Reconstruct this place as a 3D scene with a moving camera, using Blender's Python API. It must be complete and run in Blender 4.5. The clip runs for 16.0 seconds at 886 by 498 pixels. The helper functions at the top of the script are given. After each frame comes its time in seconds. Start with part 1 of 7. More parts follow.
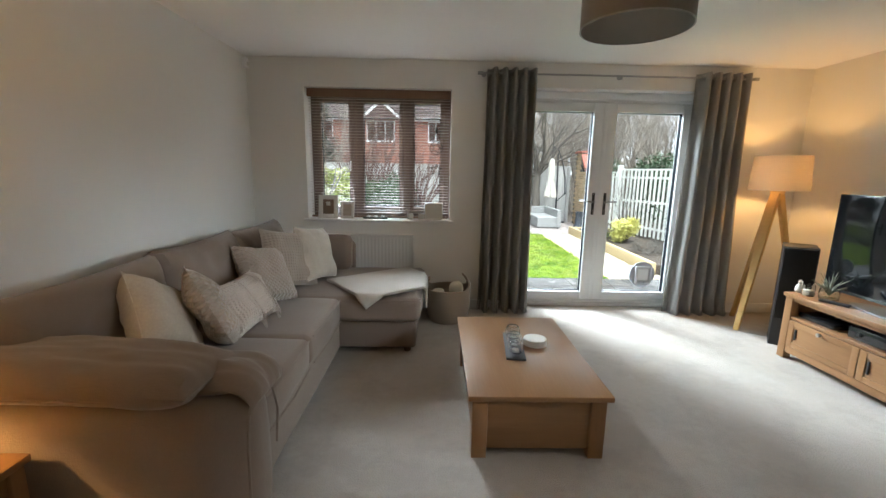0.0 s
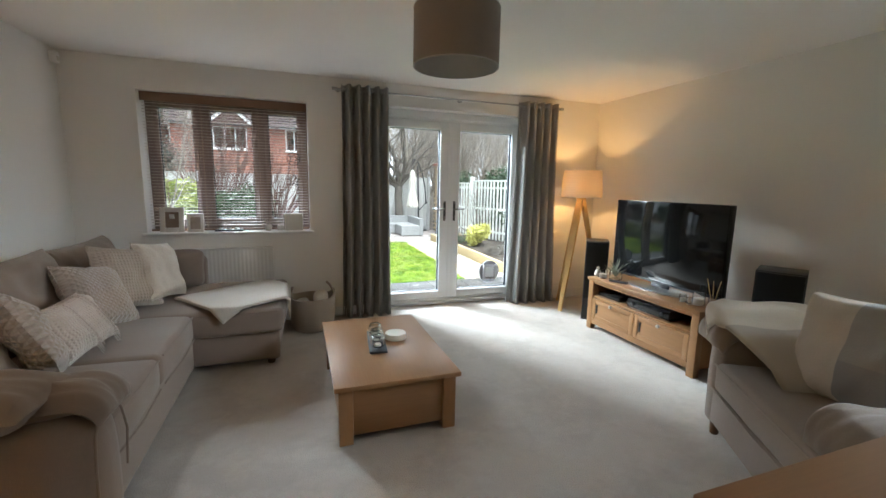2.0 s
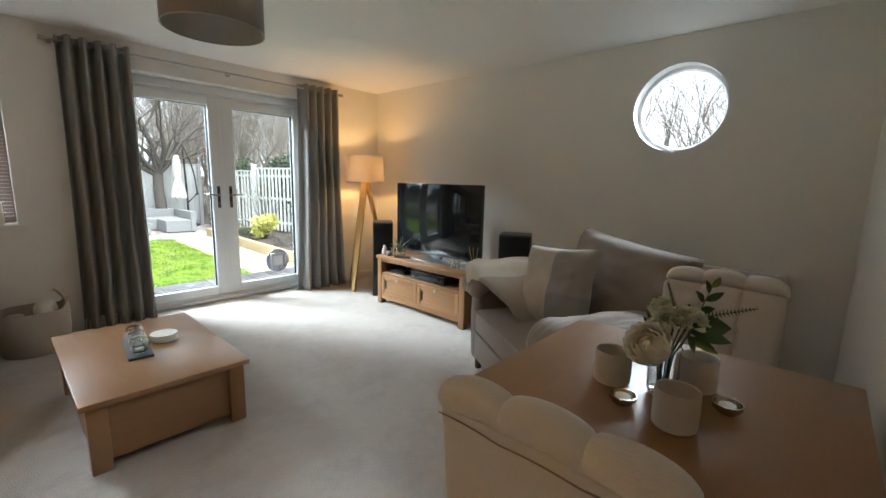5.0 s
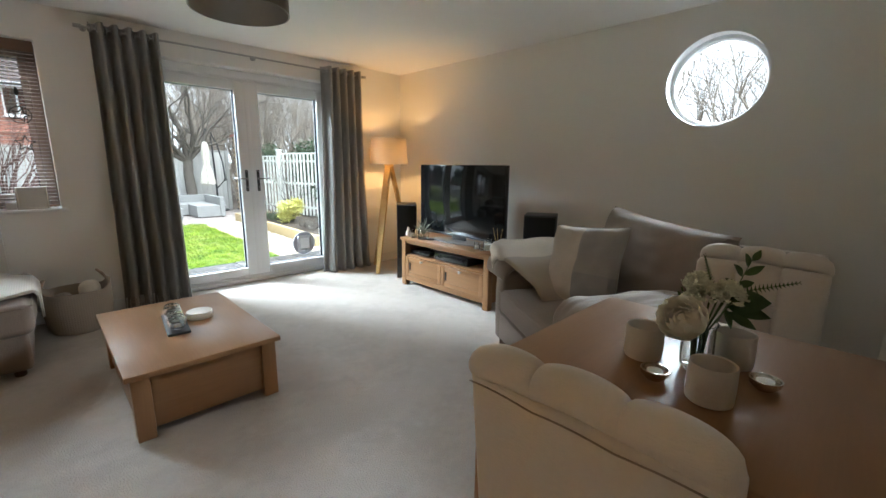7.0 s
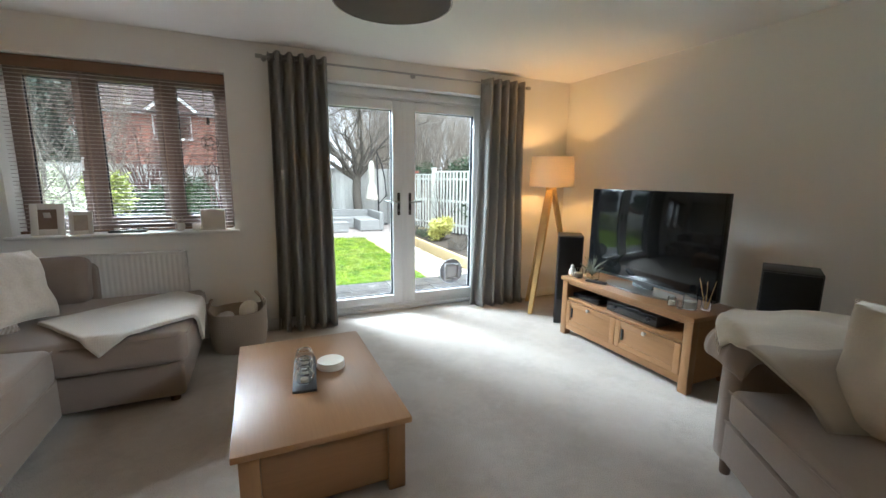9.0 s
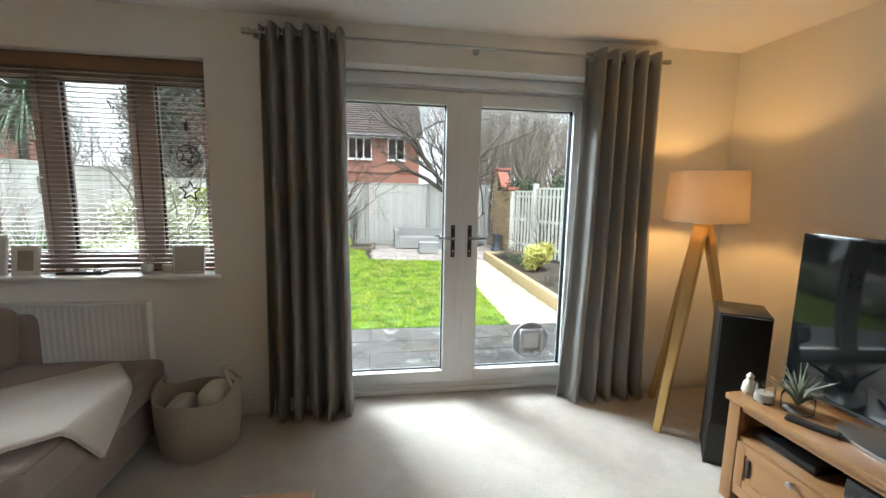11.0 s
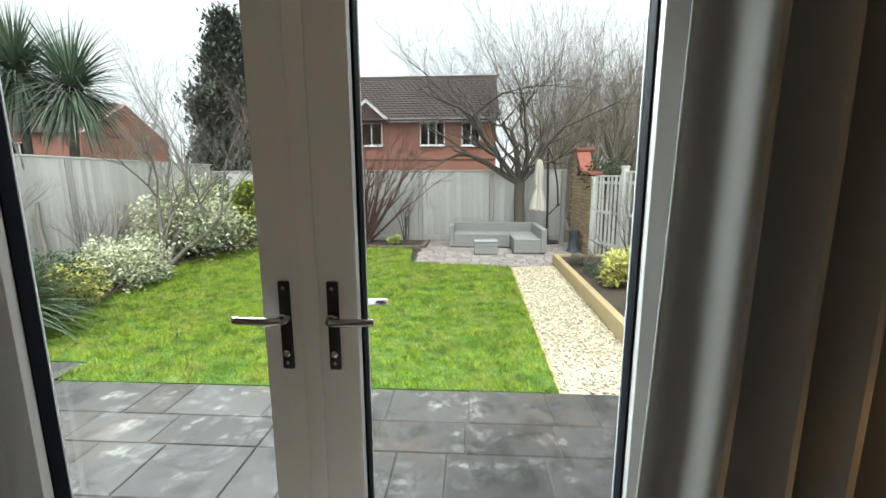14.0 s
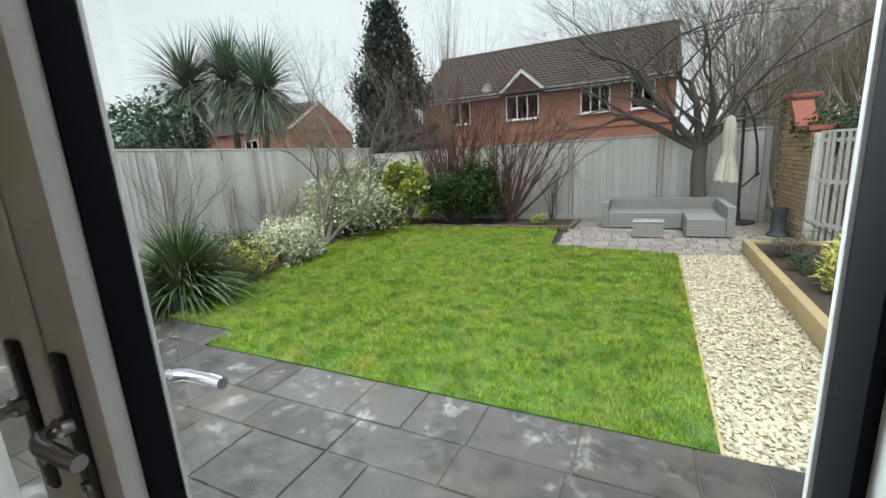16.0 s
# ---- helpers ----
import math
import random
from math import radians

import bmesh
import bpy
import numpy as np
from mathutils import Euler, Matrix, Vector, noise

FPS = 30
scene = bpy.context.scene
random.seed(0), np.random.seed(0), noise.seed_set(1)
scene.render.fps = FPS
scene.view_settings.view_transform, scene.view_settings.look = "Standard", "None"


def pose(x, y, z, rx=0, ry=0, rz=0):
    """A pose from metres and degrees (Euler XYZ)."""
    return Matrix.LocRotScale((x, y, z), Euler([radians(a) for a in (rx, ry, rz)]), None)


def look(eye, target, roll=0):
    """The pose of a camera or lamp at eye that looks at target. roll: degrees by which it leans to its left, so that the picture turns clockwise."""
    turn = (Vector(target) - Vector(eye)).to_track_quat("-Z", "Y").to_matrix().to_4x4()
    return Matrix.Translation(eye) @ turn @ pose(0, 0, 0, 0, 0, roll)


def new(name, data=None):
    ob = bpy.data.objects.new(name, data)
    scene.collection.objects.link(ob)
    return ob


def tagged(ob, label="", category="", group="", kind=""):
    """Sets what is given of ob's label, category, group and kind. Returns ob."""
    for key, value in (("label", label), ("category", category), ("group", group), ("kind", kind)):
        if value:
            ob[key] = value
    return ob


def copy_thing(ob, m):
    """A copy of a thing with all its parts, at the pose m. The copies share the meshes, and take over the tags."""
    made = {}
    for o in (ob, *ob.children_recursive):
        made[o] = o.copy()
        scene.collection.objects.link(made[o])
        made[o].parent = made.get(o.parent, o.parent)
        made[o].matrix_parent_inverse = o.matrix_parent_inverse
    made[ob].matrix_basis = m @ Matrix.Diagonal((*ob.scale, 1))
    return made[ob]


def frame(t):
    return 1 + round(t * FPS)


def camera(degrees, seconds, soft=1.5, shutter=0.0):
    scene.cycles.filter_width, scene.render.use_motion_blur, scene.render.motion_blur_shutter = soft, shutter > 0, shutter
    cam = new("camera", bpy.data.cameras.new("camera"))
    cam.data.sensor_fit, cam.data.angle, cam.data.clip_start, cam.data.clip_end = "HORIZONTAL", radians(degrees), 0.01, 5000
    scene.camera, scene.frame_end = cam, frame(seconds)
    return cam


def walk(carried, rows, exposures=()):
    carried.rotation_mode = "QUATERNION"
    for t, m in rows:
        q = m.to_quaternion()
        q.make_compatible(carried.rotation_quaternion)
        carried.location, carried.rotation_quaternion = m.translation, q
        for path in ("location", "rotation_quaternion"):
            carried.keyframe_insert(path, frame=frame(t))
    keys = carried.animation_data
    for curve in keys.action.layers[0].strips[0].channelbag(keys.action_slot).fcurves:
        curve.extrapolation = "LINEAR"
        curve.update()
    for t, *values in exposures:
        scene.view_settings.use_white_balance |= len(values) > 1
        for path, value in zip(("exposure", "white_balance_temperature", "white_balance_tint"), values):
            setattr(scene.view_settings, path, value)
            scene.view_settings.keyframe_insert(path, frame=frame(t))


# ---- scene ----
cam = camera(94.1, 16.0)

PATH = [
    (0, (-1.644, -4.224, 1.363), (-1.608, -2.258, 0.997), 1.1),
    (0.5, (-1.643, -4.277, 1.371), (-1.46, -2.318, 1.013), 1.3),
    (1, (-1.655, -4.335, 1.37), (-1.32, -2.393, 1.031), 1.4),
    (1.5, (-1.635, -4.417, 1.371), (-1.146, -2.505, 1.049), 1.3),
    (2, (-1.619, -4.473, 1.363), (-0.964, -2.608, 1.059), 1.1),
    (2.5, (-1.599, -4.521, 1.361), (-0.772, -2.724, 1.067), 1.1),
    (3, (-1.605, -4.544, 1.353), (-0.593, -2.843, 1.067), 1.0),
    (3.5, (-1.603, -4.568, 1.344), (-0.412, -2.986, 1.063), 1.1),
    (4, (-1.597, -4.593, 1.332), (-0.255, -3.139, 1.041), 1.1),
    (4.5, (-1.617, -4.598, 1.309), (-0.162, -3.261, 0.997), 1.2),
    (7, (-1.636, -4.589, 1.261), (-0.265, -3.189, 0.861), 0.6),
    (7.5, (-1.644, -4.559, 1.265), (-0.378, -3.06, 0.876), 0.7),
    (8, (-1.568, -4.449, 1.282), (-0.434, -2.844, 0.91), 0.9),
    (8.5, (-1.427, -4.248, 1.307), (-0.444, -2.542, 0.956), 1.0),
    (9, (-1.336, -3.971, 1.33), (-0.527, -2.174, 0.994), 0.7),
    (11.5, (-0.369, -2.482, 1.42), (-0.08, -0.522, 1.145), 1.2),
    (12, (-0.213, -2.171, 1.421), (0.095, -0.215, 1.141), 0.7),
    (12.5, (-0.055, -1.858, 1.42), (0.182, 0.108, 1.141), 0.5),
    (13, (0.115, -1.555, 1.428), (0.255, 0.418, 1.129), 0.3),
    (13.5, (0.233, -1.262, 1.424), (0.258, 0.712, 1.107), -0.1),
    (14, (0.371, -0.97, 1.423), (0.256, 0.998, 1.084), -0.2),
    (14.5, (0.494, -0.719, 1.415), (0.194, 1.226, 1.056), -0.7),
    (15, (0.528, -0.511, 1.413), (0.064, 1.404, 1.069), -0.8),
    (15.5, (0.607, -0.341, 1.404), (-0.109, 1.487, 1.023), -2.3),
    (16, (0.664, -0.256, 1.381), (-0.193, 1.5, 0.955), -3.4),
]
EXPOSURES = [(0, 1.70, 5850, 1), (1.5, 1.74, 5750, 1), (4, 1.78, 5750, 1), (9, 1.74, 5650, 1), (11.5, 1.28, 6150, 1), (13, 0.96, 6300, 0), (14.5, 0.55, 6300, 0), (16, 0.24, 6250, 1)]
walk(cam, [(t, look(eye, target, roll)) for t, eye, target, roll in PATH], EXPOSURES)

# ---- light ----
world = bpy.data.worlds.new("overcast_sky")
scene.world = world
world.use_nodes = True
wn, wl = world.node_tree.nodes, world.node_tree.links
sky = wn.new("ShaderNodeTexSky")
sky.sky_type, sky.sun_disc = "NISHITA", False
sky.sun_elevation, sky.sun_rotation = radians(40), radians(200)
sky.air_density, sky.dust_density = 1.0, 4.0
grey = wn.new("ShaderNodeHueSaturation")
grey.inputs["Saturation"].default_value = 0.12
wl.new(sky.outputs[0], grey.inputs["Color"])
wco, cloud, tone, cover = wn.new("ShaderNodeTexCoord"), wn.new("ShaderNodeTexNoise"), wn.new("ShaderNodeMix"), wn.new("ShaderNodeMix")
cloud.inputs["Scale"].default_value, cloud.inputs["Detail"].default_value = 2.2, 5.0
wl.new(wco.outputs["Generated"], cloud.inputs["Vector"])
tone.data_type = cover.data_type = "RGBA"
tone.inputs["A"].default_value, tone.inputs["B"].default_value = (4.3, 4.5, 4.8, 1), (6.9, 7.0, 7.2, 1)
wl.new(cloud.outputs["Fac"], tone.inputs["Factor"])
cover.inputs["Factor"].default_value = 0.85
wl.new(grey.outputs[0], cover.inputs["A"])
wl.new(tone.outputs["Result"], cover.inputs["B"])
wl.new(cover.outputs["Result"], wn["Background"].inputs["Color"])
wn["Background"].inputs["Strength"].default_value = 0.145

sun = new("sun", bpy.data.lights.new("sun", "SUN"))
sun.data.energy, sun.data.angle, sun.data.color = 2.3, radians(25), (1.0, 0.97, 0.93)
sun.matrix_world = look((0, 0, 20), (0 - 3, 8, 0))


def lamp(name, place, target, width, height, watts, colour, spread=180):
    ob = new(name, bpy.data.lights.new(name, "AREA"))
    ob.data.shape, ob.data.size, ob.data.size_y = "RECTANGLE", width, height
    ob.data.energy, ob.data.color, ob.data.spread = watts, colour, radians(spread)
    ob.matrix_world = look(place, target)
    return ob


DAY = (0.93, 0.97, 1.0)
XR_OUT = 2.06
# Added area lamps, hidden outdoors, that boost sky light through the openings.
lamp("sky_fill_door", (-3.2, 6.2, 6.6), (0.0, 0.0, 1.25), 8.5, 3.2, 86, DAY, 65)
lamp("sky_fill_window", (-5.2, 5.8, 5.4), (-2.2, 0.0, 1.5), 4.5, 2.4, 185, DAY, 60)
lamp("sky_fill_round_window", (XR_OUT + 6.0, -6.9, 3.7), (XR_OUT, -3.72, 1.86), 3.6, 2.2, 150, DAY, 60)
lamp("sky_fill_round_window", (XR_OUT + 4.6, -3.9, 4.7), (XR_OUT, -3.72, 1.86), 4.0, 2.0, 88, DAY, 60)


def bulb(name, place, watts, radius=0.04):
    ob = new(name, bpy.data.lights.new(name, "POINT"))
    ob.data.energy, ob.data.shadow_soft_size, ob.data.color = watts, radius, (1.0, 0.52, 0.17)
    ob.location = place
    return ob


bulb("floor_lamp_bulb", (1.385, -0.575, 1.40), 4.1)
bulb("table_lamp_bulb", (-3.14, -3.36, 0.86), 7.5, 0.03)


# ---- mesh helpers ----
def part(name, bm, material, parent=None, label="", smooth=True, place=None):
    """Links a bmesh as one mesh object, under a thing or a part."""
    me = bpy.data.meshes.new(name)
    bm.to_mesh(me)
    bm.free()
    for m in material if isinstance(material, (list, tuple)) else (material,):
        me.materials.append(m)
    if smooth:
        me.shade_smooth()
        me.set_sharp_from_angle(angle=radians(35))
    ob = new(name, me)
    if parent is not None:
        ob.parent = parent
    if place is not None:
        ob.matrix_basis = place
    if label:
        ob["label"] = label
    return ob


def thing(name, label, category, place=None, group="", kind=""):
    ob = new(name)
    ob.empty_display_size = 0.1
    if place is not None:
        ob.matrix_basis = place
    return tagged(ob, label, category, group, kind)


def box(lo, hi, bevel=0.0, bm=None, m=None, segments=2):
    """A bevelled box from corner lo to corner hi."""
    bm = bm or bmesh.new()
    lo, hi = Vector(lo), Vector(hi)
    made = bmesh.ops.create_cube(bm, size=1.0)["verts"]
    for v in made:
        v.co = Vector([(lo[k] + hi[k]) / 2 + v.co[k] * (hi[k] - lo[k]) for k in range(3)])
    if bevel:
        edges = list({e for v in made for e in v.link_edges})
        got = bmesh.ops.bevel(bm, geom=edges, offset=bevel, segments=segments, profile=0.5, affect="EDGES")
        made = list({v for f in got["faces"] for v in f.verts} | {v for v in made if v.is_valid})
    if m is not None:
        bmesh.ops.transform(bm, matrix=m, verts=made)
    return bm


def lathe(profile, segments=32, bm=None, m=None, closed=False):
    """A turned shape from (radius, height) pairs."""
    bm = bm or bmesh.new()
    rings = []
    for r, z in profile:
        ring = []
        for k in range(segments):
            a = 2 * math.pi * k / segments
            p = Vector((r * math.cos(a), r * math.sin(a), z))
            ring.append(bm.verts.new(m @ p if m is not None else p))
        rings.append(ring)
    pairs = list(zip(rings, rings[1:])) + ([(rings[-1], rings[0])] if closed else [])
    for a, b in pairs:
        for k in range(segments):
            bm.faces.new((a[k], a[(k + 1) % segments], b[(k + 1) % segments], b[k]))
    if not closed:
        for ring, turn in ((rings[0], True), (rings[-1], False)):
            if profile[0 if turn else -1][0] > 1e-4:
                bm.faces.new(list(reversed(ring)) if turn else ring)
    return bm


def tube(points, radii, sides=8, bm=None):
    """A tapered tube along points."""
    bm = bm or bmesh.new()
    pts = [Vector(p) for p in points]
    if not isinstance(radii, (list, tuple)):
        radii = [radii] * len(pts)
    rings, side = [], None
    for k, p in enumerate(pts):
        d = (pts[min(k + 1, len(pts) - 1)] - pts[max(k - 1, 0)]).normalized()
        if side is None:
            side = d.orthogonal().normalized()
        side = (side - d * side.dot(d)).normalized()
        up = d.cross(side)
        rings.append([bm.verts.new(p + radii[k] * (math.cos(2 * math.pi * j / sides) * side + math.sin(2 * math.pi * j / sides) * up)) for j in range(sides)])
    for a, b in zip(rings, rings[1:]):
        for j in range(sides):
            bm.faces.new((a[j], a[(j + 1) % sides], b[(j + 1) % sides], b[j]))
    bm.faces.new(list(reversed(rings[0])))
    bm.faces.new(rings[-1])
    return bm


def rbox(lo, hi, r, n=6, puff=(0, 0, 0), lumps=0.0, bm=None, m=None, seed=0.0):
    """A soft upholstered block: rounded by r, its faces puffed out, with slight lumps."""
    bm = bm or bmesh.new()
    lo, hi = Vector(lo), Vector(hi)
    mid, half = (lo + hi) / 2, (hi - lo) / 2
    r = min(r, *half)
    cnt = [max(3, min(26, int(2 * h / 0.05))) for h in half]
    grid = {}

    def coords(k):
        inner = half[k] - r
        c = [-half[k], -inner - 0.55 * r, -inner - 0.2 * r] + [inner * (-1 + 2 * j / cnt[k]) for j in range(cnt[k] + 1)] + [inner + 0.2 * r, inner + 0.55 * r, half[k]]
        return c

    axes = [coords(k) for k in range(3)]

    def vert(i, j, k):
        key = (i, j, k)
        if key not in grid:
            p = Vector((axes[0][i], axes[1][j], axes[2][k]))
            inner = Vector([max(-(half[a] - r), min(half[a] - r, p[a])) for a in range(3)])
            off = p - inner
            q = inner + (off.normalized() * r if off.length > 1e-9 else off)
            for a in range(3):
                if puff[a]:
                    b, c = (a + 1) % 3, (a + 2) % 3
                    w = max(0, 1 - (p[b] / half[b]) ** 2) * max(0, 1 - (p[c] / half[c]) ** 2)
                    q[a] += puff[a] * w * (1 if p[a] > 0 else -1) * min(1, abs(p[a]) / half[a])
            if lumps:
                q += Vector(noise.noise_vector((q + mid) * 5 + Vector((seed, seed, 0)))) * lumps
            q = q + mid
            grid[key] = bm.verts.new(m @ q if m is not None else q)
        return grid[key]

    size = [len(a) for a in axes]
    for a in range(3):
        b, c = (a + 1) % 3, (a + 2) % 3
        for end in (0, size[a] - 1):
            for j in range(size[b] - 1):
                for k in range(size[c] - 1):
                    quad = []
                    for dj, dk in ((0, 0), (1, 0), (1, 1), (0, 1)):
                        idx = [0, 0, 0]
                        idx[a], idx[b], idx[c] = end, j + dj, k + dk
                        quad.append(vert(*idx))
                    if end == 0:
                        quad.reverse()
                    bm.faces.new(quad)
    return bm


def pillow(w, h, t, n=22, bm=None, m=None, lumps=0.012, seed=0.0, sag=0.0, pull=0.07, power=0.55):
    """A scatter cushion, w by h, t thick, standing in the xz plane, with pinched edges and pointed corners."""
    bm = bm or bmesh.new()
    front, back = {}, {}
    for i in range(n + 1):
        for j in range(n + 1):
            u, v = -1 + 2 * i / n, -1 + 2 * j / n
            x = u * (1 - pull * (1 - v * v) ** 1.0 * abs(u) ** 2) * w / 2
            z = v * (1 - pull * (1 - u * u) ** 1.0 * abs(v) ** 2) * h / 2
            fat = max(0.0, (1 - u ** 4) * (1 - v ** 4)) ** power * t / 2
            k = noise.noise((u * 1.7 + seed, v * 1.7, seed)) * lumps + noise.noise((u * 4 + seed, v * 4, seed)) * lumps * 0.5
            z -= sag * (1 - v) * 0.1 * (1 - u * u)
            edge = i in (0, n) or j in (0, n)
            p, q = Vector((x, -fat - k * (fat > 0.004), z)), Vector((x, fat + k * (fat > 0.004), z))
            if m is not None:
                p, q = m @ p, m @ q
            front[i, j] = bm.verts.new(p)
            back[i, j] = front[i, j] if edge else bm.verts.new(q)
    for i in range(n):
        for j in range(n):
            bm.faces.new((front[i, j], front[i + 1, j], front[i + 1, j + 1], front[i, j + 1]))
            bm.faces.new((back[i, j], back[i, j + 1], back[i + 1, j + 1], back[i + 1, j]))
    return bm


def raw(name, verts, faces, material, parent=None, label="", smooth=False):
    me = bpy.data.meshes.new(name)
    me.from_pydata(verts, [], faces)
    for m in material if isinstance(material, (list, tuple)) else (material,):
        me.materials.append(m)
    if smooth:
        me.shade_smooth()
    ob = new(name, me)
    if parent is not None:
        ob.parent = parent
    if label:
        ob["label"] = label
    return ob


# ---- materials ----
def material(name, colour, rough=0.6, vary=0.12, scale=(3.0, 40.0), bump=0.15, metal=0.0, sheen=0.0, second=None, spec=0.5, random_tone=0.0, stretch=(1, 1, 1), distance=0.004, island=0.0, fine=1.0):
    """A surface with tone variation at two scales, fine relief and uneven roughness."""
    mat = bpy.data.materials.new(name)
    mat.use_nodes = True
    n, l = mat.node_tree.nodes, mat.node_tree.links
    bsdf = n["Principled BSDF"]
    bsdf.inputs["Metallic"].default_value = metal
    bsdf.inputs["Specular IOR Level"].default_value = spec
    bsdf.inputs["Sheen Weight"].default_value = sheen
    co = n.new("ShaderNodeTexCoord")
    mp = n.new("ShaderNodeMapping")
    mp.inputs["Scale"].default_value = stretch
    l.new(co.outputs["Object"], mp.inputs["Vector"])
    big, small = n.new("ShaderNodeTexNoise"), n.new("ShaderNodeTexNoise")
    for tex, s, d in ((big, scale[0], 4.0), (small, scale[1], 3.0)):
        tex.inputs["Scale"].default_value, tex.inputs["Detail"].default_value = s, d
        l.new(mp.outputs[0], tex.inputs["Vector"])
    mix = n.new("ShaderNodeMix")
    mix.data_type = "RGBA"
    dark = tuple(max(0, c * (1 - vary * 2)) for c in colour)
    other = second or tuple(min(1, c * (1 + vary)) for c in colour)
    mix.inputs["A"].default_value = (*dark, 1)
    mix.inputs["B"].default_value = (*other, 1)
    add = n.new("ShaderNodeMath")
    add.operation = "MULTIPLY_ADD"
    add.inputs[1].default_value, add.inputs[2].default_value = 0.45 * fine, 0.3 - 0.1 * fine
    l.new(small.outputs["Fac"], add.inputs[0])
    add2 = n.new("ShaderNodeMath")
    add2.operation = "MULTIPLY_ADD"
    add2.inputs[1].default_value = 0.6
    l.new(big.outputs["Fac"], add2.inputs[0])
    l.new(add.outputs[0], add2.inputs[2])
    l.new(add2.outputs[0], mix.inputs["Factor"])
    out = mix.outputs["Result"]
    if random_tone or island:
        hsv = n.new("ShaderNodeHueSaturation")
        src = n.new("ShaderNodeObjectInfo").outputs["Random"] if random_tone else n.new("ShaderNodeNewGeometry").outputs["Random Per Island"]
        k = random_tone or island
        rng = n.new("ShaderNodeMapRange")
        rng.inputs["To Min"].default_value, rng.inputs["To Max"].default_value = 1 - k, 1 + k
        l.new(src, rng.inputs["Value"])
        l.new(rng.outputs[0], hsv.inputs["Value"])
        l.new(out, hsv.inputs["Color"])
        out = hsv.outputs[0]
    l.new(out, bsdf.inputs["Base Color"])
    rg = n.new("ShaderNodeMapRange")
    rg.inputs["To Min"].default_value, rg.inputs["To Max"].default_value = max(0.02, rough - 0.08), min(1, rough + 0.08)
    l.new(big.outputs["Fac"], rg.inputs["Value"])
    l.new(rg.outputs[0], bsdf.inputs["Roughness"])
    if bump:
        b = n.new("ShaderNodeBump")
        b.inputs["Strength"].default_value, b.inputs["Distance"].default_value = bump, distance
        l.new(small.outputs["Fac"], b.inputs["Height"])
        l.new(b.outputs[0], bsdf.inputs["Normal"])
    return mat


def fabric(name, colour, vary=0.1, weave=420.0, bump=0.35, second=None):
    """Woven cloth: crossed threads and soft tonal patches."""
    mat = material(name, colour, 0.9, vary, (4.0, 90.0), 0, sheen=0.25, second=second, spec=0.2)
    n, l = mat.node_tree.nodes, mat.node_tree.links
    co = n.new("ShaderNodeTexCoord")
    a, b = n.new("ShaderNodeTexNoise"), n.new("ShaderNodeTexNoise")
    for tex, st in ((a, (0.18, 0.18, 1.0)), (b, (1.0, 1.0, 0.16))):
        mp2 = n.new("ShaderNodeMapping")
        mp2.inputs["Scale"].default_value = st
        l.new(co.outputs["Object"], mp2.inputs["Vector"])
        tex.inputs["Scale"].default_value, tex.inputs["Detail"].default_value = weave * 0.55, 2.0
        l.new(mp2.outputs[0], tex.inputs["Vector"])
    s = n.new("ShaderNodeMath")
    s.operation = "ADD"
    l.new(a.outputs["Fac"], s.inputs[0])
    l.new(b.outputs["Fac"], s.inputs[1])
    bp = n.new("ShaderNodeBump")
    bp.inputs["Strength"].default_value, bp.inputs["Distance"].default_value = bump, 0.003
    l.new(s.outputs[0], bp.inputs["Height"])
    l.new(bp.outputs[0], n["Principled BSDF"].inputs["Normal"])
    return mat


def wood(name, colour, dark, axis=0, rough=0.45, grain=1.0):
    """Wood with grain along one axis of the object."""
    stretch = [14.0, 14.0, 14.0]
    stretch[axis] = 0.9
    mat = material(name, colour, rough, 0.1, (1.6 * grain, 9.0 * grain), 0.12, second=colour, stretch=stretch, distance=0.001, random_tone=0.08)
    for nd in mat.node_tree.nodes:
        if nd.bl_idname == "ShaderNodeMix":
            nd.inputs["A"].default_value = (*dark, 1)
    return mat


def see_through(mat, tone, amount):
    """Thin cloth or petals let some light through from behind."""
    n, l = mat.node_tree.nodes, mat.node_tree.links
    thin, mix = n.new("ShaderNodeBsdfTranslucent"), n.new("ShaderNodeMixShader")
    thin.inputs["Color"].default_value, mix.inputs[0].default_value = (*tone, 1), amount
    l.new(n["Principled BSDF"].outputs[0], mix.inputs[1])
    l.new(thin.outputs[0], mix.inputs[2])
    l.new(mix.outputs[0], n["Material Output"].inputs["Surface"])


def pane_glass(name, tint=(1, 1, 1)):
    mat = bpy.data.materials.new(name)
    mat.use_nodes = True
    n, l = mat.node_tree.nodes, mat.node_tree.links
    n.remove(n["Principled BSDF"])
    t, g, f, m = n.new("ShaderNodeBsdfTransparent"), n.new("ShaderNodeBsdfGlossy"), n.new("ShaderNodeLayerWeight"), n.new("ShaderNodeMixShader")
    t.inputs["Color"].default_value = (*tint, 1)
    g.inputs["Roughness"].default_value = 0.0
    rise, low = n.new("ShaderNodeMath"), n.new("ShaderNodeMath")
    rise.operation, rise.inputs[1].default_value = "POWER", 4.0
    low.operation, low.inputs[1].default_value, low.inputs[2].default_value = "MULTIPLY_ADD", 0.5, 0.015
    l.new(f.outputs["Facing"], rise.inputs[0])
    l.new(rise.outputs[0], low.inputs[0])
    l.new(low.outputs[0], m.inputs[0])
    l.new(t.outputs[0], m.inputs[1])
    l.new(g.outputs[0], m.inputs[2])
    l.new(m.outputs[0], n["Material Output"].inputs["Surface"])
    return mat


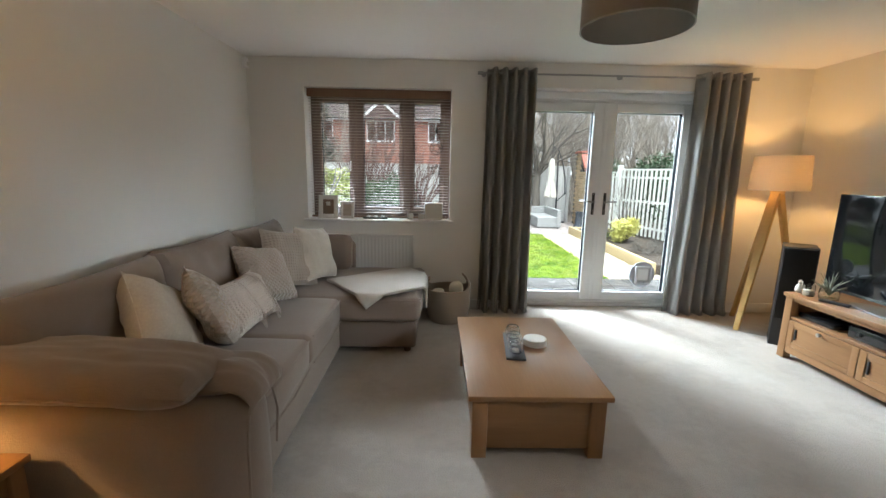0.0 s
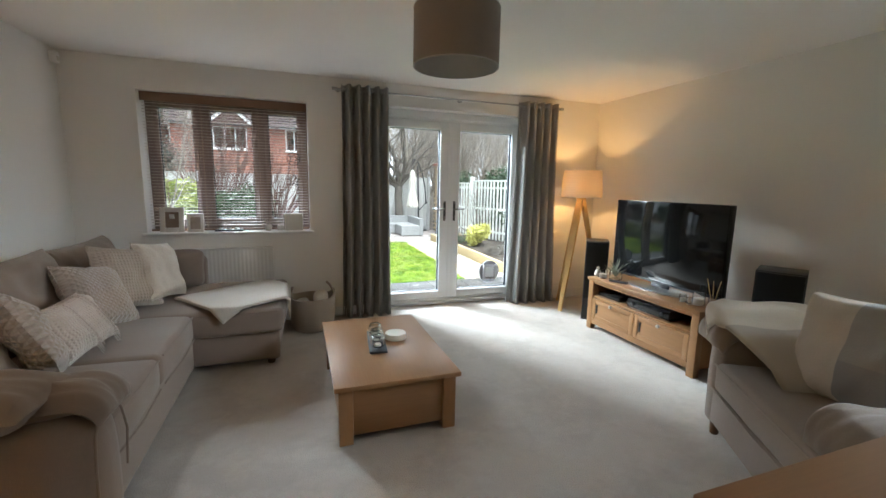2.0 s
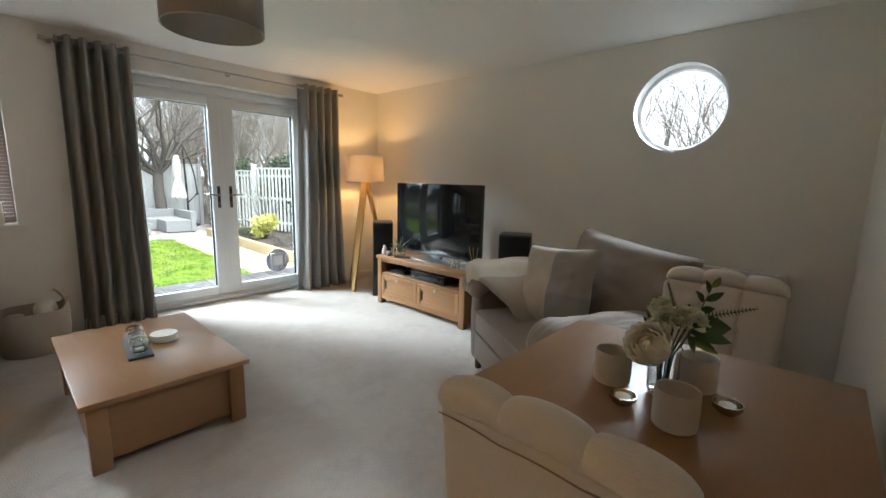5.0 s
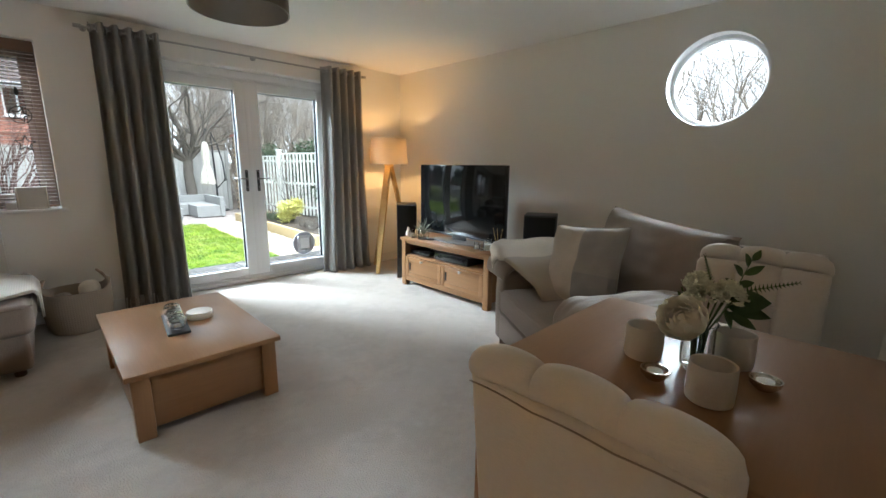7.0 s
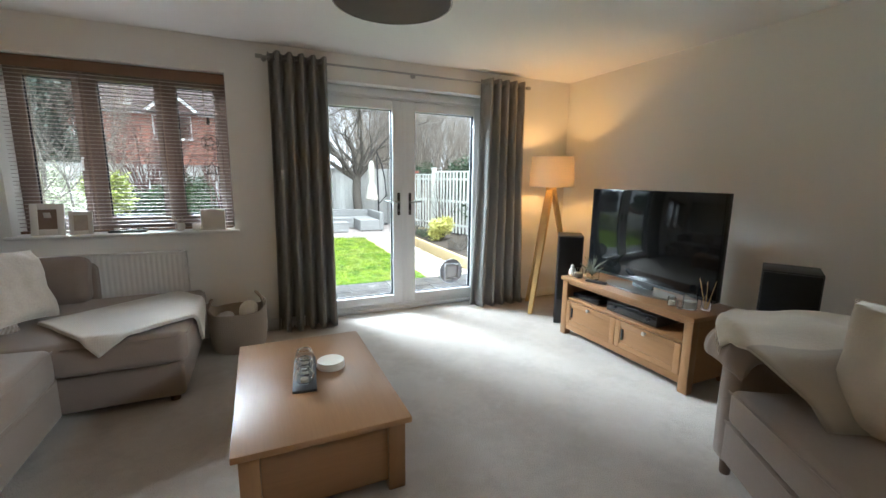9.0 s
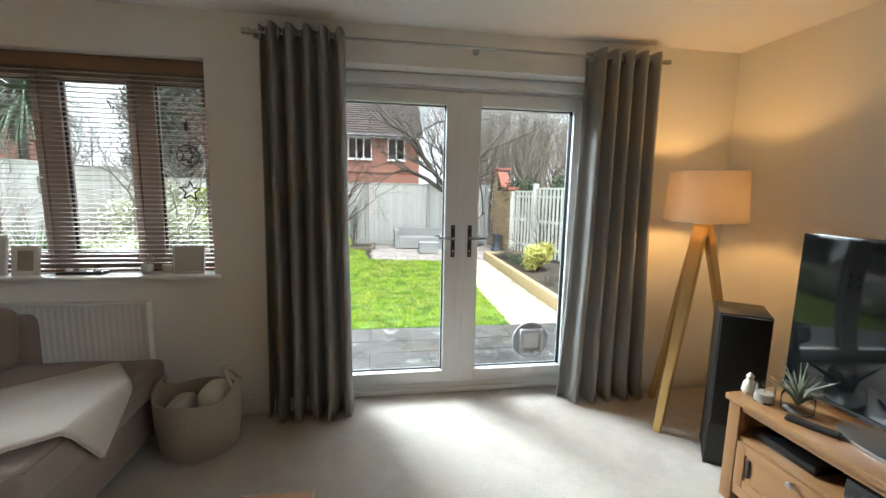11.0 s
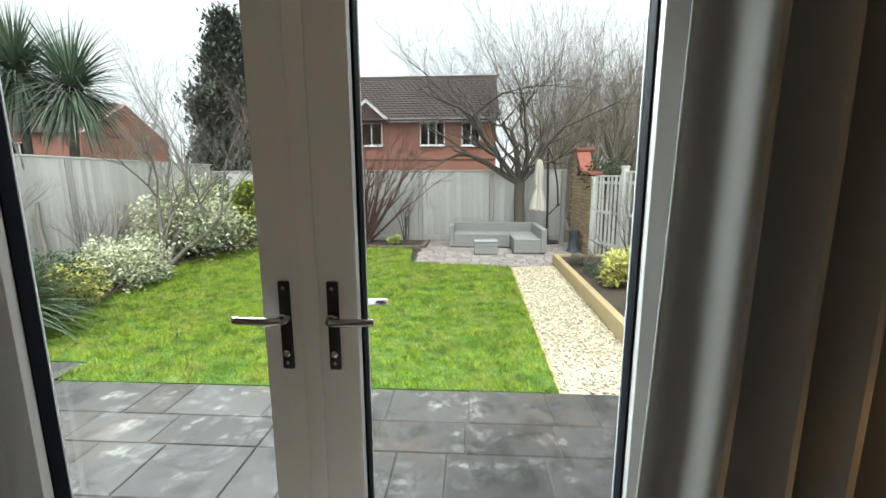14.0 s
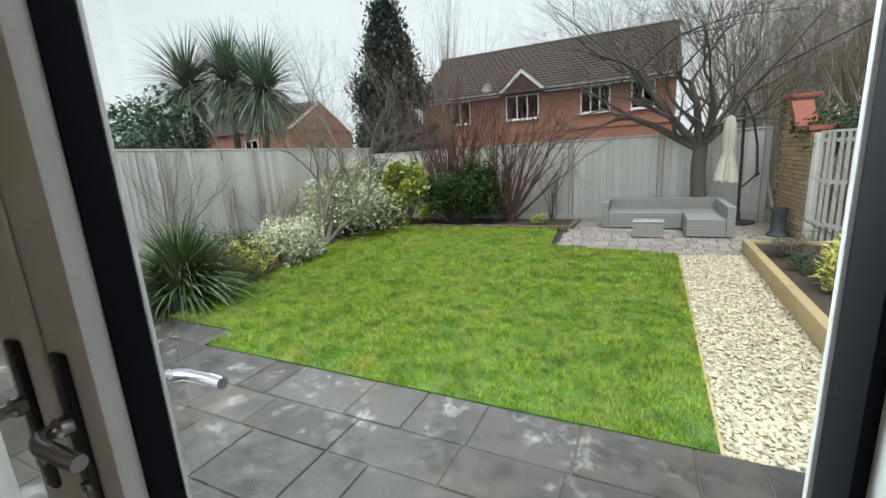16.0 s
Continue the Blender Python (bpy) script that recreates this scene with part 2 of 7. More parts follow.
WALL = material("wall_paint", (0.82, 0.802, 0.762), 0.75, 0.03, (1.2, 140.0), 0.06, distance=0.002)
CEIL = material("ceiling_paint", (0.89, 0.88, 0.86), 0.85, 0.025, (1.0, 120.0), 0.06, distance=0.002)
CARPET = material("carpet", (0.52, 0.475, 0.425), 0.97, 0.16, (2.6, 150.0), 1.0, sheen=0.1, spec=0.1, distance=0.008)
UPVC = material("white_upvc", (0.82, 0.83, 0.84), 0.32, 0.02, (3.0, 60.0), 0.02)
GLOSS = material("white_gloss", (0.8, 0.79, 0.77), 0.35, 0.03, (4.0, 70.0), 0.03)
RUBBER = material("black_gasket", (0.008, 0.010, 0.016), 0.75, 0.2, (6.0, 80.0), 0.05, spec=0.12)
GLASS = pane_glass("window_glass")
CHROME = material("polished_chrome", (0.62, 0.62, 0.63), 0.14, 0.05, (5.0, 60.0), 0.02, metal=1.0)
STEEL = material("brushed_steel", (0.42, 0.42, 0.41), 0.34, 0.08, (5.0, 160.0), 0.04, metal=1.0)
SATIN = material("bright_satin_lever", (0.42, 0.42, 0.43), 0.2, 0.08, (5.0, 120.0), 0.03, metal=1.0)
DARKSTEEL = material("dark_handle_plate", (0.05, 0.05, 0.053), 0.3, 0.1, (5.0, 100.0), 0.03, metal=0.8)
CURTAIN = fabric("curtain_grey", (0.37, 0.36, 0.345), 0.10, 2600.0, 0.3)
see_through(CURTAIN, (0.42, 0.41, 0.39), 0.28)
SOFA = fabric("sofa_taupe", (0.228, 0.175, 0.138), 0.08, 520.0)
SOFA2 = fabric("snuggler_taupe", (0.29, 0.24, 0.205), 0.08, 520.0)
OAK = wood("oak_x", (0.31, 0.165, 0.072), (0.205, 0.10, 0.04), 0, 0.32)
OAKY = wood("oak_y", (0.31, 0.165, 0.072), (0.205, 0.10, 0.04), 1, 0.32)
OAKZ = wood("oak_z", (0.31, 0.165, 0.072), (0.205, 0.10, 0.04), 2, 0.32)
BLACK = material("black_gloss", (0.008, 0.008, 0.009), 0.12, 0.1, (4.0, 50.0), 0.0)
BLACKWOOD = material("black_ash", (0.012, 0.012, 0.014), 0.45, 0.25, (5.0, 120.0), 0.1, stretch=(1, 1, 0.1))

# ---- the room ----
XL, XR, YB, YF, ZC = -3.40, 1.86, -4.78, -0.20, 2.37
OUT = 0.12


floor = tagged(part("floor", box((XL - 0.2, YB - 0.2, -0.3), (XR + 0.2, -0.03, 0)), CARPET), "pale beige cut-pile carpet over the whole room", "carpet", kind="structure")
tagged(part("ceiling", box((XL - 0.2, YB - 0.2, ZC), (XR + 0.2, OUT, ZC + 0.2)), CEIL), "smooth matt off-white painted ceiling", "ceiling", kind="structure")
bm = bmesh.new()
DXL, DXR, DT = -0.935, 0.935, 2.15
WXL, WXR, WB, WT = -2.885, -1.515, 0.90, 2.12
for lo, hi in (((XL - 0.2, YF, -0.4), (WXL, OUT, ZC)), ((WXL, YF, -0.4), (WXR, OUT, WB)), ((WXL, YF, WT), (WXR, OUT, ZC)), ((WXR, YF, -0.4), (DXL, OUT, ZC)), ((DXL, YF, DT), (DXR, OUT, ZC)), ((DXR, YF, -0.4), (XR + 0.2, OUT, ZC))):
    box(lo, hi, 0, bm)
tagged(part("wall_north", bm, WALL, smooth=False), "warm off-white painted wall with window and doors", "wall", kind="structure")
tagged(part("wall_west", box((XL - 0.2, YB - 0.2, -0.4), (XL, YF, ZC)), WALL), "warm off-white painted plaster wall", "wall", kind="structure")
tagged(part("wall_south", box((XL, YB - 0.2, -0.4), (XR, YB, ZC)), WALL), "warm off-white painted plaster wall", "wall", kind="structure")

RWY, RWZ, RWR = -3.72, 1.86, 0.325


def wall_with_round_hole():
    """The east wall, with a round opening through it."""
    bm = bmesh.new()
    n = 64
    x0, x1 = XR, XR + 0.2
    ylo, yhi, zlo, zhi = YB - 0.2, YF, -0.4, ZC

    def square(a):
        c, s = math.cos(a), math.sin(a)
        k = 1.0 / max(abs(c), abs(s))
        y = c * k * (yhi - RWY if c > 0 else RWY - ylo)
        z = s * k * (zhi - RWZ if s > 0 else RWZ - zlo)
        return RWY + y, RWZ + z

    angles = sorted({2 * math.pi * i / n for i in range(n)})
    rings = []
    for x in (x0, x1):
        inner = [bm.verts.new((x, RWY + RWR * math.cos(a), RWZ + RWR * math.sin(a))) for a in angles]
        outer = [bm.verts.new((x, *square(a))) for a in angles]
        rings.append((inner, outer))
    for k in range(n):
        j = (k + 1) % n
        bm.faces.new((rings[0][0][k], rings[0][0][j], rings[0][1][j], rings[0][1][k]))
        bm.faces.new((rings[1][0][j], rings[1][0][k], rings[1][1][k], rings[1][1][j]))
        bm.faces.new((rings[0][0][j], rings[0][0][k], rings[1][0][k], rings[1][0][j]))
    bmesh.ops.recalc_face_normals(bm, faces=bm.faces)
    return bm


tagged(part("wall_east", wall_with_round_hole(), WALL), "warm off-white painted wall with a round window", "wall", kind="structure")

def skirting(name, lo, hi):
    tagged(part(name, box(lo, hi, 0.006), GLOSS), "white painted wooden skirting board", "skirting board", kind="structure")


skirting("baseboard_1", (XL + 0.015, YF - 0.015, 0), (DXL - 0.002, YF, 0.1))
skirting("baseboard_2", (DXR + 0.002, YF - 0.015, 0), (XR - 0.015, YF, 0.1))
skirting("baseboard_3", (XR - 0.015, YB + 0.015, 0), (XR, YF - 0.002, 0.1))
skirting("baseboard_4", (XL, YB + 0.015, 0), (XL + 0.015, YF - 0.002, 0.1))
skirting("baseboard_5", (XL + 0.02, YB, 0), (XR - 0.02, YB + 0.015, 0.1))


# ---- French doors ----
def ring(lo, hi, inner_lo, inner_hi, y0, y1, bevel=0.004):
    """A rectangular frame in the xz plane, of four mitre-free bars."""
    bm = bmesh.new()
    (x0, z0), (x1, z1), (a0, b0), (a1, b1) = lo, hi, inner_lo, inner_hi
    box((x0, y0, z0), (a0, y1, z1), bevel, bm)
    box((a1, y0, z0), (x1, y1, z1), bevel, bm)
    box((a0 - 0.001, y0 + 0.0008, z0), (a1 + 0.001, y1 - 0.0008, b0), bevel, bm)
    box((a0 - 0.001, y0 + 0.0008, b1), (a1 + 0.001, y1 - 0.0008, z1), bevel, bm)
    return bm


GZ0, GZ1 = 0.152, 1.97
doors = thing("door_1", "closed white uPVC double French doors with clear glass", "french doors", kind="structure")
part("door_frame", ring((DXL, 0.0), (DXR, 2.125), (-0.862, 0.062), (0.862, 2.06), -0.040, 0.020), UPVC, doors)
part("head_trim", box((DXL, -0.075, 2.075), (DXR, -0.0405, 2.149), 0.012, None, None, 3), UPVC, doors)
part("threshold", box((DXL, -0.075, 0.001), (DXR, -0.0405, 0.035), 0.008), UPVC, doors)
FROST = material("cat_flap_ring", (0.42, 0.43, 0.48), 0.35, 0.05, (4.0, 60.0), 0.02)
FLAP = material("clear_flap_plastic", (0.85, 0.86, 0.88), 0.25, 0.04, (4.0, 60.0), 0.02)


def lever(side, out):
    """A lever handle on a long plate; out is -1 indoors and +1 outdoors."""
    x, y = side * 0.058, -0.049 if out < 0 else 0.0225
    plate = box((x - 0.014, min(y, y + out * 0.009), 0.968), (x + 0.014, max(y, y + out * 0.009), 1.187), 0.004, None, None, 3)
    m = Matrix.Translation((x, y + out * 0.009, 1.098)) @ Matrix.Rotation(radians(90 if out < 0 else -90), 4, "X")
    arm = lathe([(0.013, 0), (0.013, 0.012), (0.009, 0.016), (0.009, 0.03)], 20, None, m)
    tip = side * 0.163
    tube([(x, y + out * 0.030, 1.098), (x + side * 0.010, y + out * 0.041, 1.0985), (x + side * 0.03, y + out * 0.046, 1.1), (tip - side * 0.02, y + out * 0.046, 1.102), (tip, y + out * 0.045, 1.102)], [0.009, 0.010, 0.0095, 0.009, 0.0085], 12, arm)
    screws = bmesh.new()
    for z in (0.985, 1.17):
        mm = Matrix.Translation((x, y + out * 0.009, z)) @ Matrix.Rotation(radians(90 if out < 0 else -90), 4, "X")
        lathe([(0.0045, 0), (0.0045, 0.0012), (0.003, 0.002)], 12, screws, mm)
    lathe([(0.0085, 0), (0.0085, 0.004), (0.006, 0.005)], 16, screws, Matrix.Translation((x, y + out * 0.009, 1.01)) @ Matrix.Rotation(radians(90 if out < 0 else -90), 4, "X"))
    return plate, arm, screws


for side, name in ((-1, "door_leaf"), (1, "door_leaf")):
    a, b = sorted((side * 0.116, side * 0.766))
    outer, inner = side * 0.858, side * 0.004
    x0, x1 = sorted((outer, inner))
    leaf = part(name, ring((x0, 0.066), (x1, 2.056), (a, GZ0), (b, GZ1), -0.049, 0.022, 0.006), UPVC, doors)
    if side < 0:
        part("meeting_strip", box((-0.022, -0.0545, 0.07), (0.022, -0.0495, 2.05), 0.002), UPVC, doors)
    seal = box((a - 0.001, -0.024, GZ0), (a + 0.006, 0.0145, GZ1), 0.001)
    box((b - 0.006, -0.024, GZ0), (b + 0.001, 0.0145, GZ1), 0.001, seal)
    box((a + 0.006, 0.002, GZ0 - 0.001), (b - 0.006, 0.0145, GZ0 + 0.005), 0.001, seal)
    box((a + 0.006, 0.002, GZ1 - 0.005), (b - 0.006, 0.0145, GZ1 + 0.001), 0.001, seal)
    part("gasket", seal, RUBBER, leaf, "black rubber glazing gasket")
    part("glazing_bead", ring((a - 0.001, GZ0 - 0.001), (b + 0.001, GZ1 + 0.001), (a + 0.008, GZ0 + 0.008), (b - 0.008, GZ1 - 0.008), 0.0148, 0.0205, 0.001), UPVC, leaf)
    pane = part("pane", box((a + 0.004, 0.010, GZ0 + 0.004), (b - 0.004, 0.012, GZ1 - 0.004)), GLASS, leaf, smooth=False)
    pane.visible_shadow = False
    for out in (-1, 1):
        plate, arm, screws = lever(side, out)
        part("handle_plate", plate, DARKSTEEL if out < 0 else CHROME, leaf, "tall slim metal handle plate")
        part("handle_lever", arm, SATIN if out < 0 else CHROME, leaf, "polished metal lever handle")
        part("screws", screws, CHROME, leaf)

flap = thing("cat_flap", "round grey cat flap with a white square frame", "cat flap", pose(0.548, 0.0, 0.338))
turn = Matrix.Rotation(radians(90), 4, "X")
part("mounting_ring", lathe([(0.062, -0.009), (0.134, -0.009), (0.134, 0.006), (0.128, 0.011), (0.118, 0.013), (0.062, 0.013)], 64, None, turn, True), FROST, flap, "translucent grey mounting disc")
part("flap_frame", ring((-0.088, -0.092), (0.088, 0.092), (-0.062, -0.066), (0.062, 0.062), -0.046, -0.0095, 0.008), material("flap_frame_plastic", (0.60, 0.60, 0.63), 0.3, 0.03, (4.0, 60.0), 0.02), flap, "white rounded plastic frame")
part("flap_door", rbox((-0.061, -0.018, -0.065), (0.061, -0.012, 0.061), 0.003), FLAP, flap, "pale see-through swing flap")
part("lock_knob", lathe([(0.013, 0), (0.013, 0.008), (0.009, 0.011)], 20, None, Matrix.Translation((0, -0.0465, -0.079)) @ turn), FROST, flap)

# ---- window, blind and sill ----
BROWNFOIL = wood("brown_window_foil", (0.20, 0.145, 0.115), (0.15, 0.10, 0.08), 2, 0.45)
win = thing("window_1", "brown wood-grain uPVC three-light casement window", "window", kind="structure")
part("window_frame", ring((WXL, WB), (WXR, WT), (WXL + 0.06, WB + 0.06), (WXR - 0.06, WT - 0.06), 0.01, 0.08), BROWNFOIL, win)
MULL = (-2.445, -1.945)
for x in MULL:
    part("mullion", box((x - 0.035, 0.011, WB + 0.06), (x + 0.035, 0.079, WT - 0.06), 0.004), BROWNFOIL, win)
edges = (WXL + 0.06, MULL[0] - 0.035, MULL[0] + 0.035, MULL[1] - 0.035, MULL[1] + 0.035, WXR - 0.06)
for a, b in zip(edges[::2], edges[1::2]):
    sash = part("casement", ring((a, WB + 0.061), (b, WT - 0.061), (a + 0.038, WB + 0.11), (b - 0.038, WT - 0.11), 0.002, 0.07, 0.005), BROWNFOIL, win)
    g = part("pane", box((a + 0.035, 0.03, WB + 0.10), (b - 0.035, 0.033, WT - 0.10)), GLASS, sash, smooth=False)
    g.visible_shadow = False
    part("gasket", ring((a + 0.037, WB + 0.109), (b - 0.037, WT - 0.109), (a + 0.043, WB + 0.115), (b - 0.043, WT - 0.115), 0.02, 0.04, 0), RUBBER, sash)
part("window_handle", tube([(MULL[0] - 0.055, -0.004, 1.45), (MULL[0] - 0.055, -0.03, 1.45), (MULL[0] - 0.055, -0.034, 1.36)], 0.007, 10), UPVC, win)
tagged(part("window_sill", box((WXL - 0.035, -0.25, WB - 0.022), (WXR + 0.035, -0.2005, WB), 0.008, box((WXL + 0.001, -0.2005, WB - 0.02), (WXR - 0.001, 0.009, WB + 0.0005))), GLOSS), "white gloss painted window sill board", "window sill", kind="structure")

SLAT = wood("blind_slat_wood", (0.235, 0.135, 0.085), (0.17, 0.09, 0.055), 0, 0.4)
# Paler than the valance: sky sheen on the slats is painted into this colour.
SLATSHEEN = wood("sky_sheen_slat", (0.46, 0.40, 0.375), (0.36, 0.30, 0.275), 0, 0.7)
CORD = material("blind_cord", (0.35, 0.26, 0.2), 0.9, 0.1, (9.0, 90.0), 0.1)
blind = thing("venetian_blind", "lowered brown wooden Venetian blind with open slats", "window blind", pose(0, -0.105, 0))
part("valance", box((WXL + 0.006, -0.03, 2.040), (WXR - 0.006, -0.018, 2.116), 0.003, box((WXL + 0.006, -0.018, 2.075), (WXR - 0.006, 0.03, 2.114), 0.003)), SLAT, blind, "dark brown wooden pelmet board")
slat_bm = box((WXL + 0.012, -0.0125, -0.0015), (WXR - 0.012, 0.0125, 0.0015), 0.0008, None, Matrix.Rotation(radians(1.5), 4, "X"), 1)
first = part("slat", slat_bm, SLATSHEEN, blind, place=pose(0, 0, 0.955))
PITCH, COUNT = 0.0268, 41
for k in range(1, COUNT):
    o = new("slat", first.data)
    o.parent = blind
    o.matrix_basis = pose(random.uniform(-0.001, 0.001), 0, 0.955 + PITCH * k, random.uniform(-0.4, 0.4))
part("bottom_rail", box((WXL + 0.012, -0.014, 0.906), (WXR - 0.012, 0.014, 0.924), 0.003), SLAT, blind)
for x in (WXL + 0.16, MULL[0] + 0.02, MULL[1] - 0.01, WXR - 0.16):
    part("ladder_tape", box((x - 0.0015, -0.0155, 0.92), (x + 0.0015, -0.0145, 2.06), 0, box((x - 0.0015, 0.0145, 0.92), (x + 0.0015, 0.0155, 2.06))), CORD, blind)
part("pull_cord", tube([(WXR - 0.1, -0.024, 2.04), (WXR - 0.098, -0.026, 1.5), (WXR - 0.099, -0.026, 1.16)], 0.0015, 6), CORD, blind)

WIRE = material("dark_twig_wire", (0.05, 0.038, 0.03), 0.7, 0.2, (9.0, 90.0), 0.3)
stars = thing("hanging_star_decoration", "dark wire star decoration hanging before the blind", "ornament", pose(-1.652, -0.128, 0))


def star_shape(z, r, tilt):
    bm = bmesh.new()
    pts = [(r * (1 if k % 2 == 0 else 0.45) * math.sin(math.pi * k / 5 + tilt), 0, z + r * (1 if k % 2 == 0 else 0.45) * math.cos(math.pi * k / 5 + tilt)) for k in range(10)]
    for a, b in zip(pts, pts[1:] + pts[:1]):
        tube([a, b], 0.0042, 6, bm)
    return bm


part("star", star_shape(1.385, 0.058, 0.05), WIRE, stars)
bm = star_shape(1.59, 0.05, 0.3)
for k in range(16):
    a, b = (2 * math.pi * (k + d) / 16 for d in (0, 1))
    tube([(0.06 * math.sin(a), 0, 1.59 + 0.06 * math.cos(a)), (0.06 * math.sin(b), 0, 1.59 + 0.06 * math.cos(b))], 0.0035, 6, bm)
part("ringed_star", bm, WIRE, stars)
bm = lathe([(0.002, -0.03), (0.011, -0.02), (0.012, 0.0), (0.007, 0.025), (0.002, 0.032)], 12, None, pose(0, 0, 1.755))
part("bead", bm, WIRE, stars)
part("string", tube([(0, 0, 1.44), (0.001, 0.0, 1.7), (0, 0.02, 2.03)], 0.001, 5), CORD, stars)

PICWHITE = material("whitewashed_frame", (0.66, 0.63, 0.58), 0.6, 0.06, (5.0, 60.0), 0.1)
MAT = material("brown_mount", (0.23, 0.165, 0.12), 0.8, 0.12, (9.0, 60.0), 0.05)
PHOTO = material("faded_print", (0.36, 0.30, 0.25), 0.3, 0.25, (16.0, 60.0), 0.0)


def picture(name, x, w, h, label, border, mat, lean=9):
    ob = thing(name, label, "photo frame", pose(x, -0.185, WB + 0.001, -lean))
    part("frame", ring((-w / 2, 0), (w / 2, h), (-w / 2 + border, border), (w / 2 - border, h - border), 0, 0.018, 0.003), PICWHITE, ob)
    part("picture", box((-w / 2 + border, 0.008, border), (w / 2 - border, 0.014, h - border)), mat, ob)
    part("back_board", box((-w / 2 + 0.006, 0.0185, 0.006), (w / 2 - 0.006, 0.022, h - 0.006)), PICWHITE, ob)
    part("strut", box((-0.02, 0.0, 0), (0.02, 0.003, h * 0.72), 0.001, None, Matrix.Translation((0, 0.06, 0.012)) @ Matrix.Rotation(radians(25), 4, "X")), PICWHITE, ob)


picture("photo_frame", -2.70, 0.19, 0.225, "large whitewashed photo frame with brown mount, on the sill", 0.042, MAT)
picture("photo_frame", -2.515, 0.135, 0.165, "small grey-white photo frame leaning on the sill", 0.026, PHOTO)
picture("photo_frame", -1.67, 0.175, 0.165, "plain pale box frame leaning on the window sill", 0.012, PICWHITE)
DARKTRAY = material("dark_slate_tray", (0.03, 0.03, 0.032), 0.45, 0.2, (6.0, 60.0), 0.1)
CERAMIC = material("cream_ceramic", (0.62, 0.575, 0.50), 0.5, 0.05, (8.0, 90.0), 0.1)
tray = thing("sill_tray", "small dark tray holding tealights on the window sill", "tray", pose(-2.24, -0.155, WB + 0.001))
part("base", box((-0.12, -0.035, 0), (0.12, 0.035, 0.016), 0.004), DARKTRAY, tray)
for k in (-1, 0, 1):
    part("tealight", lathe([(0.018, 0.017), (0.018, 0.031), (0.015, 0.031), (0.014, 0.027)], 18, None, pose(0.07 * k, 0, 0)), GLOSS, tray)
pot = thing("sill_pot", "small cream ceramic pot with pale dried sprigs", "pot", pose(-1.90, -0.16, WB + 0.001))
part("pot", lathe([(0.02, 0), (0.03, 0.01), (0.034, 0.04), (0.026, 0.058), (0.022, 0.058), (0.028, 0.04), (0.018, 0.006)], 24), CERAMIC, pot)
bm = bmesh.new()
for k in range(14):
    a, r = random.uniform(0, 6.28), random.uniform(0.02, 0.06)
    tube([(0, 0, 0.03), (0.4 * r * math.cos(a), 0.3 * r * math.sin(a), 0.07), (r * math.cos(a), 0.5 * r * math.sin(a), random.uniform(0.08, 0.12))], [0.001, 0.001, 0.003], 5, bm)
part("sprigs", bm, material("dried_sprigs", (0.4, 0.34, 0.26), 0.9, 0.2, (9.0, 60.0), 0.2), pot)
block = thing("sill_letter_block", "small white wooden ornament block on the sill", "ornament", pose(-1.79, -0.15, WB + 0.001))
part("block", box((-0.03, -0.012, 0), (0.03, 0.012, 0.05), 0.003), PICWHITE, block)


# ---- radiators ----
RADW = material("radiator_white", (0.74, 0.72, 0.69), 0.4, 0.03, (3.0, 60.0), 0.03)


def radiator(place, length, height, label):
    ob = thing("radiator", label, "radiator", place, group="panel radiators")
    bm = bmesh.new()
    n = int(length / 0.033)
    rows = []
    for k in range(n * 4 + 1):
        x = length * k / (n * 4)
        d = (0.0, 0.003, 0.006, 0.003)[k % 4]
        rows.append([bm.verts.new((x, -0.05 - d * (0 if z in (0.0, height) else 1), z)) for z in (0.0, 0.035, height - 0.035, height)])
    for a, b in zip(rows, rows[1:]):
        for j in range(3):
            bm.faces.new((a[j], b[j], b[j + 1], a[j + 1]))
    part("front_panel", bm, RADW, ob)
    part("body", box((0, -0.05, 0.001), (length, -0.006, height - 0.004), 0.004), RADW, ob)
    part("top_grille", box((-0.004, -0.066, height), (length + 0.004, -0.004, height + 0.012), 0.003), RADW, ob)
    for x in (-0.005, length):
        part("side_cover", box((x, -0.066, 0), (x + 0.005, -0.004, height), 0.002), RADW, ob)
    for x in (0.12, length - 0.12):
        part("bracket", box((x - 0.015, -0.006, 0.1), (x + 0.015, 0.006, height - 0.05)), STEEL, ob)
    for x in (-0.03, length + 0.03):
        part("pipe", tube([(x, -0.03, 0.03), (x, -0.03, -0.05), (x, -0.03, -0.17)], 0.0075, 10), CHROME, ob)
        part("valve", lathe([(0.012, 0), (0.014, 0.01), (0.014, 0.04), (0.009, 0.05)], 16, None, pose(x, -0.03, 0.0)), GLOSS, ob)
    return ob


radiator(pose(-2.85, YF - 0.006, 0.18), 0.98, 0.56, "white ribbed panel radiator on the wall under the window")
radiator(pose(XR - 0.006, -3.35, 0.17, 0, 0, -90), 1.12, 0.55, "white ribbed panel radiator behind the snuggler chair")

# ---- round window ----
rw = thing("window_2", "round white-framed window with patterned obscure glass", "window", pose(XR, RWY, RWZ, 0, 0, 0), kind="structure")
sideways = Matrix.Rotation(radians(90), 4, "Y")
part("round_frame", lathe([(RWR - 0.038, 0.10), (RWR - 0.006, 0.10), (RWR - 0.006, 0.16), (RWR - 0.038, 0.16), (RWR - 0.046, 0.13)], 64, None, sideways, True), UPVC, rw)
part("reveal_lining", lathe([(RWR - 0.012, -0.004), (RWR + 0.004, -0.004), (RWR + 0.004, -0.001), (RWR - 0.003, 0.0), (RWR - 0.003, 0.10), (RWR - 0.012, 0.10)], 64, None, sideways, True), GLOSS, rw)
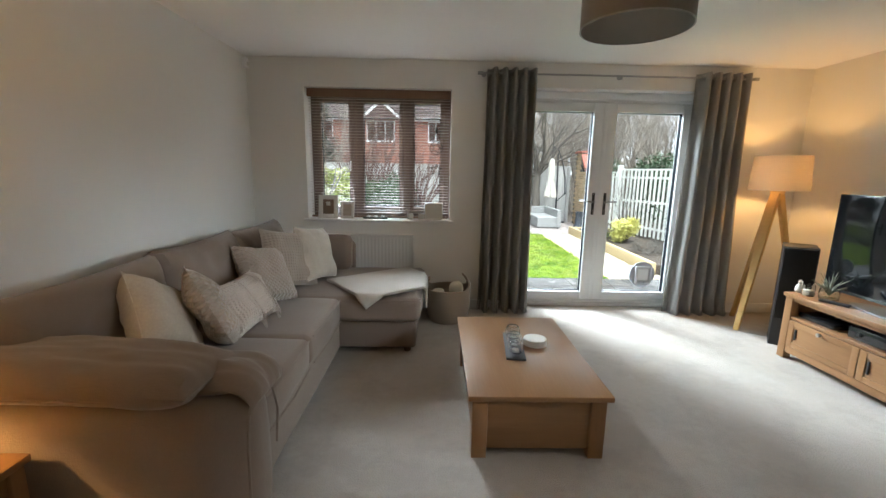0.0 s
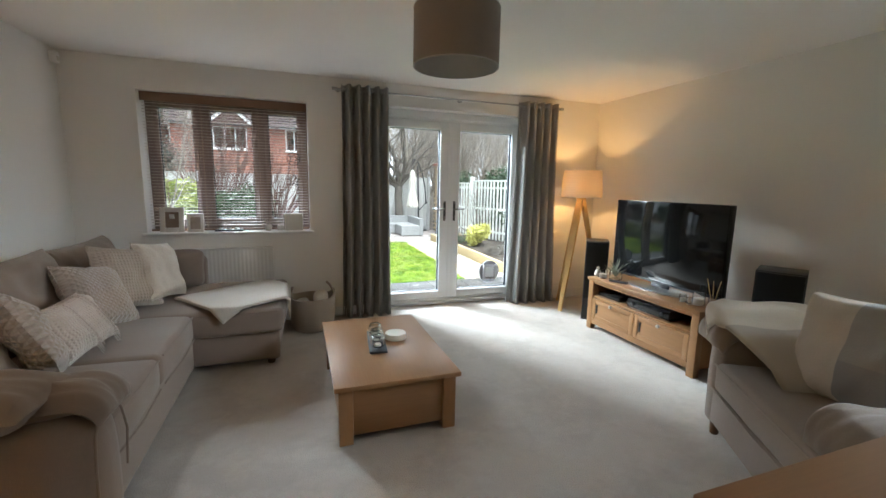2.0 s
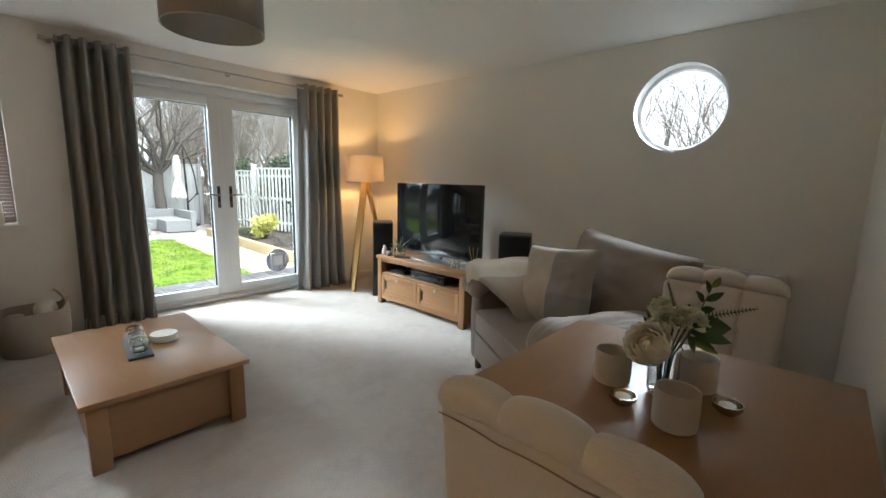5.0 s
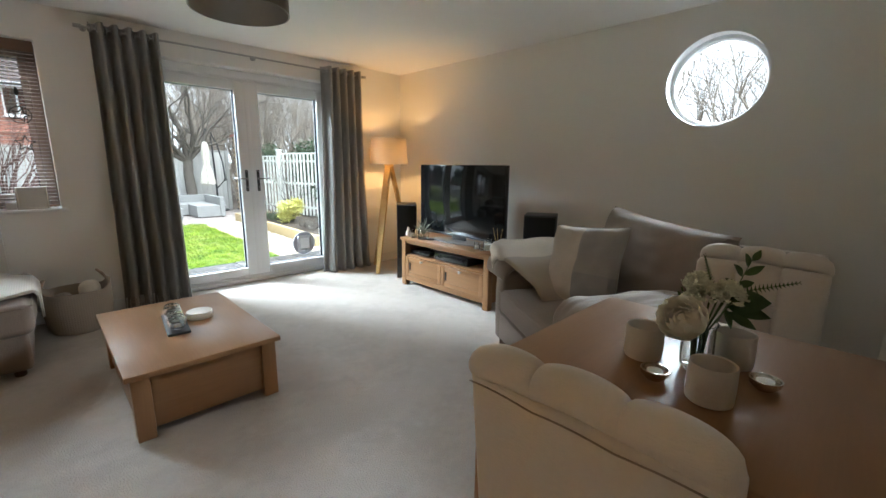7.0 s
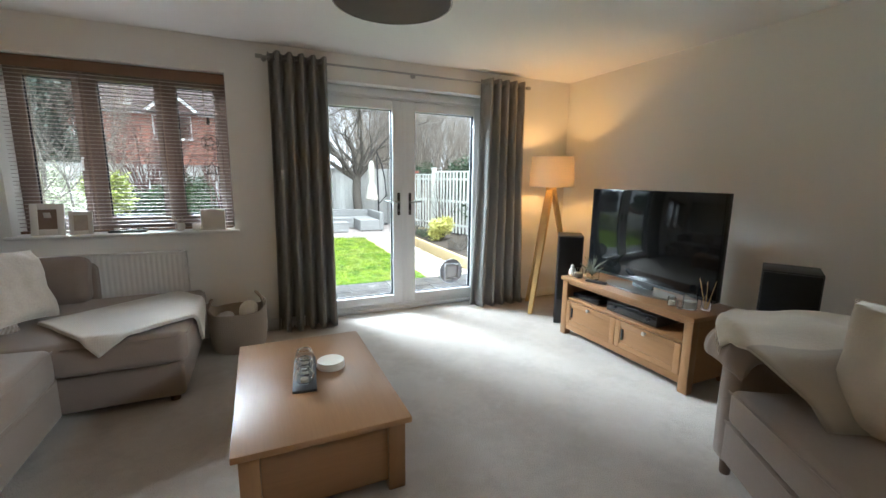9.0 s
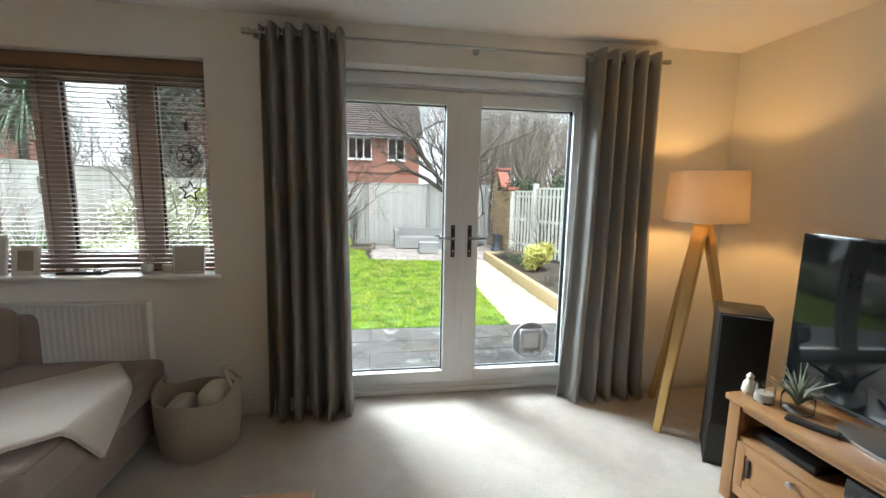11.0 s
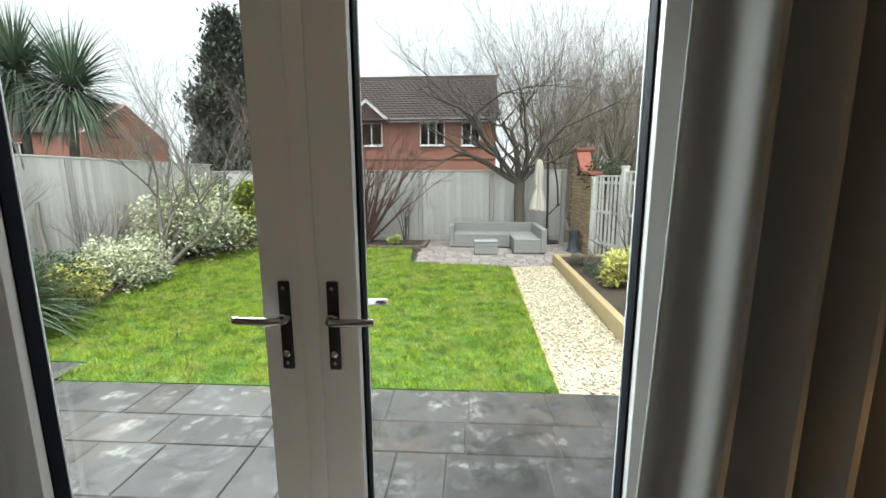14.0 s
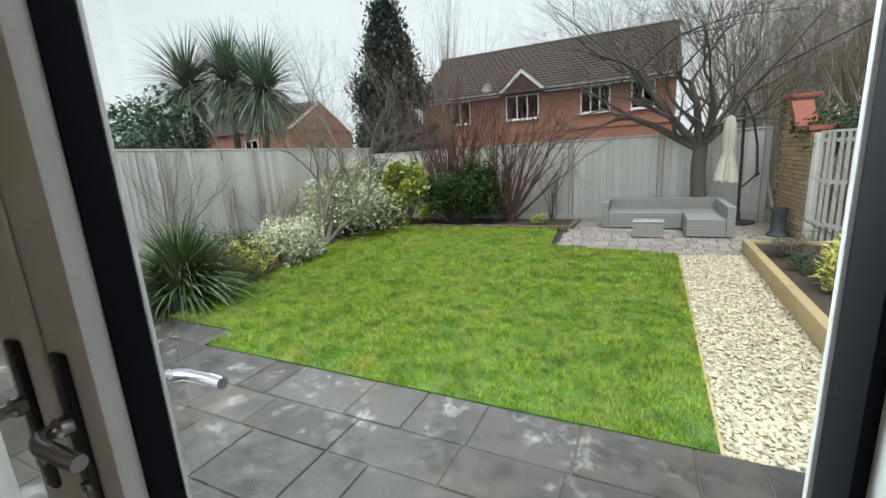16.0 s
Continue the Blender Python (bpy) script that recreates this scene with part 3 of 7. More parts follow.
g = part("pane", lathe([(RWR - 0.04, 0.127), (RWR - 0.04, 0.131)], 64, None, sideways), GLASS, rw)
g.visible_shadow = False
bm = bmesh.new()
for r in (0.215, 0.13):
    n = 40
    for k in range(n):
        a = 2 * math.pi * k / n
        rr = r + random.uniform(-0.012, 0.012)
        lathe([(0.006, 0), (0.006, 0.004)], 7, bm, Matrix.Translation((0.121, rr * math.cos(a), rr * math.sin(a))) @ sideways)
part("bubble_pattern", bm, FLAP, rw, "rings of small clear glass bubbles")


# ---- curtains and pole ----
def curtain(name, x0, x1, folds, label, seed, flare=0.0, turn_back=1):
    ob = thing(name, label, "curtain", pose(0, -0.275, 0), group="grey eyelet curtains")
    rnd = random.Random(seed)
    bm = bmesh.new()
    nx, nz, top = folds * 18, 44, 2.292
    phase = [rnd.uniform(-0.16, 0.16) for _ in range(folds * 2 + 2)]
    grid = []
    for j in range(nz + 1):
        f = j / nz
        z = top * f + 0.004
        row = []
        for i in range(nx + 1):
            u = i / nx
            a = u * folds * 2 * math.pi
            low = 1 - f
            wob = phase[int(u * folds * 2)] * low
            amp = 0.056 + 0.012 * low + 0.010 * math.sin(3 * u * folds + seed) * low
            s = math.sin(a + wob)
            y = amp * (abs(s) ** 0.9) * (1 if s > 0 else -1) + 0.005 * noise.noise((u * 9 + seed, z * 1.2, 0.3))
            x = x0 + (x1 - x0) * u - 0.0055 * math.sin(2 * a) * (0.6 + 0.4 * low) + flare * low * low * (u - 0.5) + 0.008 * noise.noise((u * 5, z * 2.2 + seed, 4.0)) * low
            edge_u = u if turn_back < 0 else 1 - u
            if edge_u < 0.07:
                y += 0.05 * (1 - edge_u / 0.07) ** 2
            if f < 0.05:
                y += (0.05 - f) * 0.5 * math.sin(5 * a + seed)
            row.append(bm.verts.new((x, y, z)))
        grid.append(row)
    for j in range(nz):
        for i in range(nx):
            bm.faces.new((grid[j][i], grid[j][i + 1], grid[j + 1][i + 1], grid[j + 1][i]))
    cloth = part("cloth", bm, CURTAIN, ob)
    mod = cloth.modifiers.new("thickness", "SOLIDIFY")
    mod.thickness = 0.004
    for k in range(folds * 2):
        x = x0 + (x1 - x0) * (k + 0.5) / (folds * 2) + 0.0
        m = Matrix.Translation((x0 + (x1 - x0) * k / (folds * 2) + 0.004, 0, 2.252)) @ Matrix.Rotation(radians(90), 4, "Y") @ Matrix.Rotation(radians(25 * (1 if k % 2 else -1)), 4, "X")
        part("eyelet", lathe([(0.017, -0.004), (0.028, -0.004), (0.030, 0.0), (0.028, 0.004), (0.017, 0.004)], 24, None, m, True), STEEL, ob)
    return ob


curtain("curtain", -1.195, -0.742, 5, "open full-length grey eyelet curtain of heavy cloth", 3, 0.05)
curtain("curtain", 0.742, 1.205, 5, "open full-length grey eyelet curtain beside the floor lamp", 8, 0.13, -1)
pole = thing("curtain_pole", "thin brushed steel curtain pole with small square finials", "curtain pole", pose(0, -0.275, 2.252))
part("pole", tube([(-1.25, 0, 0), (1.25, 0, 0)], 0.0085, 14), STEEL, pole)
for x in (-1.262, 1.262):
    part("finial", box((x - 0.024, -0.013, -0.013), (x + 0.024, 0.013, 0.013), 0.003), STEEL, pole, "small square metal end block")
for x in (-1.225, 0.03, 1.228):
    part("bracket", tube([(x, 0.075, 0.0), (x, 0.012, 0.0)], 0.006, 10, lathe([(0.02, 0), (0.02, 0.006)], 18, None, Matrix.Translation((x, 0.075, 0.0)) @ turn)), STEEL, pole)
    part("cup", tube([(x, 0.012, 0.0), (x, 0.010, -0.028)], 0.007, 10), STEEL, pole)

# ---- alarm sensor ----
pir = thing("alarm_sensor", "small white alarm sensor high in the corner", "sensor", pose(XL + 0.001, YF - 0.075, 2.25))
part("housing", rbox((0.0, -0.03, 0), (0.05, 0.03, 0.085), 0.012), GLOSS, pir)
part("lens", rbox((0.046, -0.02, 0.015), (0.056, 0.02, 0.05), 0.005), PICWHITE, pir)

# ---- pendant lamp ----
SHADE = fabric("pendant_taupe", (0.235, 0.205, 0.18), 0.06, 700.0)
SILVER = material("silver_lining", (0.55, 0.55, 0.54), 0.42, 0.06, (6.0, 40.0), 0.08, metal=0.85)
pend = thing("pendant_lamp", "unlit taupe drum pendant shade with silver lining", "pendant lamp", pose(-0.855, -2.44, 0))
part("shade", lathe([(0.2125, 1.944), (0.2125, 2.214), (0.2105, 2.214), (0.2105, 1.944)], 64, None, None, True), SHADE, pend)
part("lining", lathe([(0.2100, 1.946), (0.2100, 2.212), (0.2090, 2.212), (0.2090, 1.946)], 64, None, None, True), SILVER, pend, "silver inner lining")
for z in (1.9445, 2.2105):
    part("rim", lathe([(0.2085, z), (0.2135, z), (0.2135, z + 0.004), (0.2085, z + 0.004)], 64, None, None, True), STEEL, pend)
bm = bmesh.new()
for k in range(3):
    a = 2 * math.pi * k / 3
    tube([(0.02 * math.cos(a), 0.02 * math.sin(a), 2.16), (0.208 * math.cos(a), 0.208 * math.sin(a), 2.205)], 0.002, 6, bm)
lathe([(0.018, 2.158), (0.022, 2.158), (0.022, 2.164), (0.018, 2.164)], 20, bm, None, True)
part("spider", bm, STEEL, pend)
part("lamp_holder", lathe([(0.016, 2.10), (0.019, 2.11), (0.019, 2.17), (0.006, 2.19)], 20), GLOSS, pend)
part("light_bulb", lathe([(0.004, 2.02), (0.02, 2.025), (0.028, 2.05), (0.022, 2.08), (0.013, 2.10)], 20), FLAP, pend)
part("cord", tube([(0, 0, 2.185), (0, 0, ZC - 0.02)], 0.003, 8), GLOSS, pend)
part("ceiling_rose", lathe([(0.01, ZC - 0.03), (0.04, ZC - 0.022), (0.045, ZC)], 28), GLOSS, pend)

# ---- tripod floor lamp ----
LAMPWOOD = wood("light_ash", (0.62, 0.41, 0.15), (0.50, 0.31, 0.10), 2)
LX, LY = 1.385, -0.575
flamp = thing("floor_lamp", "lit tripod floor lamp with wooden legs and drum shade", "floor lamp", pose(LX, LY, 0))
LINEN = bpy.data.materials.new("lit_linen_shade")
LINEN.use_nodes = True
n, l = LINEN.node_tree.nodes, LINEN.node_tree.links
n.remove(n["Principled BSDF"])
dif, trn, mx = n.new("ShaderNodeBsdfDiffuse"), n.new("ShaderNodeBsdfTranslucent"), n.new("ShaderNodeMixShader")
tx, co, ramp = n.new("ShaderNodeTexNoise"), n.new("ShaderNodeTexCoord"), n.new("ShaderNodeMix")
ramp.data_type = "RGBA"
ramp.inputs["A"].default_value, ramp.inputs["B"].default_value = (0.60, 0.53, 0.44, 1), (0.72, 0.66, 0.57, 1)
tx.inputs["Scale"].default_value = 160
l.new(co.outputs["Object"], tx.inputs["Vector"])
l.new(tx.outputs["Fac"], ramp.inputs["Factor"])
for sh in (dif, trn):
    l.new(ramp.outputs["Result"], sh.inputs["Color"])
mx.inputs[0].default_value = 0.35
l.new(dif.outputs[0], mx.inputs[1])
l.new(trn.outputs[0], mx.inputs[2])
l.new(mx.outputs[0], n["Material Output"].inputs["Surface"])
part("shade", lathe([(0.222, 1.262), (0.205, 1.555), (0.2035, 1.555), (0.2205, 1.262)], 64, None, None, True), LINEN, flamp, "cream linen drum shade")
for r, z in ((0.2215, 1.26), (0.2045, 1.553)):
    part("rim", lathe([(r - 0.003, z), (r + 0.0015, z), (r + 0.0015, z + 0.006), (r - 0.003, z + 0.006)], 64, None, None, True), PICWHITE, flamp)
feet = ((1.104 - LX, -0.70 - LY), (1.34 - LX, -0.32 - LY), (1.68 - LX, -0.66 - LY))
for fx, fy in feet:
    top, bot = Vector((fx * 0.06, fy * 0.06, 1.252)), Vector((fx, fy, 0.0))
    d = (bot - top).normalized()
    a = Vector((0, 0, 1)).cross(d).normalized()
    b = d.cross(a)
    bm = bmesh.new()
    rings = []
    for p, w, h in ((top, 0.034, 0.020), ((top * 0.6 + bot * 0.4), 0.032, 0.018), (bot, 0.022, 0.013)):
        rings.append([bm.verts.new(p + a * sx * w + b * sy * h) for sx, sy in ((-1, -1), (1, -1), (1, 1), (-1, 1))])
    for v in rings[-1]:
        v.co.z = 0.0
    for r0, r1 in zip(rings, rings[1:]):
        for k in range(4):
            bm.faces.new((r0[k], r0[(k + 1) % 4], r1[(k + 1) % 4], r1[k]))
    bm.faces.new(rings[0])
    bm.faces.new(list(reversed(rings[-1])))
    bmesh.ops.recalc_face_normals(bm, faces=bm.faces)
    bmesh.ops.bevel(bm, geom=list(bm.edges), offset=0.003, segments=2, affect="EDGES")
    part("leg", bm, LAMPWOOD, flamp)
part("hub", lathe([(0.05, 1.235), (0.055, 1.24), (0.055, 1.262), (0.015, 1.268), (0.015, 1.31), (0.0, 1.31)], 28), LAMPWOOD, flamp)
part("lamp_holder", lathe([(0.014, 1.30), (0.016, 1.33), (0.012, 1.345)], 18), GLOSS, flamp)
bm = bmesh.new()
for k in range(3):
    a = 2 * math.pi * k / 3
    tube([(0.015 * math.cos(a), 0.015 * math.sin(a), 1.295), (0.219 * math.cos(a), 0.219 * math.sin(a), 1.275)], 0.002, 6, bm)
part("spider", bm, STEEL, flamp)


# ---- loudspeakers ----
def speaker(place, w, d, h, label, badge):
    ob = thing("loudspeaker", label, "loudspeaker", place, group="floor-standing loudspeakers")
    part("cabinet", box((-w / 2, -d / 2, 0), (w / 2, d / 2, h), 0.003), BLACKWOOD, ob)
    part("grille", box((-w / 2 + 0.006, -d / 2 - 0.014, h * 0.28), (w / 2 - 0.006, -d / 2 - 0.001, h - 0.008), 0.004), fabric("grille_cloth", (0.012, 0.012, 0.013), 0.1, 900.0), ob, "black cloth grille")
    if badge:
        part("badge", box((-0.018, -d / 2 - 0.004, h * 0.235), (0.018, -d / 2 - 0.0005, h * 0.262), 0.001), CHROME, ob)
    part("plinth", box((-w / 2 - 0.004, -d / 2 - 0.004, 0), (w / 2 + 0.004, d / 2 + 0.004, 0.012), 0.002), BLACKWOOD, ob)


speaker(pose(1.335, -0.955, 0, 0, 0, -38), 0.22, 0.28, 0.83, "tall black floor-standing loudspeaker beside the television stand", True)
speaker(pose(1.27, -2.76, 0, 0, 0, -62), 0.25, 0.25, 0.875, "tall black loudspeaker standing behind the snuggler chair", False)

# ---- television stand and television ----
stand = thing("tv_stand", "light oak television stand with two drawers and shelf", "tv stand", pose(1.055, -2.405, 0))
SW, SD, SH = 1.19, 0.45, 0.512
for y in (0.0, SW - 0.06):
    for x in (0.0, SD - 0.06):
        part("leg", box((x, y, 0), (x + 0.06, y + 0.06, SH - 0.03), 0.003), OAKZ, stand)
part("top", box((-0.016, -0.012, SH - 0.03), (SD + 0.01, SW + 0.012, SH), 0.006), OAKY, stand)
for y in (0.008, SW - 0.028):
    part("side_panel", box((0.06, y, 0.06), (SD - 0.06, y + 0.02, SH - 0.031), 0.001), OAKZ, stand)
part("back_panel", box((SD - 0.03, 0.06, 0.06), (SD - 0.02, SW - 0.06, SH - 0.031)), OAKY, stand)
part("shelf", box((0.012, 0.0605, 0.318), (SD - 0.031, SW - 0.0605, 0.336), 0.002), OAKY, stand)
part("bottom", box((0.012, 0.0605, 0.062), (SD - 0.031, SW - 0.0605, 0.08), 0.002), OAKY, stand)
part("plinth_rail", box((0.006, 0.0605, 0.055), (0.024, SW - 0.0605, 0.105), 0.003), OAKY, stand)
part("top_rail", box((0.010, 0.0605, 0.452), (0.026, SW - 0.0605, 0.481), 0.002), OAKY, stand)
part("divider", box((0.03, SW / 2 - 0.01, 0.081), (0.3, SW / 2 + 0.01, 0.317), 0.001), OAKZ, stand)
for k in range(2):
    y0 = 0.064 + k * (SW / 2 - 0.062)
    y1 = y0 + SW / 2 - 0.068
    front = part("drawer", box((0.006, y0, 0.109), (0.024, y1, 0.314), 0.003), OAKY, stand)
    for a0, a1, b0, b1 in ((y0, y0 + 0.045, 0.109, 0.314), (y1 - 0.045, y1, 0.109, 0.314), (y0 + 0.045, y1 - 0.045, 0.109, 0.15), (y0 + 0.045, y1 - 0.045, 0.273, 0.314)):
        part("drawer_stile", box((-0.001, a0 + 0.0005, b0 + 0.0005), (0.0058, a1 - 0.0005, b1 - 0.0005), 0.0015), OAKY, front)
    part("knob", lathe([(0.006, 0), (0.006, 0.012), (0.014, 0.018), (0.014, 0.026), (0.006, 0.03)], 20, None, Matrix.Translation((-0.001, (y0 + y1) / 2, 0.293)) @ Matrix.Rotation(radians(-90), 4, "Y")), STEEL, front, "small round metal knob")
    yy = y1 - 0.058
    part("label_holder", box((-0.003, yy - 0.012, 0.175), (0.0062, yy, 0.255), 0.001), DARKTRAY, front, "dark metal label slot")

tv = thing("television", "large black flat-screen television, switched off", "television", pose(1.285, -1.815, 0))
part("screen_frame", box((0.004, -0.562, 0.566), (0.05, 0.562, 1.262), 0.006), BLACK, tv)
part("screen", box((0.0, -0.55, 0.585), (0.0035, 0.55, 1.25), 0.001), material("tv_panel", (0.006, 0.007, 0.008), 0.03, 0.05, (2.0, 30.0), 0.0, spec=0.5), tv, "dark glossy screen")
part("lower_bezel", box((-0.004, -0.562, 0.564), (0.0035, 0.562, 0.583), 0.002), DARKTRAY, tv)
part("neck", box((0.01, -0.09, 0.527), (0.035, 0.09, 0.58), 0.008), DARKSTEEL, tv)
bm = bmesh.new()
for k in range(48):
    a = 2 * math.pi * k / 48
    bm.verts.new((-0.02 + 0.115 * math.cos(a), 0.30 * (abs(math.sin(a)) ** 0.8) * (1 if math.sin(a) > 0 else -1), SH + 0.004))
bmesh.ops.contextual_create(bm, geom=bm.verts[:])
up = bmesh.ops.extrude_face_region(bm, geom=bm.faces[:])
for v in up["geom"]:
    if isinstance(v, bmesh.types.BMVert):
        v.co.z += 0.012
bmesh.ops.recalc_face_normals(bm, faces=bm.faces)
part("stand_foot", bm, STEEL, tv, "brushed metal oval stand foot")
part("foot_pad", box((-0.1, -0.2, SH + 0.0002), (0.06, 0.2, SH + 0.0045), 0.001), RUBBER, tv)
part("back_hump", box((0.05, -0.4, 0.6), (0.075, 0.4, 1.0), 0.02), BLACKWOOD, tv)

box1 = thing("media_receiver", "black media receiver box on the stand's shelf", "receiver", pose(1.10, -1.90, 0.3365))
part("case", box((0, -0.22, 0.006), (0.30, 0.22, 0.082), 0.004), BLACKWOOD, box1)
part("front_panel", box((-0.005, -0.218, 0.008), (-0.0005, 0.218, 0.08), 0.002), BLACK, box1)
for y in (-0.15, 0.15):
    part("dial", lathe([(0.014, 0), (0.013, 0.012)], 20, None, Matrix.Translation((-0.005, y, 0.045)) @ Matrix.Rotation(radians(-90), 4, "Y")), DARKSTEEL, box1)
part("feet", box((0.02, -0.2, 0), (0.05, 0.2, 0.006)), RUBBER, box1)
box2 = thing("set_top_box", "slim black set-top box on the stand's shelf", "set-top box", pose(1.11, -1.43, 0.3365))
part("case", box((0, -0.14, 0.003), (0.2, 0.14, 0.043), 0.004), BLACK, box2)
part("feet", box((0.02, -0.12, 0), (0.04, 0.12, 0.003)), RUBBER, box2)
remote = thing("remote_control", "black remote control lying on the stand", "remote control", pose(1.13, -1.52, SH + 0.001, 0, 0, 25))
part("body", rbox((-0.02, -0.085, 0), (0.02, 0.085, 0.018), 0.007), BLACKWOOD, remote)

# small things on the television stand
CLEAR = bpy.data.materials.new("clear_glass")
CLEAR.use_nodes = True
bs = CLEAR.node_tree.nodes["Principled BSDF"]
bs.inputs["Transmission Weight"].default_value, bs.inputs["Roughness"].default_value, bs.inputs["IOR"].default_value = 1.0, 0.03, 1.45
bs.inputs["Base Color"].default_value = (0.93, 0.95, 0.95, 1)
WAX = material("white_wax", (0.78, 0.75, 0.68), 0.6, 0.04, (9.0, 60.0), 0.05)
AIRPLANT = material("grey_air_plant", (0.20, 0.22, 0.16), 0.8, 0.2, (9.0, 60.0), 0.2)


def glass_jar(name, place, r, h, label, fill):
    ob = thing(name, label, "glass jar", place)
    part("glass", lathe([(0.001, 0.0), (r * 0.9, 0.0), (r, 0.006), (r, h * 0.8), (r * 0.86, h), (r * 0.80, h), (r - 0.004, h * 0.78), (r - 0.004, 0.009), (0.001, 0.007)], 28), CLEAR, ob)
    if fill:
        part("candle_wax", lathe([(r - 0.006, 0.008), (r - 0.006, h * 0.5), (0.001, h * 0.52)], 24), WAX, ob, "white candle wax")
        part("wick", tube([(0, 0, h * 0.5), (0.002, 0, h * 0.62)], 0.0012, 6), WIRE, ob)
    return ob


glass_jar("candle_jar", pose(1.13, -1.31, SH + 0.001), 0.04, 0.085, "clear glass candle jar with white wax", True)
plant = glass_jar("plant_bowl", pose(1.20, -1.40, SH + 0.001), 0.058, 0.08, "clear glass bowl holding a spiky air plant", False)
bm = bmesh.new()
for k in range(17):
    a, r, h = random.uniform(0, 6.28), random.uniform(0.05, 0.13), random.uniform(0.10, 0.2)
    tube([(0, 0, 0.03), (0.3 * r * math.cos(a), 0.3 * r * math.sin(a), 0.6 * h), (r * math.cos(a), r * math.sin(a), h)], [0.006, 0.005, 0.001], 6, bm)
part("air_plant", bm, AIRPLANT, plant, "grey-green spiky leaves")
deer = thing("white_ornament", "small white ceramic ornament on the oak stand", "ornament", pose(1.13, -1.235, SH + 0.001))
part("body", lathe([(0.02, 0), (0.03, 0.015), (0.025, 0.05), (0.012, 0.07), (0.016, 0.085), (0.004, 0.1)], 20), CERAMIC, deer)
glass_jar("candle_jar", pose(1.20, -2.27, SH + 0.001), 0.042, 0.10, "silver-lidded glass candle jar on the stand", True)
glass_jar("candle_jar", pose(1.16, -2.17, SH + 0.001), 0.026, 0.06, "small clear glass tealight holder", True)
diff = glass_jar("reed_diffuser", pose(1.27, -2.33, SH + 0.001), 0.03, 0.09, "glass reed diffuser with thin wooden sticks", False)
bm = bmesh.new()
for k in range(7):
    a = k * 0.9
    tube([(0.006 * math.cos(a), 0.006 * math.sin(a), 0.012), (0.055 * math.cos(a), 0.055 * math.sin(a), 0.2)], 0.0018, 6, bm)
part("reeds", bm, LAMPWOOD, diff)
lidj = glass_jar("lidded_jar", pose(1.14, -2.245, SH + 0.001), 0.02, 0.055, "tiny clear glass jar on the stand", False)

# ---- coffee table ----
ct = thing("coffee_table", "square-legged light oak coffee table with panelled sides", "coffee table", pose(-1.135, -1.925, 0))
part("tabletop", box((-0.345, -0.54, 0.312), (0.345, 0.54, 0.339), 0.004), OAKY, ct)
for sx in (-1, 1):
    for sy in (-1, 1):
        part("leg", box((sx * 0.285 - 0.037, sy * 0.48 - 0.037, 0), (sx * 0.285 + 0.037, sy * 0.48 + 0.037, 0.3115), 0.004), OAKZ, ct)
for sy in (-1, 1):
    part("end_panel", box((-0.2475, sy * 0.492 - 0.011, 0.045), (0.2475, sy * 0.492 + 0.011, 0.3112), 0.002), OAK, ct)
for sx in (-1, 1):
    part("side_panel", box((sx * 0.297 - 0.011, -0.4425, 0.045), (sx * 0.297 + 0.011, 0.4425, 0.3112), 0.002), OAKY, ct)
tz = 0.3395
votive = thing("votive_tray", "dark slate tray with three clear glass votive holders", "candle holder", pose(-1.165, -1.90, tz, 0, 0, -6))
part("tray", box((-0.055, -0.19, 0), (0.055, 0.19, 0.014), 0.003), DARKTRAY, votive)
for k in range(3):
    c = pose(0, -0.115 + 0.115 * k, 0.0145)
    part("votive_glass", lathe([(0.001, 0), (0.026, 0.0), (0.042, 0.016), (0.047, 0.042), (0.036, 0.072), (0.028, 0.077), (0.025, 0.077), (0.033, 0.070), (0.043, 0.042), (0.038, 0.018), (0.024, 0.006), (0.001, 0.006)], 32, None, c), CLEAR, votive, "round clear glass bowl")
    part("tealight", lathe([(0.019, 0.008), (0.019, 0.023), (0.016, 0.023), (0.001, 0.020)], 20, None, c), WAX, votive)
coast = thing("coaster_stack", "stack of round off-white stone coasters", "coasters", pose(-1.03, -1.86, tz))
for k in range(4):
    part("coaster", lathe([(0.001, 0), (0.066, 0), (0.07, 0.002), (0.07, 0.007), (0.067, 0.0095), (0.001, 0.008)], 36, None, pose(random.uniform(-0.003, 0.003), random.uniform(-0.003, 0.003), 0.010 * k)), WAX, coast)


# ---- corner sofa ----
def into(ob, parent):
    """Keeps a part where it was built and hangs it under its thing."""
    ob.parent = parent
    ob.matrix_parent_inverse = parent.matrix_basis.inverted()
    return ob


def seam(points, r=0.004, bm=None):
    return tube(points, r, 6, bm)


def arm_pad(length, width, thick, bend_at, m, seed):
    """A soft arm cushion along x with a welted edge, its front end folded down over the arm."""
    bm = pillow(length, width, thick, 36, None, Matrix.Rotation(radians(90), 4, "X"), 0.016, seed, 0.0, 0.03, 0.45)
    b, r = bend_at - length / 2, 0.10
    for v in bm.verts:
        wave = 0.008 * noise.noise((v.co.x * 4 + seed, v.co.y * 5, seed))
        v.co.z += wave - 0.10 * v.co.y * v.co.y / width
        v.co.y += 0.014 * noise.noise((v.co.x * 5, seed, 1.0))
        over = v.co.x - b
        if over > 0:
            a = min(over / r, 1.45)
            rest = over - a * r
            h = v.co.z
            v.co.x = b + (r + h) * math.sin(a) + rest * math.cos(a)
            v.co.z = -r + (r + h) * math.cos(a) - rest * math.sin(a)
    bm.transform(m)
    return bm


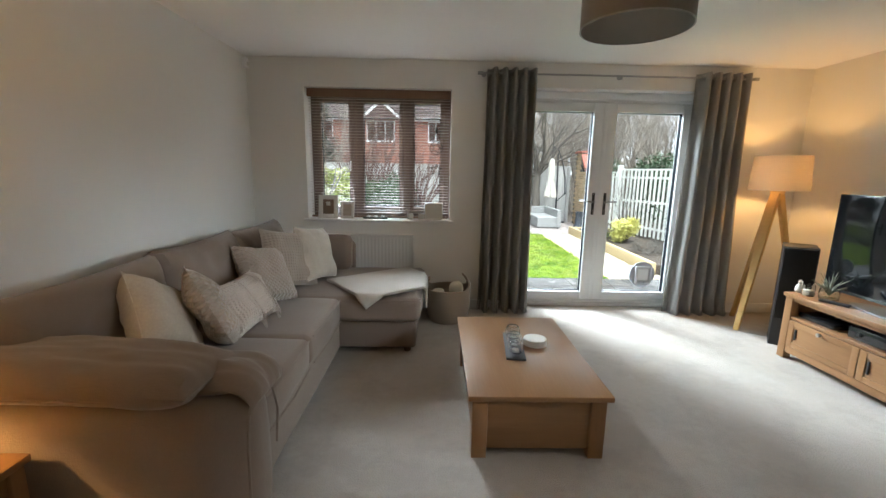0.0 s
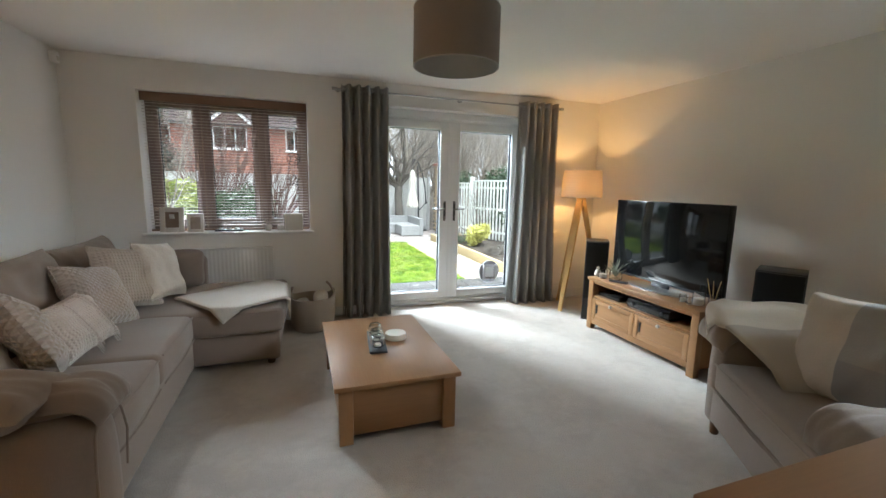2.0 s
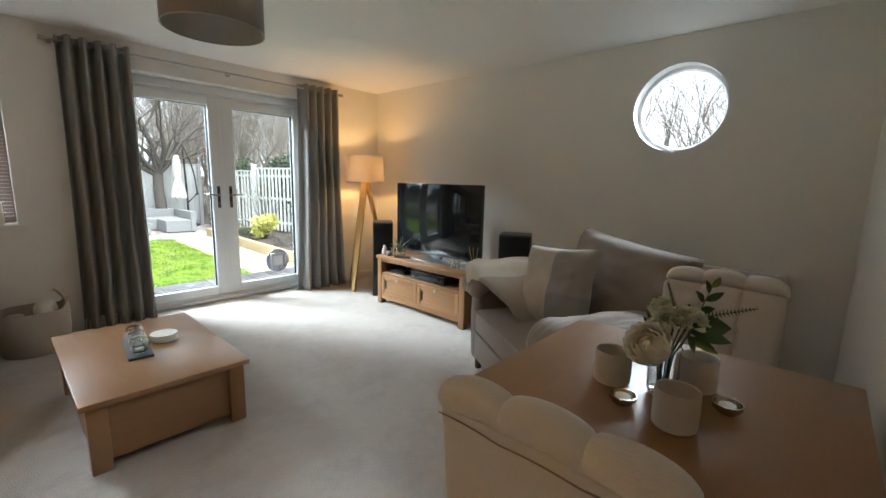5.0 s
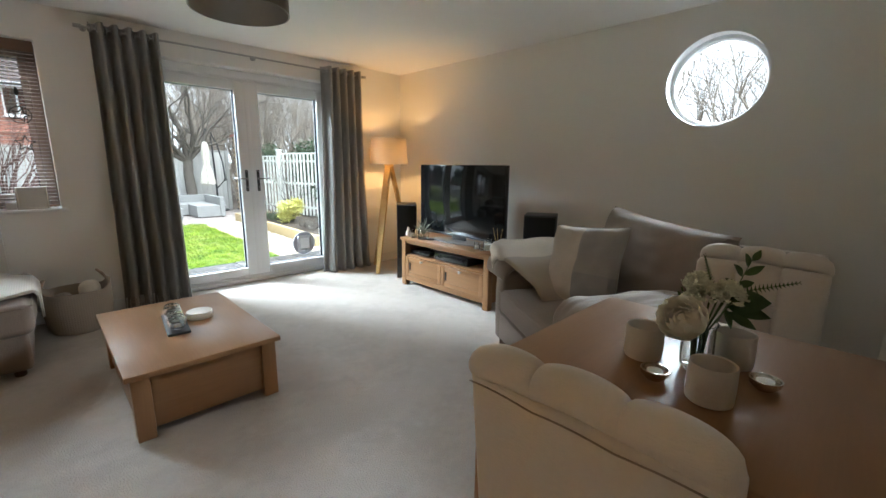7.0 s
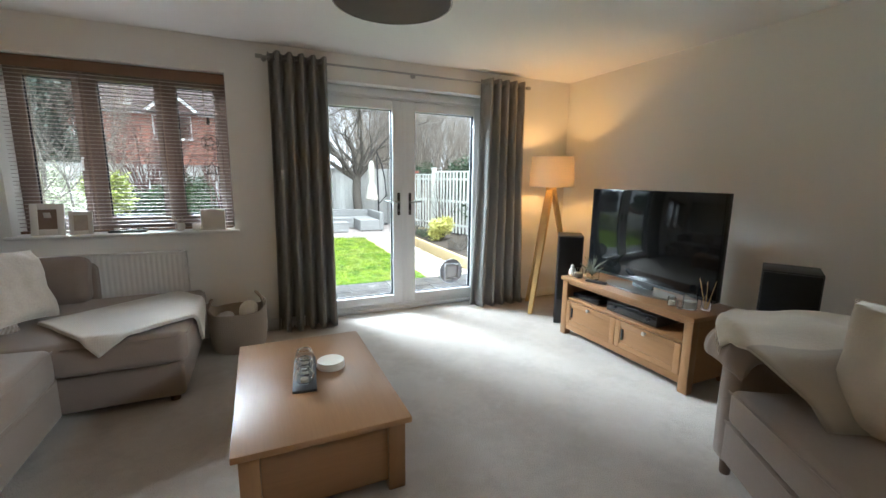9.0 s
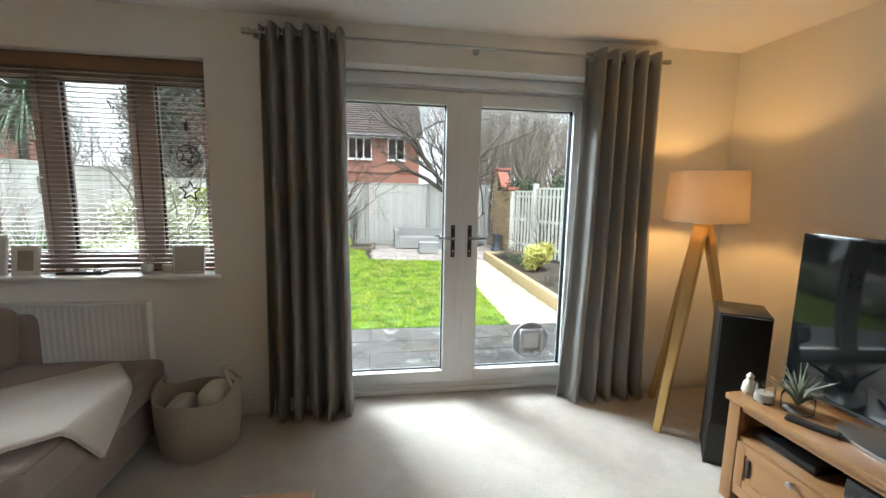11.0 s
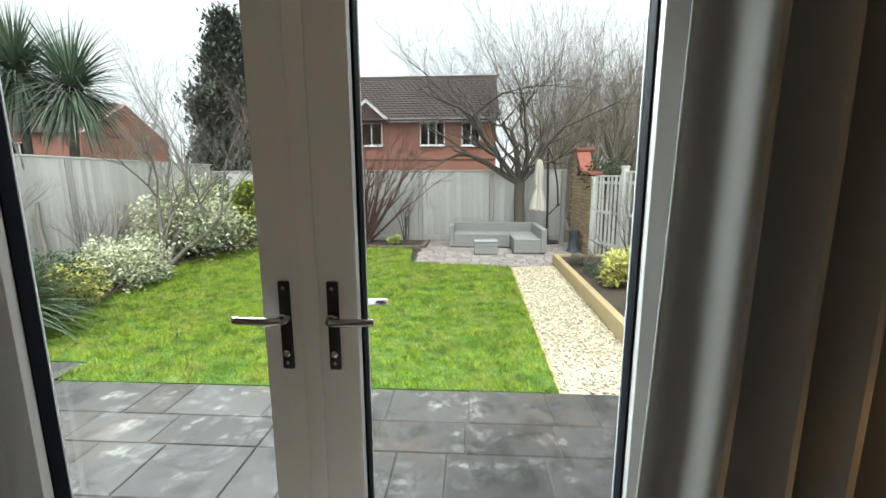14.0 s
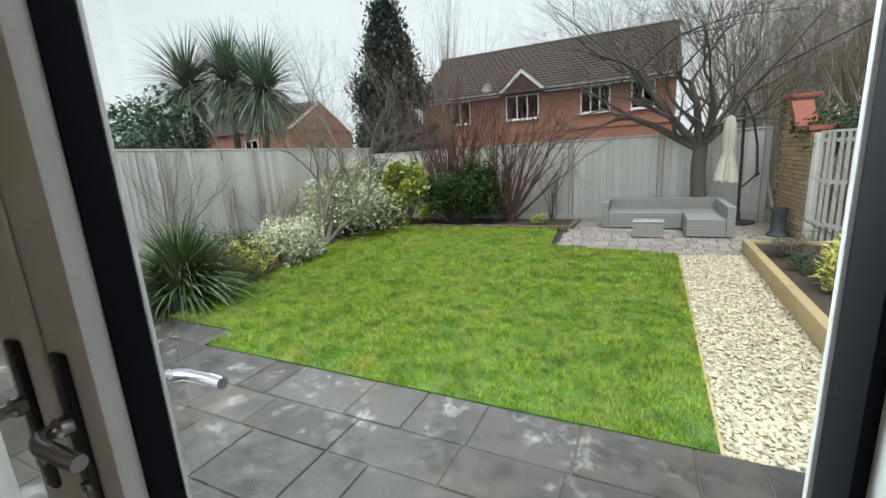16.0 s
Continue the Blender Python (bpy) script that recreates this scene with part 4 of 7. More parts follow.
FOOT = wood("dark_foot", (0.12, 0.07, 0.04), (0.08, 0.045, 0.025), 2)
sofa = thing("corner_sofa", "large taupe fabric corner sofa with chaise end", "corner sofa", pose(-2.85, -1.65, 0))


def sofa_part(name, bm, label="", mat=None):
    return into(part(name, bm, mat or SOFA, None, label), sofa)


sofa_part("base", rbox((-3.32, -2.95, 0.045), (-2.35, -1.29, 0.30), 0.025, puff=(0.006, 0, 0)))
sofa_part("chaise_base", rbox((-3.32, -1.285, 0.045), (-1.785, -0.29, 0.285), 0.025, puff=(0.006, 0.006, 0)))
sofa_part("arm", rbox((-3.33, -3.03, 0.045), (-2.262, -2.735, 0.625), 0.12, puff=(0.02, 0.012, 0.0), lumps=0.004))
sofa_part("arm_front_piping", seam([(-2.262, -2.99 + 0.0, 0.07), (-2.250, -3.0, 0.45), (-2.252, -2.98, 0.55), (-2.255, -2.92, 0.615), (-2.255, -2.84, 0.615), (-2.252, -2.775, 0.55), (-2.25, -2.745, 0.45), (-2.262, -2.74, 0.3)], 0.005))
sofa_part("arm_cushion", pillow(0.88, 0.37, 0.15, 34, None, pose(-2.80, -2.92, 0.692, 90 - 5, 1.5, -2), 0.014, 3.0, 0.0, 0.03, 0.46), "plump taupe arm cushion lying on the arm")
sofa_part("arm_cushion_piping", seam([(-3.19, -3.085, 0.684), (-2.95, -3.10, 0.676), (-2.60, -3.097, 0.677), (-2.42, -3.08, 0.676)], 0.004))
sofa_part("arm_front_flap", arm_pad(0.56, 0.25, 0.075, 0.42, pose(-2.475, -2.845, 0.652), 6.0), "taupe flap folded over the arm's front")
for k, (y0, y1) in enumerate(((-2.735, -2.085), (-2.08, -1.365))):
    c = sofa_part("seat_cushion", rbox((-3.15, y0, 0.285), (-2.325, y1, 0.462), 0.035, puff=(0.02, 0.0, 0.022), lumps=0.006, seed=k * 4.0))
    into(part("seat_piping", seam([(-2.318, y0 + 0.035, 0.452), (-2.306, (y0 + y1) / 2, 0.455), (-2.318, y1 - 0.035, 0.452)], 0.0045, seam([(-2.318, y0 + 0.035, 0.296), (-2.306, (y0 + y1) / 2, 0.293), (-2.318, y1 - 0.035, 0.296)], 0.0045)), SOFA), sofa)
sofa_part("chaise_cushion", rbox((-3.15, -1.355, 0.275), (-1.748, -0.34, 0.455), 0.045, puff=(0.012, 0.012, 0.022), lumps=0.006, seed=9.0))
sofa_part("chaise_piping", seam([(-2.30, -1.362, 0.44), (-2.0, -1.366, 0.442), (-1.79, -1.35, 0.44), (-1.748, -1.30, 0.44), (-1.742, -0.85, 0.44), (-1.75, -0.40, 0.44)], 0.0045))
sofa_part("back_frame", rbox((-3.385, -2.95, 0.04), (-3.18, -0.27, 0.74), 0.05, lumps=0.004))
sofa_part("end_back_frame", rbox((-3.175, -0.375, 0.04), (-2.42, -0.215, 0.70), 0.05, lumps=0.004))
lean = Matrix.Rotation(radians(-9), 4, "Y")
for k, (y0, y1, z1) in enumerate(((-2.95, -2.075, 0.90), (-2.07, -1.26, 0.915), (-1.255, -0.42, 0.90))):
    h = z1 - 0.45
    m = Matrix.Translation((-3.07, (y0 + y1) / 2, 0.452)) @ lean
    m = m @ Matrix.Translation((0.0, 0, h / 2 - 0.01)) @ Matrix.Rotation(radians(90), 4, "Z")
    sofa_part("back_cushion", pillow(y1 - y0 + 0.05, h + 0.05, 0.28, 26, None, m, 0.026, k * 7.0, 0.0, 0.065, 0.5))
m = Matrix.Translation((-2.72, -0.455, 0.452)) @ Matrix.Rotation(radians(-8), 4, "X")
sofa_part("end_back_cushion", rbox((-0.27, -0.09, 0), (0.30, 0.075, 0.315), 0.06, puff=(0, 0.04, 0.01), lumps=0.014, m=m, seed=21.0))
for x, y in ((-2.42, -2.9), (-2.42, -1.34), (-1.85, -1.22), (-1.85, -0.36), (-3.25, -0.36), (-3.25, -2.9)):
    sofa_part("foot", lathe([(0.02, 0), (0.027, 0.005), (0.03, 0.05)], 16, None, pose(x, y, 0)), "", FOOT)


# ---- scatter cushions and throws ----
def knit(name, colour, scale=26.0, strength=0.8, kind="diamond", second=None):
    """Chunky patterned cloth with raised stitches."""
    mat = fabric(name, colour, 0.1, 500.0, 0.2, second)
    n, l = mat.node_tree.nodes, mat.node_tree.links
    co = n.new("ShaderNodeTexCoord")
    mp = n.new("ShaderNodeMapping")
    mp.inputs["Rotation"].default_value = (0, radians(45) if kind == "diamond" else 0, 0)
    l.new(co.outputs["Object"], mp.inputs["Vector"])
    outs = []
    for d in ("X", "Z"):
        w = n.new("ShaderNodeTexWave")
        w.bands_direction, w.wave_profile = d, "SIN"
        w.inputs["Scale"].default_value, w.inputs["Distortion"].default_value, w.inputs["Detail"].default_value = scale / 6.283 * 2, 0.8, 1.0
        l.new(mp.outputs[0], w.inputs["Vector"])
        outs.append(w.outputs["Fac"])
    mx = n.new("ShaderNodeMath")
    mx.operation = "MAXIMUM" if kind == "diamond" else "MULTIPLY"
    l.new(outs[0], mx.inputs[0])
    l.new(outs[1], mx.inputs[1])
    bp = n.new("ShaderNodeBump")
    bp.inputs["Strength"].default_value, bp.inputs["Distance"].default_value = strength, 0.012
    l.new(mx.outputs[0], bp.inputs["Height"])
    old = n["Principled BSDF"].inputs["Normal"].links[0].from_node
    l.new(bp.outputs[0], old.inputs["Normal"])
    return mat


def plaid(name, a, b, c, at_x=0.005):
    """Cloth in broad blocks of three tones."""
    mat = fabric(name, a, 0.08, 500.0, 0.35)
    n, l = mat.node_tree.nodes, mat.node_tree.links
    co = n.new("ShaderNodeTexCoord")
    sep = n.new("ShaderNodeSeparateXYZ")
    l.new(co.outputs["Object"], sep.inputs[0])

    def above(axis, at):
        m = n.new("ShaderNodeMapRange")
        m.inputs["From Min"].default_value, m.inputs["From Max"].default_value = at - 0.002, at + 0.002
        l.new(sep.outputs[axis], m.inputs["Value"])
        return m.outputs[0]

    tone = n["Principled BSDF"].inputs["Base Color"].links[0].from_socket
    for fac, col, k in ((above("X", at_x), b, 0.85), (above("Z", -0.06), c, 0.2)):
        mx = n.new("ShaderNodeMix")
        mx.data_type = "RGBA"
        mu = n.new("ShaderNodeMath")
        mu.operation = "MULTIPLY"
        mu.inputs[1].default_value = k
        l.new(fac, mu.inputs[0])
        l.new(mu.outputs[0], mx.inputs["Factor"])
        l.new(tone, mx.inputs["A"])
        mx.inputs["B"].default_value = (*col, 1)
        tone = mx.outputs["Result"]
    l.new(tone, n["Principled BSDF"].inputs["Base Color"])
    return mat


CREAM = knit("cream_blotch_cloth", (0.38, 0.31, 0.245), 9.0, 0.25, "plain", (0.62, 0.55, 0.46))
CABLE = knit("cable_knit", (0.43, 0.365, 0.31), 40.0, 0.75)
FRINGE = knit("fringed_weave", (0.42, 0.35, 0.30), 60.0, 0.6, "plain", (0.62, 0.54, 0.47))
DIAMOND = knit("diamond_knit", (0.38, 0.315, 0.265), 42.0, 0.65)
STRIPE = knit("ribbed_weave", (0.37, 0.305, 0.25), 46.0, 0.5, "plain")
THROW = knit("soft_throw", (0.47, 0.42, 0.36), 90.0, 0.16, "plain")
CREAMTHROW = knit("cream_throw", (0.66, 0.61, 0.52), 90.0, 0.14, "plain")
STRIPED = plaid("banded_throw", (0.66, 0.61, 0.52), (0.40, 0.365, 0.32), (0.66, 0.61, 0.52), at_x=0.24)
PLAID = plaid("block_check", (0.55, 0.50, 0.43), (0.26, 0.265, 0.275), (0.58, 0.53, 0.46))


def cushion(label, mat, place, w=0.42, h=0.42, t=0.17, seed=0.0, trim=None):
    ob = thing("scatter_cushion", label, "cushion", place, group="scatter cushions")
    part("cover", pillow(w, h, t, seed=seed, lumps=0.018), mat, ob)
    pts = []
    for k in range(41):
        a = k / 40 * 4
        side, f = int(min(a, 3.999)), a - int(min(a, 3.999))
        u, v = ((-1 + 2 * f, -1), (1, -1 + 2 * f), (1 - 2 * f, 1), (-1, 1 - 2 * f))[side]
        pts.append((u * (1 - 0.07 * (1 - v * v)) * w / 2, 0, v * (1 - 0.07 * (1 - u * u)) * h / 2))
    part("piping", tube(pts, 0.003, 5), mat, ob)
    if trim:
        rnd = random.Random(seed)
        for u in (-0.16, 0.2):
            bm = bmesh.new()
            for k in range(46):
                v = -0.46 + 0.92 * k / 45
                x, z = u * w, v * h
                y = -t / 2 * (max(0, (1 - (2 * u) ** 4) * (1 - (2 * v) ** 4)) ** 0.55)
                tube([(x, y, z), (x + 0.012, y - 0.012, z - 0.008), (x + rnd.uniform(0.012, 0.03), y - 0.004, z - 0.045 - rnd.uniform(0, 0.02))], [0.003, 0.003, 0.0015], 5, bm)
            part("fringe", bm, mat, ob, "row of hanging thread fringe")
    return ob


cushion("cream cushion with a blurred brown pattern, on the sofa", CREAM, pose(-2.87, -2.44, 0.675, -33, 36, 88), 0.39, 0.39, 0.19, 1.0)
cushion("cream cable-knit cushion leaning on the corner sofa", CABLE, pose(-2.745, -2.26, 0.672, -27, 30, 112), 0.39, 0.38, 0.15, 2.0)
cushion("pale fringed oblong cushion on the corner sofa", FRINGE, pose(-2.74, -1.92, 0.607, -35, 0, 86), 0.46, 0.30, 0.17, 3.0, True)
cushion("beige diamond-knit cushion on the corner sofa", DIAMOND, pose(-2.80, -1.47, 0.655, -34, 12, 66), 0.42, 0.42, 0.17, 4.0)
cushion("beige ribbed cushion at the sofa's corner", STRIPE, pose(-2.74, -1.16, 0.70, -22, 10, 58), 0.46, 0.44, 0.15, 5.0)
cushion("pale woven cushion at the sofa's corner", CREAM, pose(-2.61, -0.93, 0.70, -20, 8, 74), 0.43, 0.43, 0.14, 6.0)


def draped(name, label, mat, centre, angle, w, d, x0, x1, y0, y1, top, parent_place, fringe=False, lumps=0.012, seed=0.0, thick=0.012):
    """A throw: a sheet laid on the block x0..x1, y0..y1 of height top(x, y), folded down where it passes the edges."""
    ob = thing(name, label, "throw blanket", parent_place)
    inv = parent_place.inverted()
    bm = bmesh.new()
    n, k = 44, 30
    rows = []

    def drop(px, py):
        ex = max(0.0, px - x1) - max(0.0, x0 - px)
        ey = max(0.0, py - y1) - max(0.0, y0 - py)
        q = Vector((min(max(px, x0), x1), min(max(py, y0), y1), 0))
        over = math.hypot(ex, ey)
        if over > 0:
            q.x += (0.018 if ex > 0 else -0.018 if ex < 0 else 0) * min(1, over / 0.03)
            q.y += (0.018 if ey > 0 else -0.018 if ey < 0 else 0) * min(1, over / 0.03)
        q.z = top(q.x, q.y) - over
        return q

    for i in range(n + 1):
        row = []
        for j in range(k + 1):
            u, v = (i / n - 0.5) * w, (j / k - 0.5) * d
            px = centre[0] + u * math.cos(angle) - v * math.sin(angle)
            py = centre[1] + u * math.sin(angle) + v * math.cos(angle)
            q = drop(px, py)
            q.z += 0.006 + lumps * max(0, noise.noise((px * 5 + seed, py * 5, seed)))
            row.append(bm.verts.new(inv @ q))
        rows.append(row)
    for a, b in zip(rows, rows[1:]):
        for j in range(k):
            bm.faces.new((a[j], b[j], b[j + 1], a[j + 1]))
    bmesh.ops.recalc_face_normals(bm, faces=bm.faces)
    ends = [[r[0].co.copy() for r in rows], [r[-1].co.copy() for r in rows]] + [[v.co.copy() for v in rows[0]], [v.co.copy() for v in rows[-1]]]
    cloth = part("cloth", bm, mat, ob)
    mod = cloth.modifiers.new("thickness", "SOLIDIFY")
    mod.thickness, mod.offset = thick, 1.0
    hem = bmesh.new()
    for e in ends:
        tube(e, thick * 0.42, 6, hem)
    part("hem", hem, mat, ob)
    if fringe:
        fr = bmesh.new()
        for e in ends[2:3]:
            for p, q in zip(e, e[1:]):
                for f in (0.2, 0.7):
                    s = p.lerp(q, f)
                    tube([s, s + Vector((random.uniform(-0.006, 0.006), random.uniform(-0.012, 0.0), -0.025)), s + Vector((random.uniform(-0.01, 0.01), random.uniform(-0.012, 0.0), -0.05))], [0.0025, 0.0025, 0.001], 5, fr)
        part("fringe", fr, mat, ob, "short thread fringe")
    return ob


draped("throw_blanket", "beige knitted throw spread over the chaise end", THROW, (-2.02, -0.98), radians(38), 0.78, 0.62, -2.6, -1.735, -1.368, -0.30, lambda x, y: 0.478, pose(-2.05, -0.98, 0.478), seed=2.0)

# ---- snuggler chair ----
SNUG = Matrix.Translation((0.56, -2.87, 0)) @ Matrix.Rotation(math.atan2(-0.848, -0.53), 4, "Z")
snug = thing("snuggler_chair", "wide taupe fabric snuggler chair set at an angle", "snuggler chair", SNUG)
SWD = 1.14
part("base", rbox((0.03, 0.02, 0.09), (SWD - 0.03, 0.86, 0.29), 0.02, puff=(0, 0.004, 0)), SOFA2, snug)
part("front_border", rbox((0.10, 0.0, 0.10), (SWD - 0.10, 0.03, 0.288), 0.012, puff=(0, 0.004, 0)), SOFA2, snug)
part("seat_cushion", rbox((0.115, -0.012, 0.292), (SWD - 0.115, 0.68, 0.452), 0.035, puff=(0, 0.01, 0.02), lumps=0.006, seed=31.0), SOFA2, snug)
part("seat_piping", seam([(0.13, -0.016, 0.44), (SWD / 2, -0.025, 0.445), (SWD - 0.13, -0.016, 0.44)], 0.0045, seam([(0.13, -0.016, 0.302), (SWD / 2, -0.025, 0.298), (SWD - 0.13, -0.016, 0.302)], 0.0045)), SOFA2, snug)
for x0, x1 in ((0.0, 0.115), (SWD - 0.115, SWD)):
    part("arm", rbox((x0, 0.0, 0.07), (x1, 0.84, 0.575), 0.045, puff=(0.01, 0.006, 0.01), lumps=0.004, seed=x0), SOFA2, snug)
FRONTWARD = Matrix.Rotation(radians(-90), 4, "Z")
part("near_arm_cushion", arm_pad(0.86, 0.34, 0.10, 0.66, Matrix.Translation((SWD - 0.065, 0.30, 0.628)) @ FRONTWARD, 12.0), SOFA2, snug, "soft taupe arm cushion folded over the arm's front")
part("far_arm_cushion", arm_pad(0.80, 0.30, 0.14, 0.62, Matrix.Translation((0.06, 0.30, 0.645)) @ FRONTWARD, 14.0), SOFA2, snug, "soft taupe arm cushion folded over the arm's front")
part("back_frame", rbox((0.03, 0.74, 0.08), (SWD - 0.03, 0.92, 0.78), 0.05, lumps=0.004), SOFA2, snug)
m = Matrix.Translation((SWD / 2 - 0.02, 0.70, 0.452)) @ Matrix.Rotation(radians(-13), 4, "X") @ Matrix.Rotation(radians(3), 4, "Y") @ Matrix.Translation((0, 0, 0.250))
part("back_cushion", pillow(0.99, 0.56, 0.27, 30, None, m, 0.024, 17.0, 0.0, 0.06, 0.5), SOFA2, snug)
for x, y in ((0.06, 0.05), (SWD - 0.06, 0.05), (0.06, 0.84), (SWD - 0.06, 0.84)):
    part("foot", lathe([(0.018, 0), (0.022, 0.004), (0.027, 0.09)], 16, None, pose(x, y, 0)), FOOT, snug)
cushion("cream and grey block-check cushion on the snuggler chair", PLAID, SNUG @ pose(0.48, 0.37, 0.690, -20, -5, 22), 0.50, 0.48, 0.17, 7.0)
draped("throw_blanket", "cream fringed throw hung over the snuggler's arm", STRIPED, (0.17, 0.30), radians(36), 0.64, 0.62, -0.055, 0.42, -0.03, 0.75, lambda x, y: 0.735 if x < 0.15 else 0.735 - (x - 0.15) * 0.72, Matrix.Identity(4), True, 0.03, 5.0)
bpy.data.objects["throw_blanket.001"].matrix_basis = SNUG

# ---- dining table and chairs ----
dt = thing("dining_table", "small square oak dining table against the wall", "dining table", pose(-0.475, -4.34, 0))
part("tabletop", box((-0.41, -0.405, 0.729), (0.41, 0.405, 0.757), 0.004), OAK, dt)
for sx in (-1, 1):
    for sy in (-1, 1):
        part("leg", box((sx * 0.365 - 0.035, sy * 0.36 - 0.035, 0), (sx * 0.365 + 0.035, sy * 0.36 + 0.035, 0.7285), 0.004), OAKZ, dt)
    part("apron", box((sx * 0.365 - 0.011, -0.324, 0.65), (sx * 0.365 + 0.011, 0.324, 0.7283), 0.002), OAKY, dt)
for sy in (-1, 1):
    part("apron", box((-0.329, sy * 0.36 - 0.011, 0.65), (0.329, sy * 0.36 + 0.011, 0.7283), 0.002), OAK, dt)

LINENCH = fabric("cream_chair_linen", (0.62, 0.58, 0.53), 0.06, 640.0)
chair = thing("dining_chair", "cream linen dining chair with a scalloped tufted back", "dining chair", pose(-1.056, -4.328, 0, 0, 0, -90), group="dining chairs")
part("seat", rbox((-0.205, 0.03, 0.40), (0.205, 0.47, 0.505), 0.035, puff=(0, 0, 0.015)), LINENCH, chair)
part("seat_rail", box((-0.2, 0.04, 0.345), (0.2, 0.46, 0.402), 0.006), LINENCH, chair)
tilt = Matrix.Translation((0, 0.03, 0.438)) @ Matrix.Rotation(radians(6), 4, "X")
part("back_panel", rbox((-0.208, -0.034, -0.06), (0.208, 0.012, 0.46), 0.016, puff=(0, 0.004, 0), m=tilt), LINENCH, chair, "plain cream rear panel")
for k in range(3):
    x = (k - 1) * 0.137
    part("tufted_channel", rbox((x - 0.074, 0.0, -0.02), (x + 0.074, 0.052, 0.455), 0.024, puff=(0, 0.012, 0), m=tilt, lumps=0.003, seed=k), LINENCH, chair)


def scalloped_roll():
    """The rolled top of the chair's back, in three soft lobes, overhanging to the rear."""
    bm = bmesh.new()
    n, sides, rings = 60, 20, []
    for i in range(n + 1):
        u = -1 + 2 * i / n
        lobe = abs(math.cos(1.5 * math.pi * u)) ** 0.5
        end = max(0.0, 1 - abs(u) ** 14) ** 0.5
        rise = 0.012 * lobe + 0.016 * (1 - u * u)
        c = Vector((u * 0.212, -0.012, 0.462 + rise))
        ry, rz = (0.030 + 0.007 * lobe) * (0.35 + 0.65 * end), (0.029 + 0.006 * lobe) * (0.35 + 0.65 * end)
        rings.append([bm.verts.new(tilt @ (c + Vector((0, ry * math.cos(6.28319 * k / sides), rz * math.sin(6.28319 * k / sides))))) for k in range(sides)])
    for a, b in zip(rings, rings[1:]):
        for k in range(sides):
            bm.faces.new((a[k], b[k], b[(k + 1) % sides], a[(k + 1) % sides]))
    bm.faces.new(rings[0])
    bm.faces.new(list(reversed(rings[-1])))
    bmesh.ops.recalc_face_normals(bm, faces=bm.faces)
    return bm


part("top_roll", scalloped_roll(), LINENCH, chair, "softly scalloped rolled top")
part("roll_seam", tube([tilt @ Vector((x, -0.036 - 0.003 * (1 - (x / 0.2) ** 2), 0.437 + 0.004 * abs(math.cos(1.5 * math.pi * x / 0.212)))) for x in np.linspace(-0.204, 0.204, 25)], 0.0016, 6), material("seam_thread", (0.26, 0.22, 0.18), 0.9, 0.1, (9.0, 60.0), 0.0), chair, "stitched seam")
for zz in (0.14, 0.30):
    for x in (-0.0685, 0.0685):
        part("button", lathe([(0.001, 0.006), (0.008, 0.004), (0.011, 0)], 14, None, tilt @ Matrix.Translation((x, 0.058, zz)) @ Matrix.Rotation(radians(-90), 4, "X")), LINENCH, chair)
for sx in (-1, 1):
    for y, r in ((0.06, 0.017), (0.43, 0.02)):
        part("leg", box((sx * 0.175 - r, y - r, 0), (sx * 0.175 + r, y + r, 0.346), 0.003), OAKZ, chair)
copy_thing(chair, pose(0.345, -4.335, 0, 0, 0, 90))

DT = 0.7575
RIB = material("ribbed_stoneware", (0.55, 0.50, 0.43), 0.65, 0.06, (9.0, 90.0), 0.25)


def ribbed_pot(place):
    ob = thing("stoneware_pot", "small cream ribbed stoneware tealight pot", "candle pot", place, group="stoneware pots")
    bm = bmesh.new()
    n = 60
    prof = [(0.042, 0.0), (0.047, 0.004), (0.048, 0.045), (0.047, 0.086), (0.0455, 0.089), (0.043, 0.086), (0.042, 0.012), (0.001, 0.010)]
    rings = []
    for q, (r, z) in enumerate(prof):
        rings.append([bm.verts.new(((r - (0.0012 if k % 2 and q in (1, 2, 3) else 0)) * math.cos(6.28319 * k / n), (r - (0.0012 if k % 2 and q in (1, 2, 3) else 0)) * math.sin(6.28319 * k / n), z)) for k in range(n)])
    for a, b in zip(rings, rings[1:]):
        for k in range(n):
            bm.faces.new((a[k], a[(k + 1) % n], b[(k + 1) % n], b[k]))
    bm.faces.new(list(reversed(rings[0])))
    part("pot", bm, RIB, ob)
    part("tealight", lathe([(0.019, 0.0125), (0.019, 0.028), (0.001, 0.027)], 18), WAX, ob)


for x, y in ((-0.515, -4.225), (-0.635, -4.41), (-0.395, -4.405)):
    ribbed_pot(pose(x, y, DT))
for x, y in ((-0.622, -4.292), (-0.487, -4.488)):
    ob = thing("tealight_dish", "small mercury-glass silver tealight dish", "candle holder", pose(x, y, DT), group="silver tealight dishes")
    part("dish", lathe([(0.001, 0), (0.018, 0.0), (0.031, 0.014), (0.033, 0.026), (0.030, 0.026), (0.027, 0.014), (0.001, 0.008)], 30), material("mercury_glass", (0.62, 0.55, 0.45), 0.22, 0.25, (60.0, 200.0), 0.2, metal=0.9), ob)
    part("tealight", lathe([(0.018, 0.009), (0.018, 0.022), (0.001, 0.021)], 18), WAX, ob)

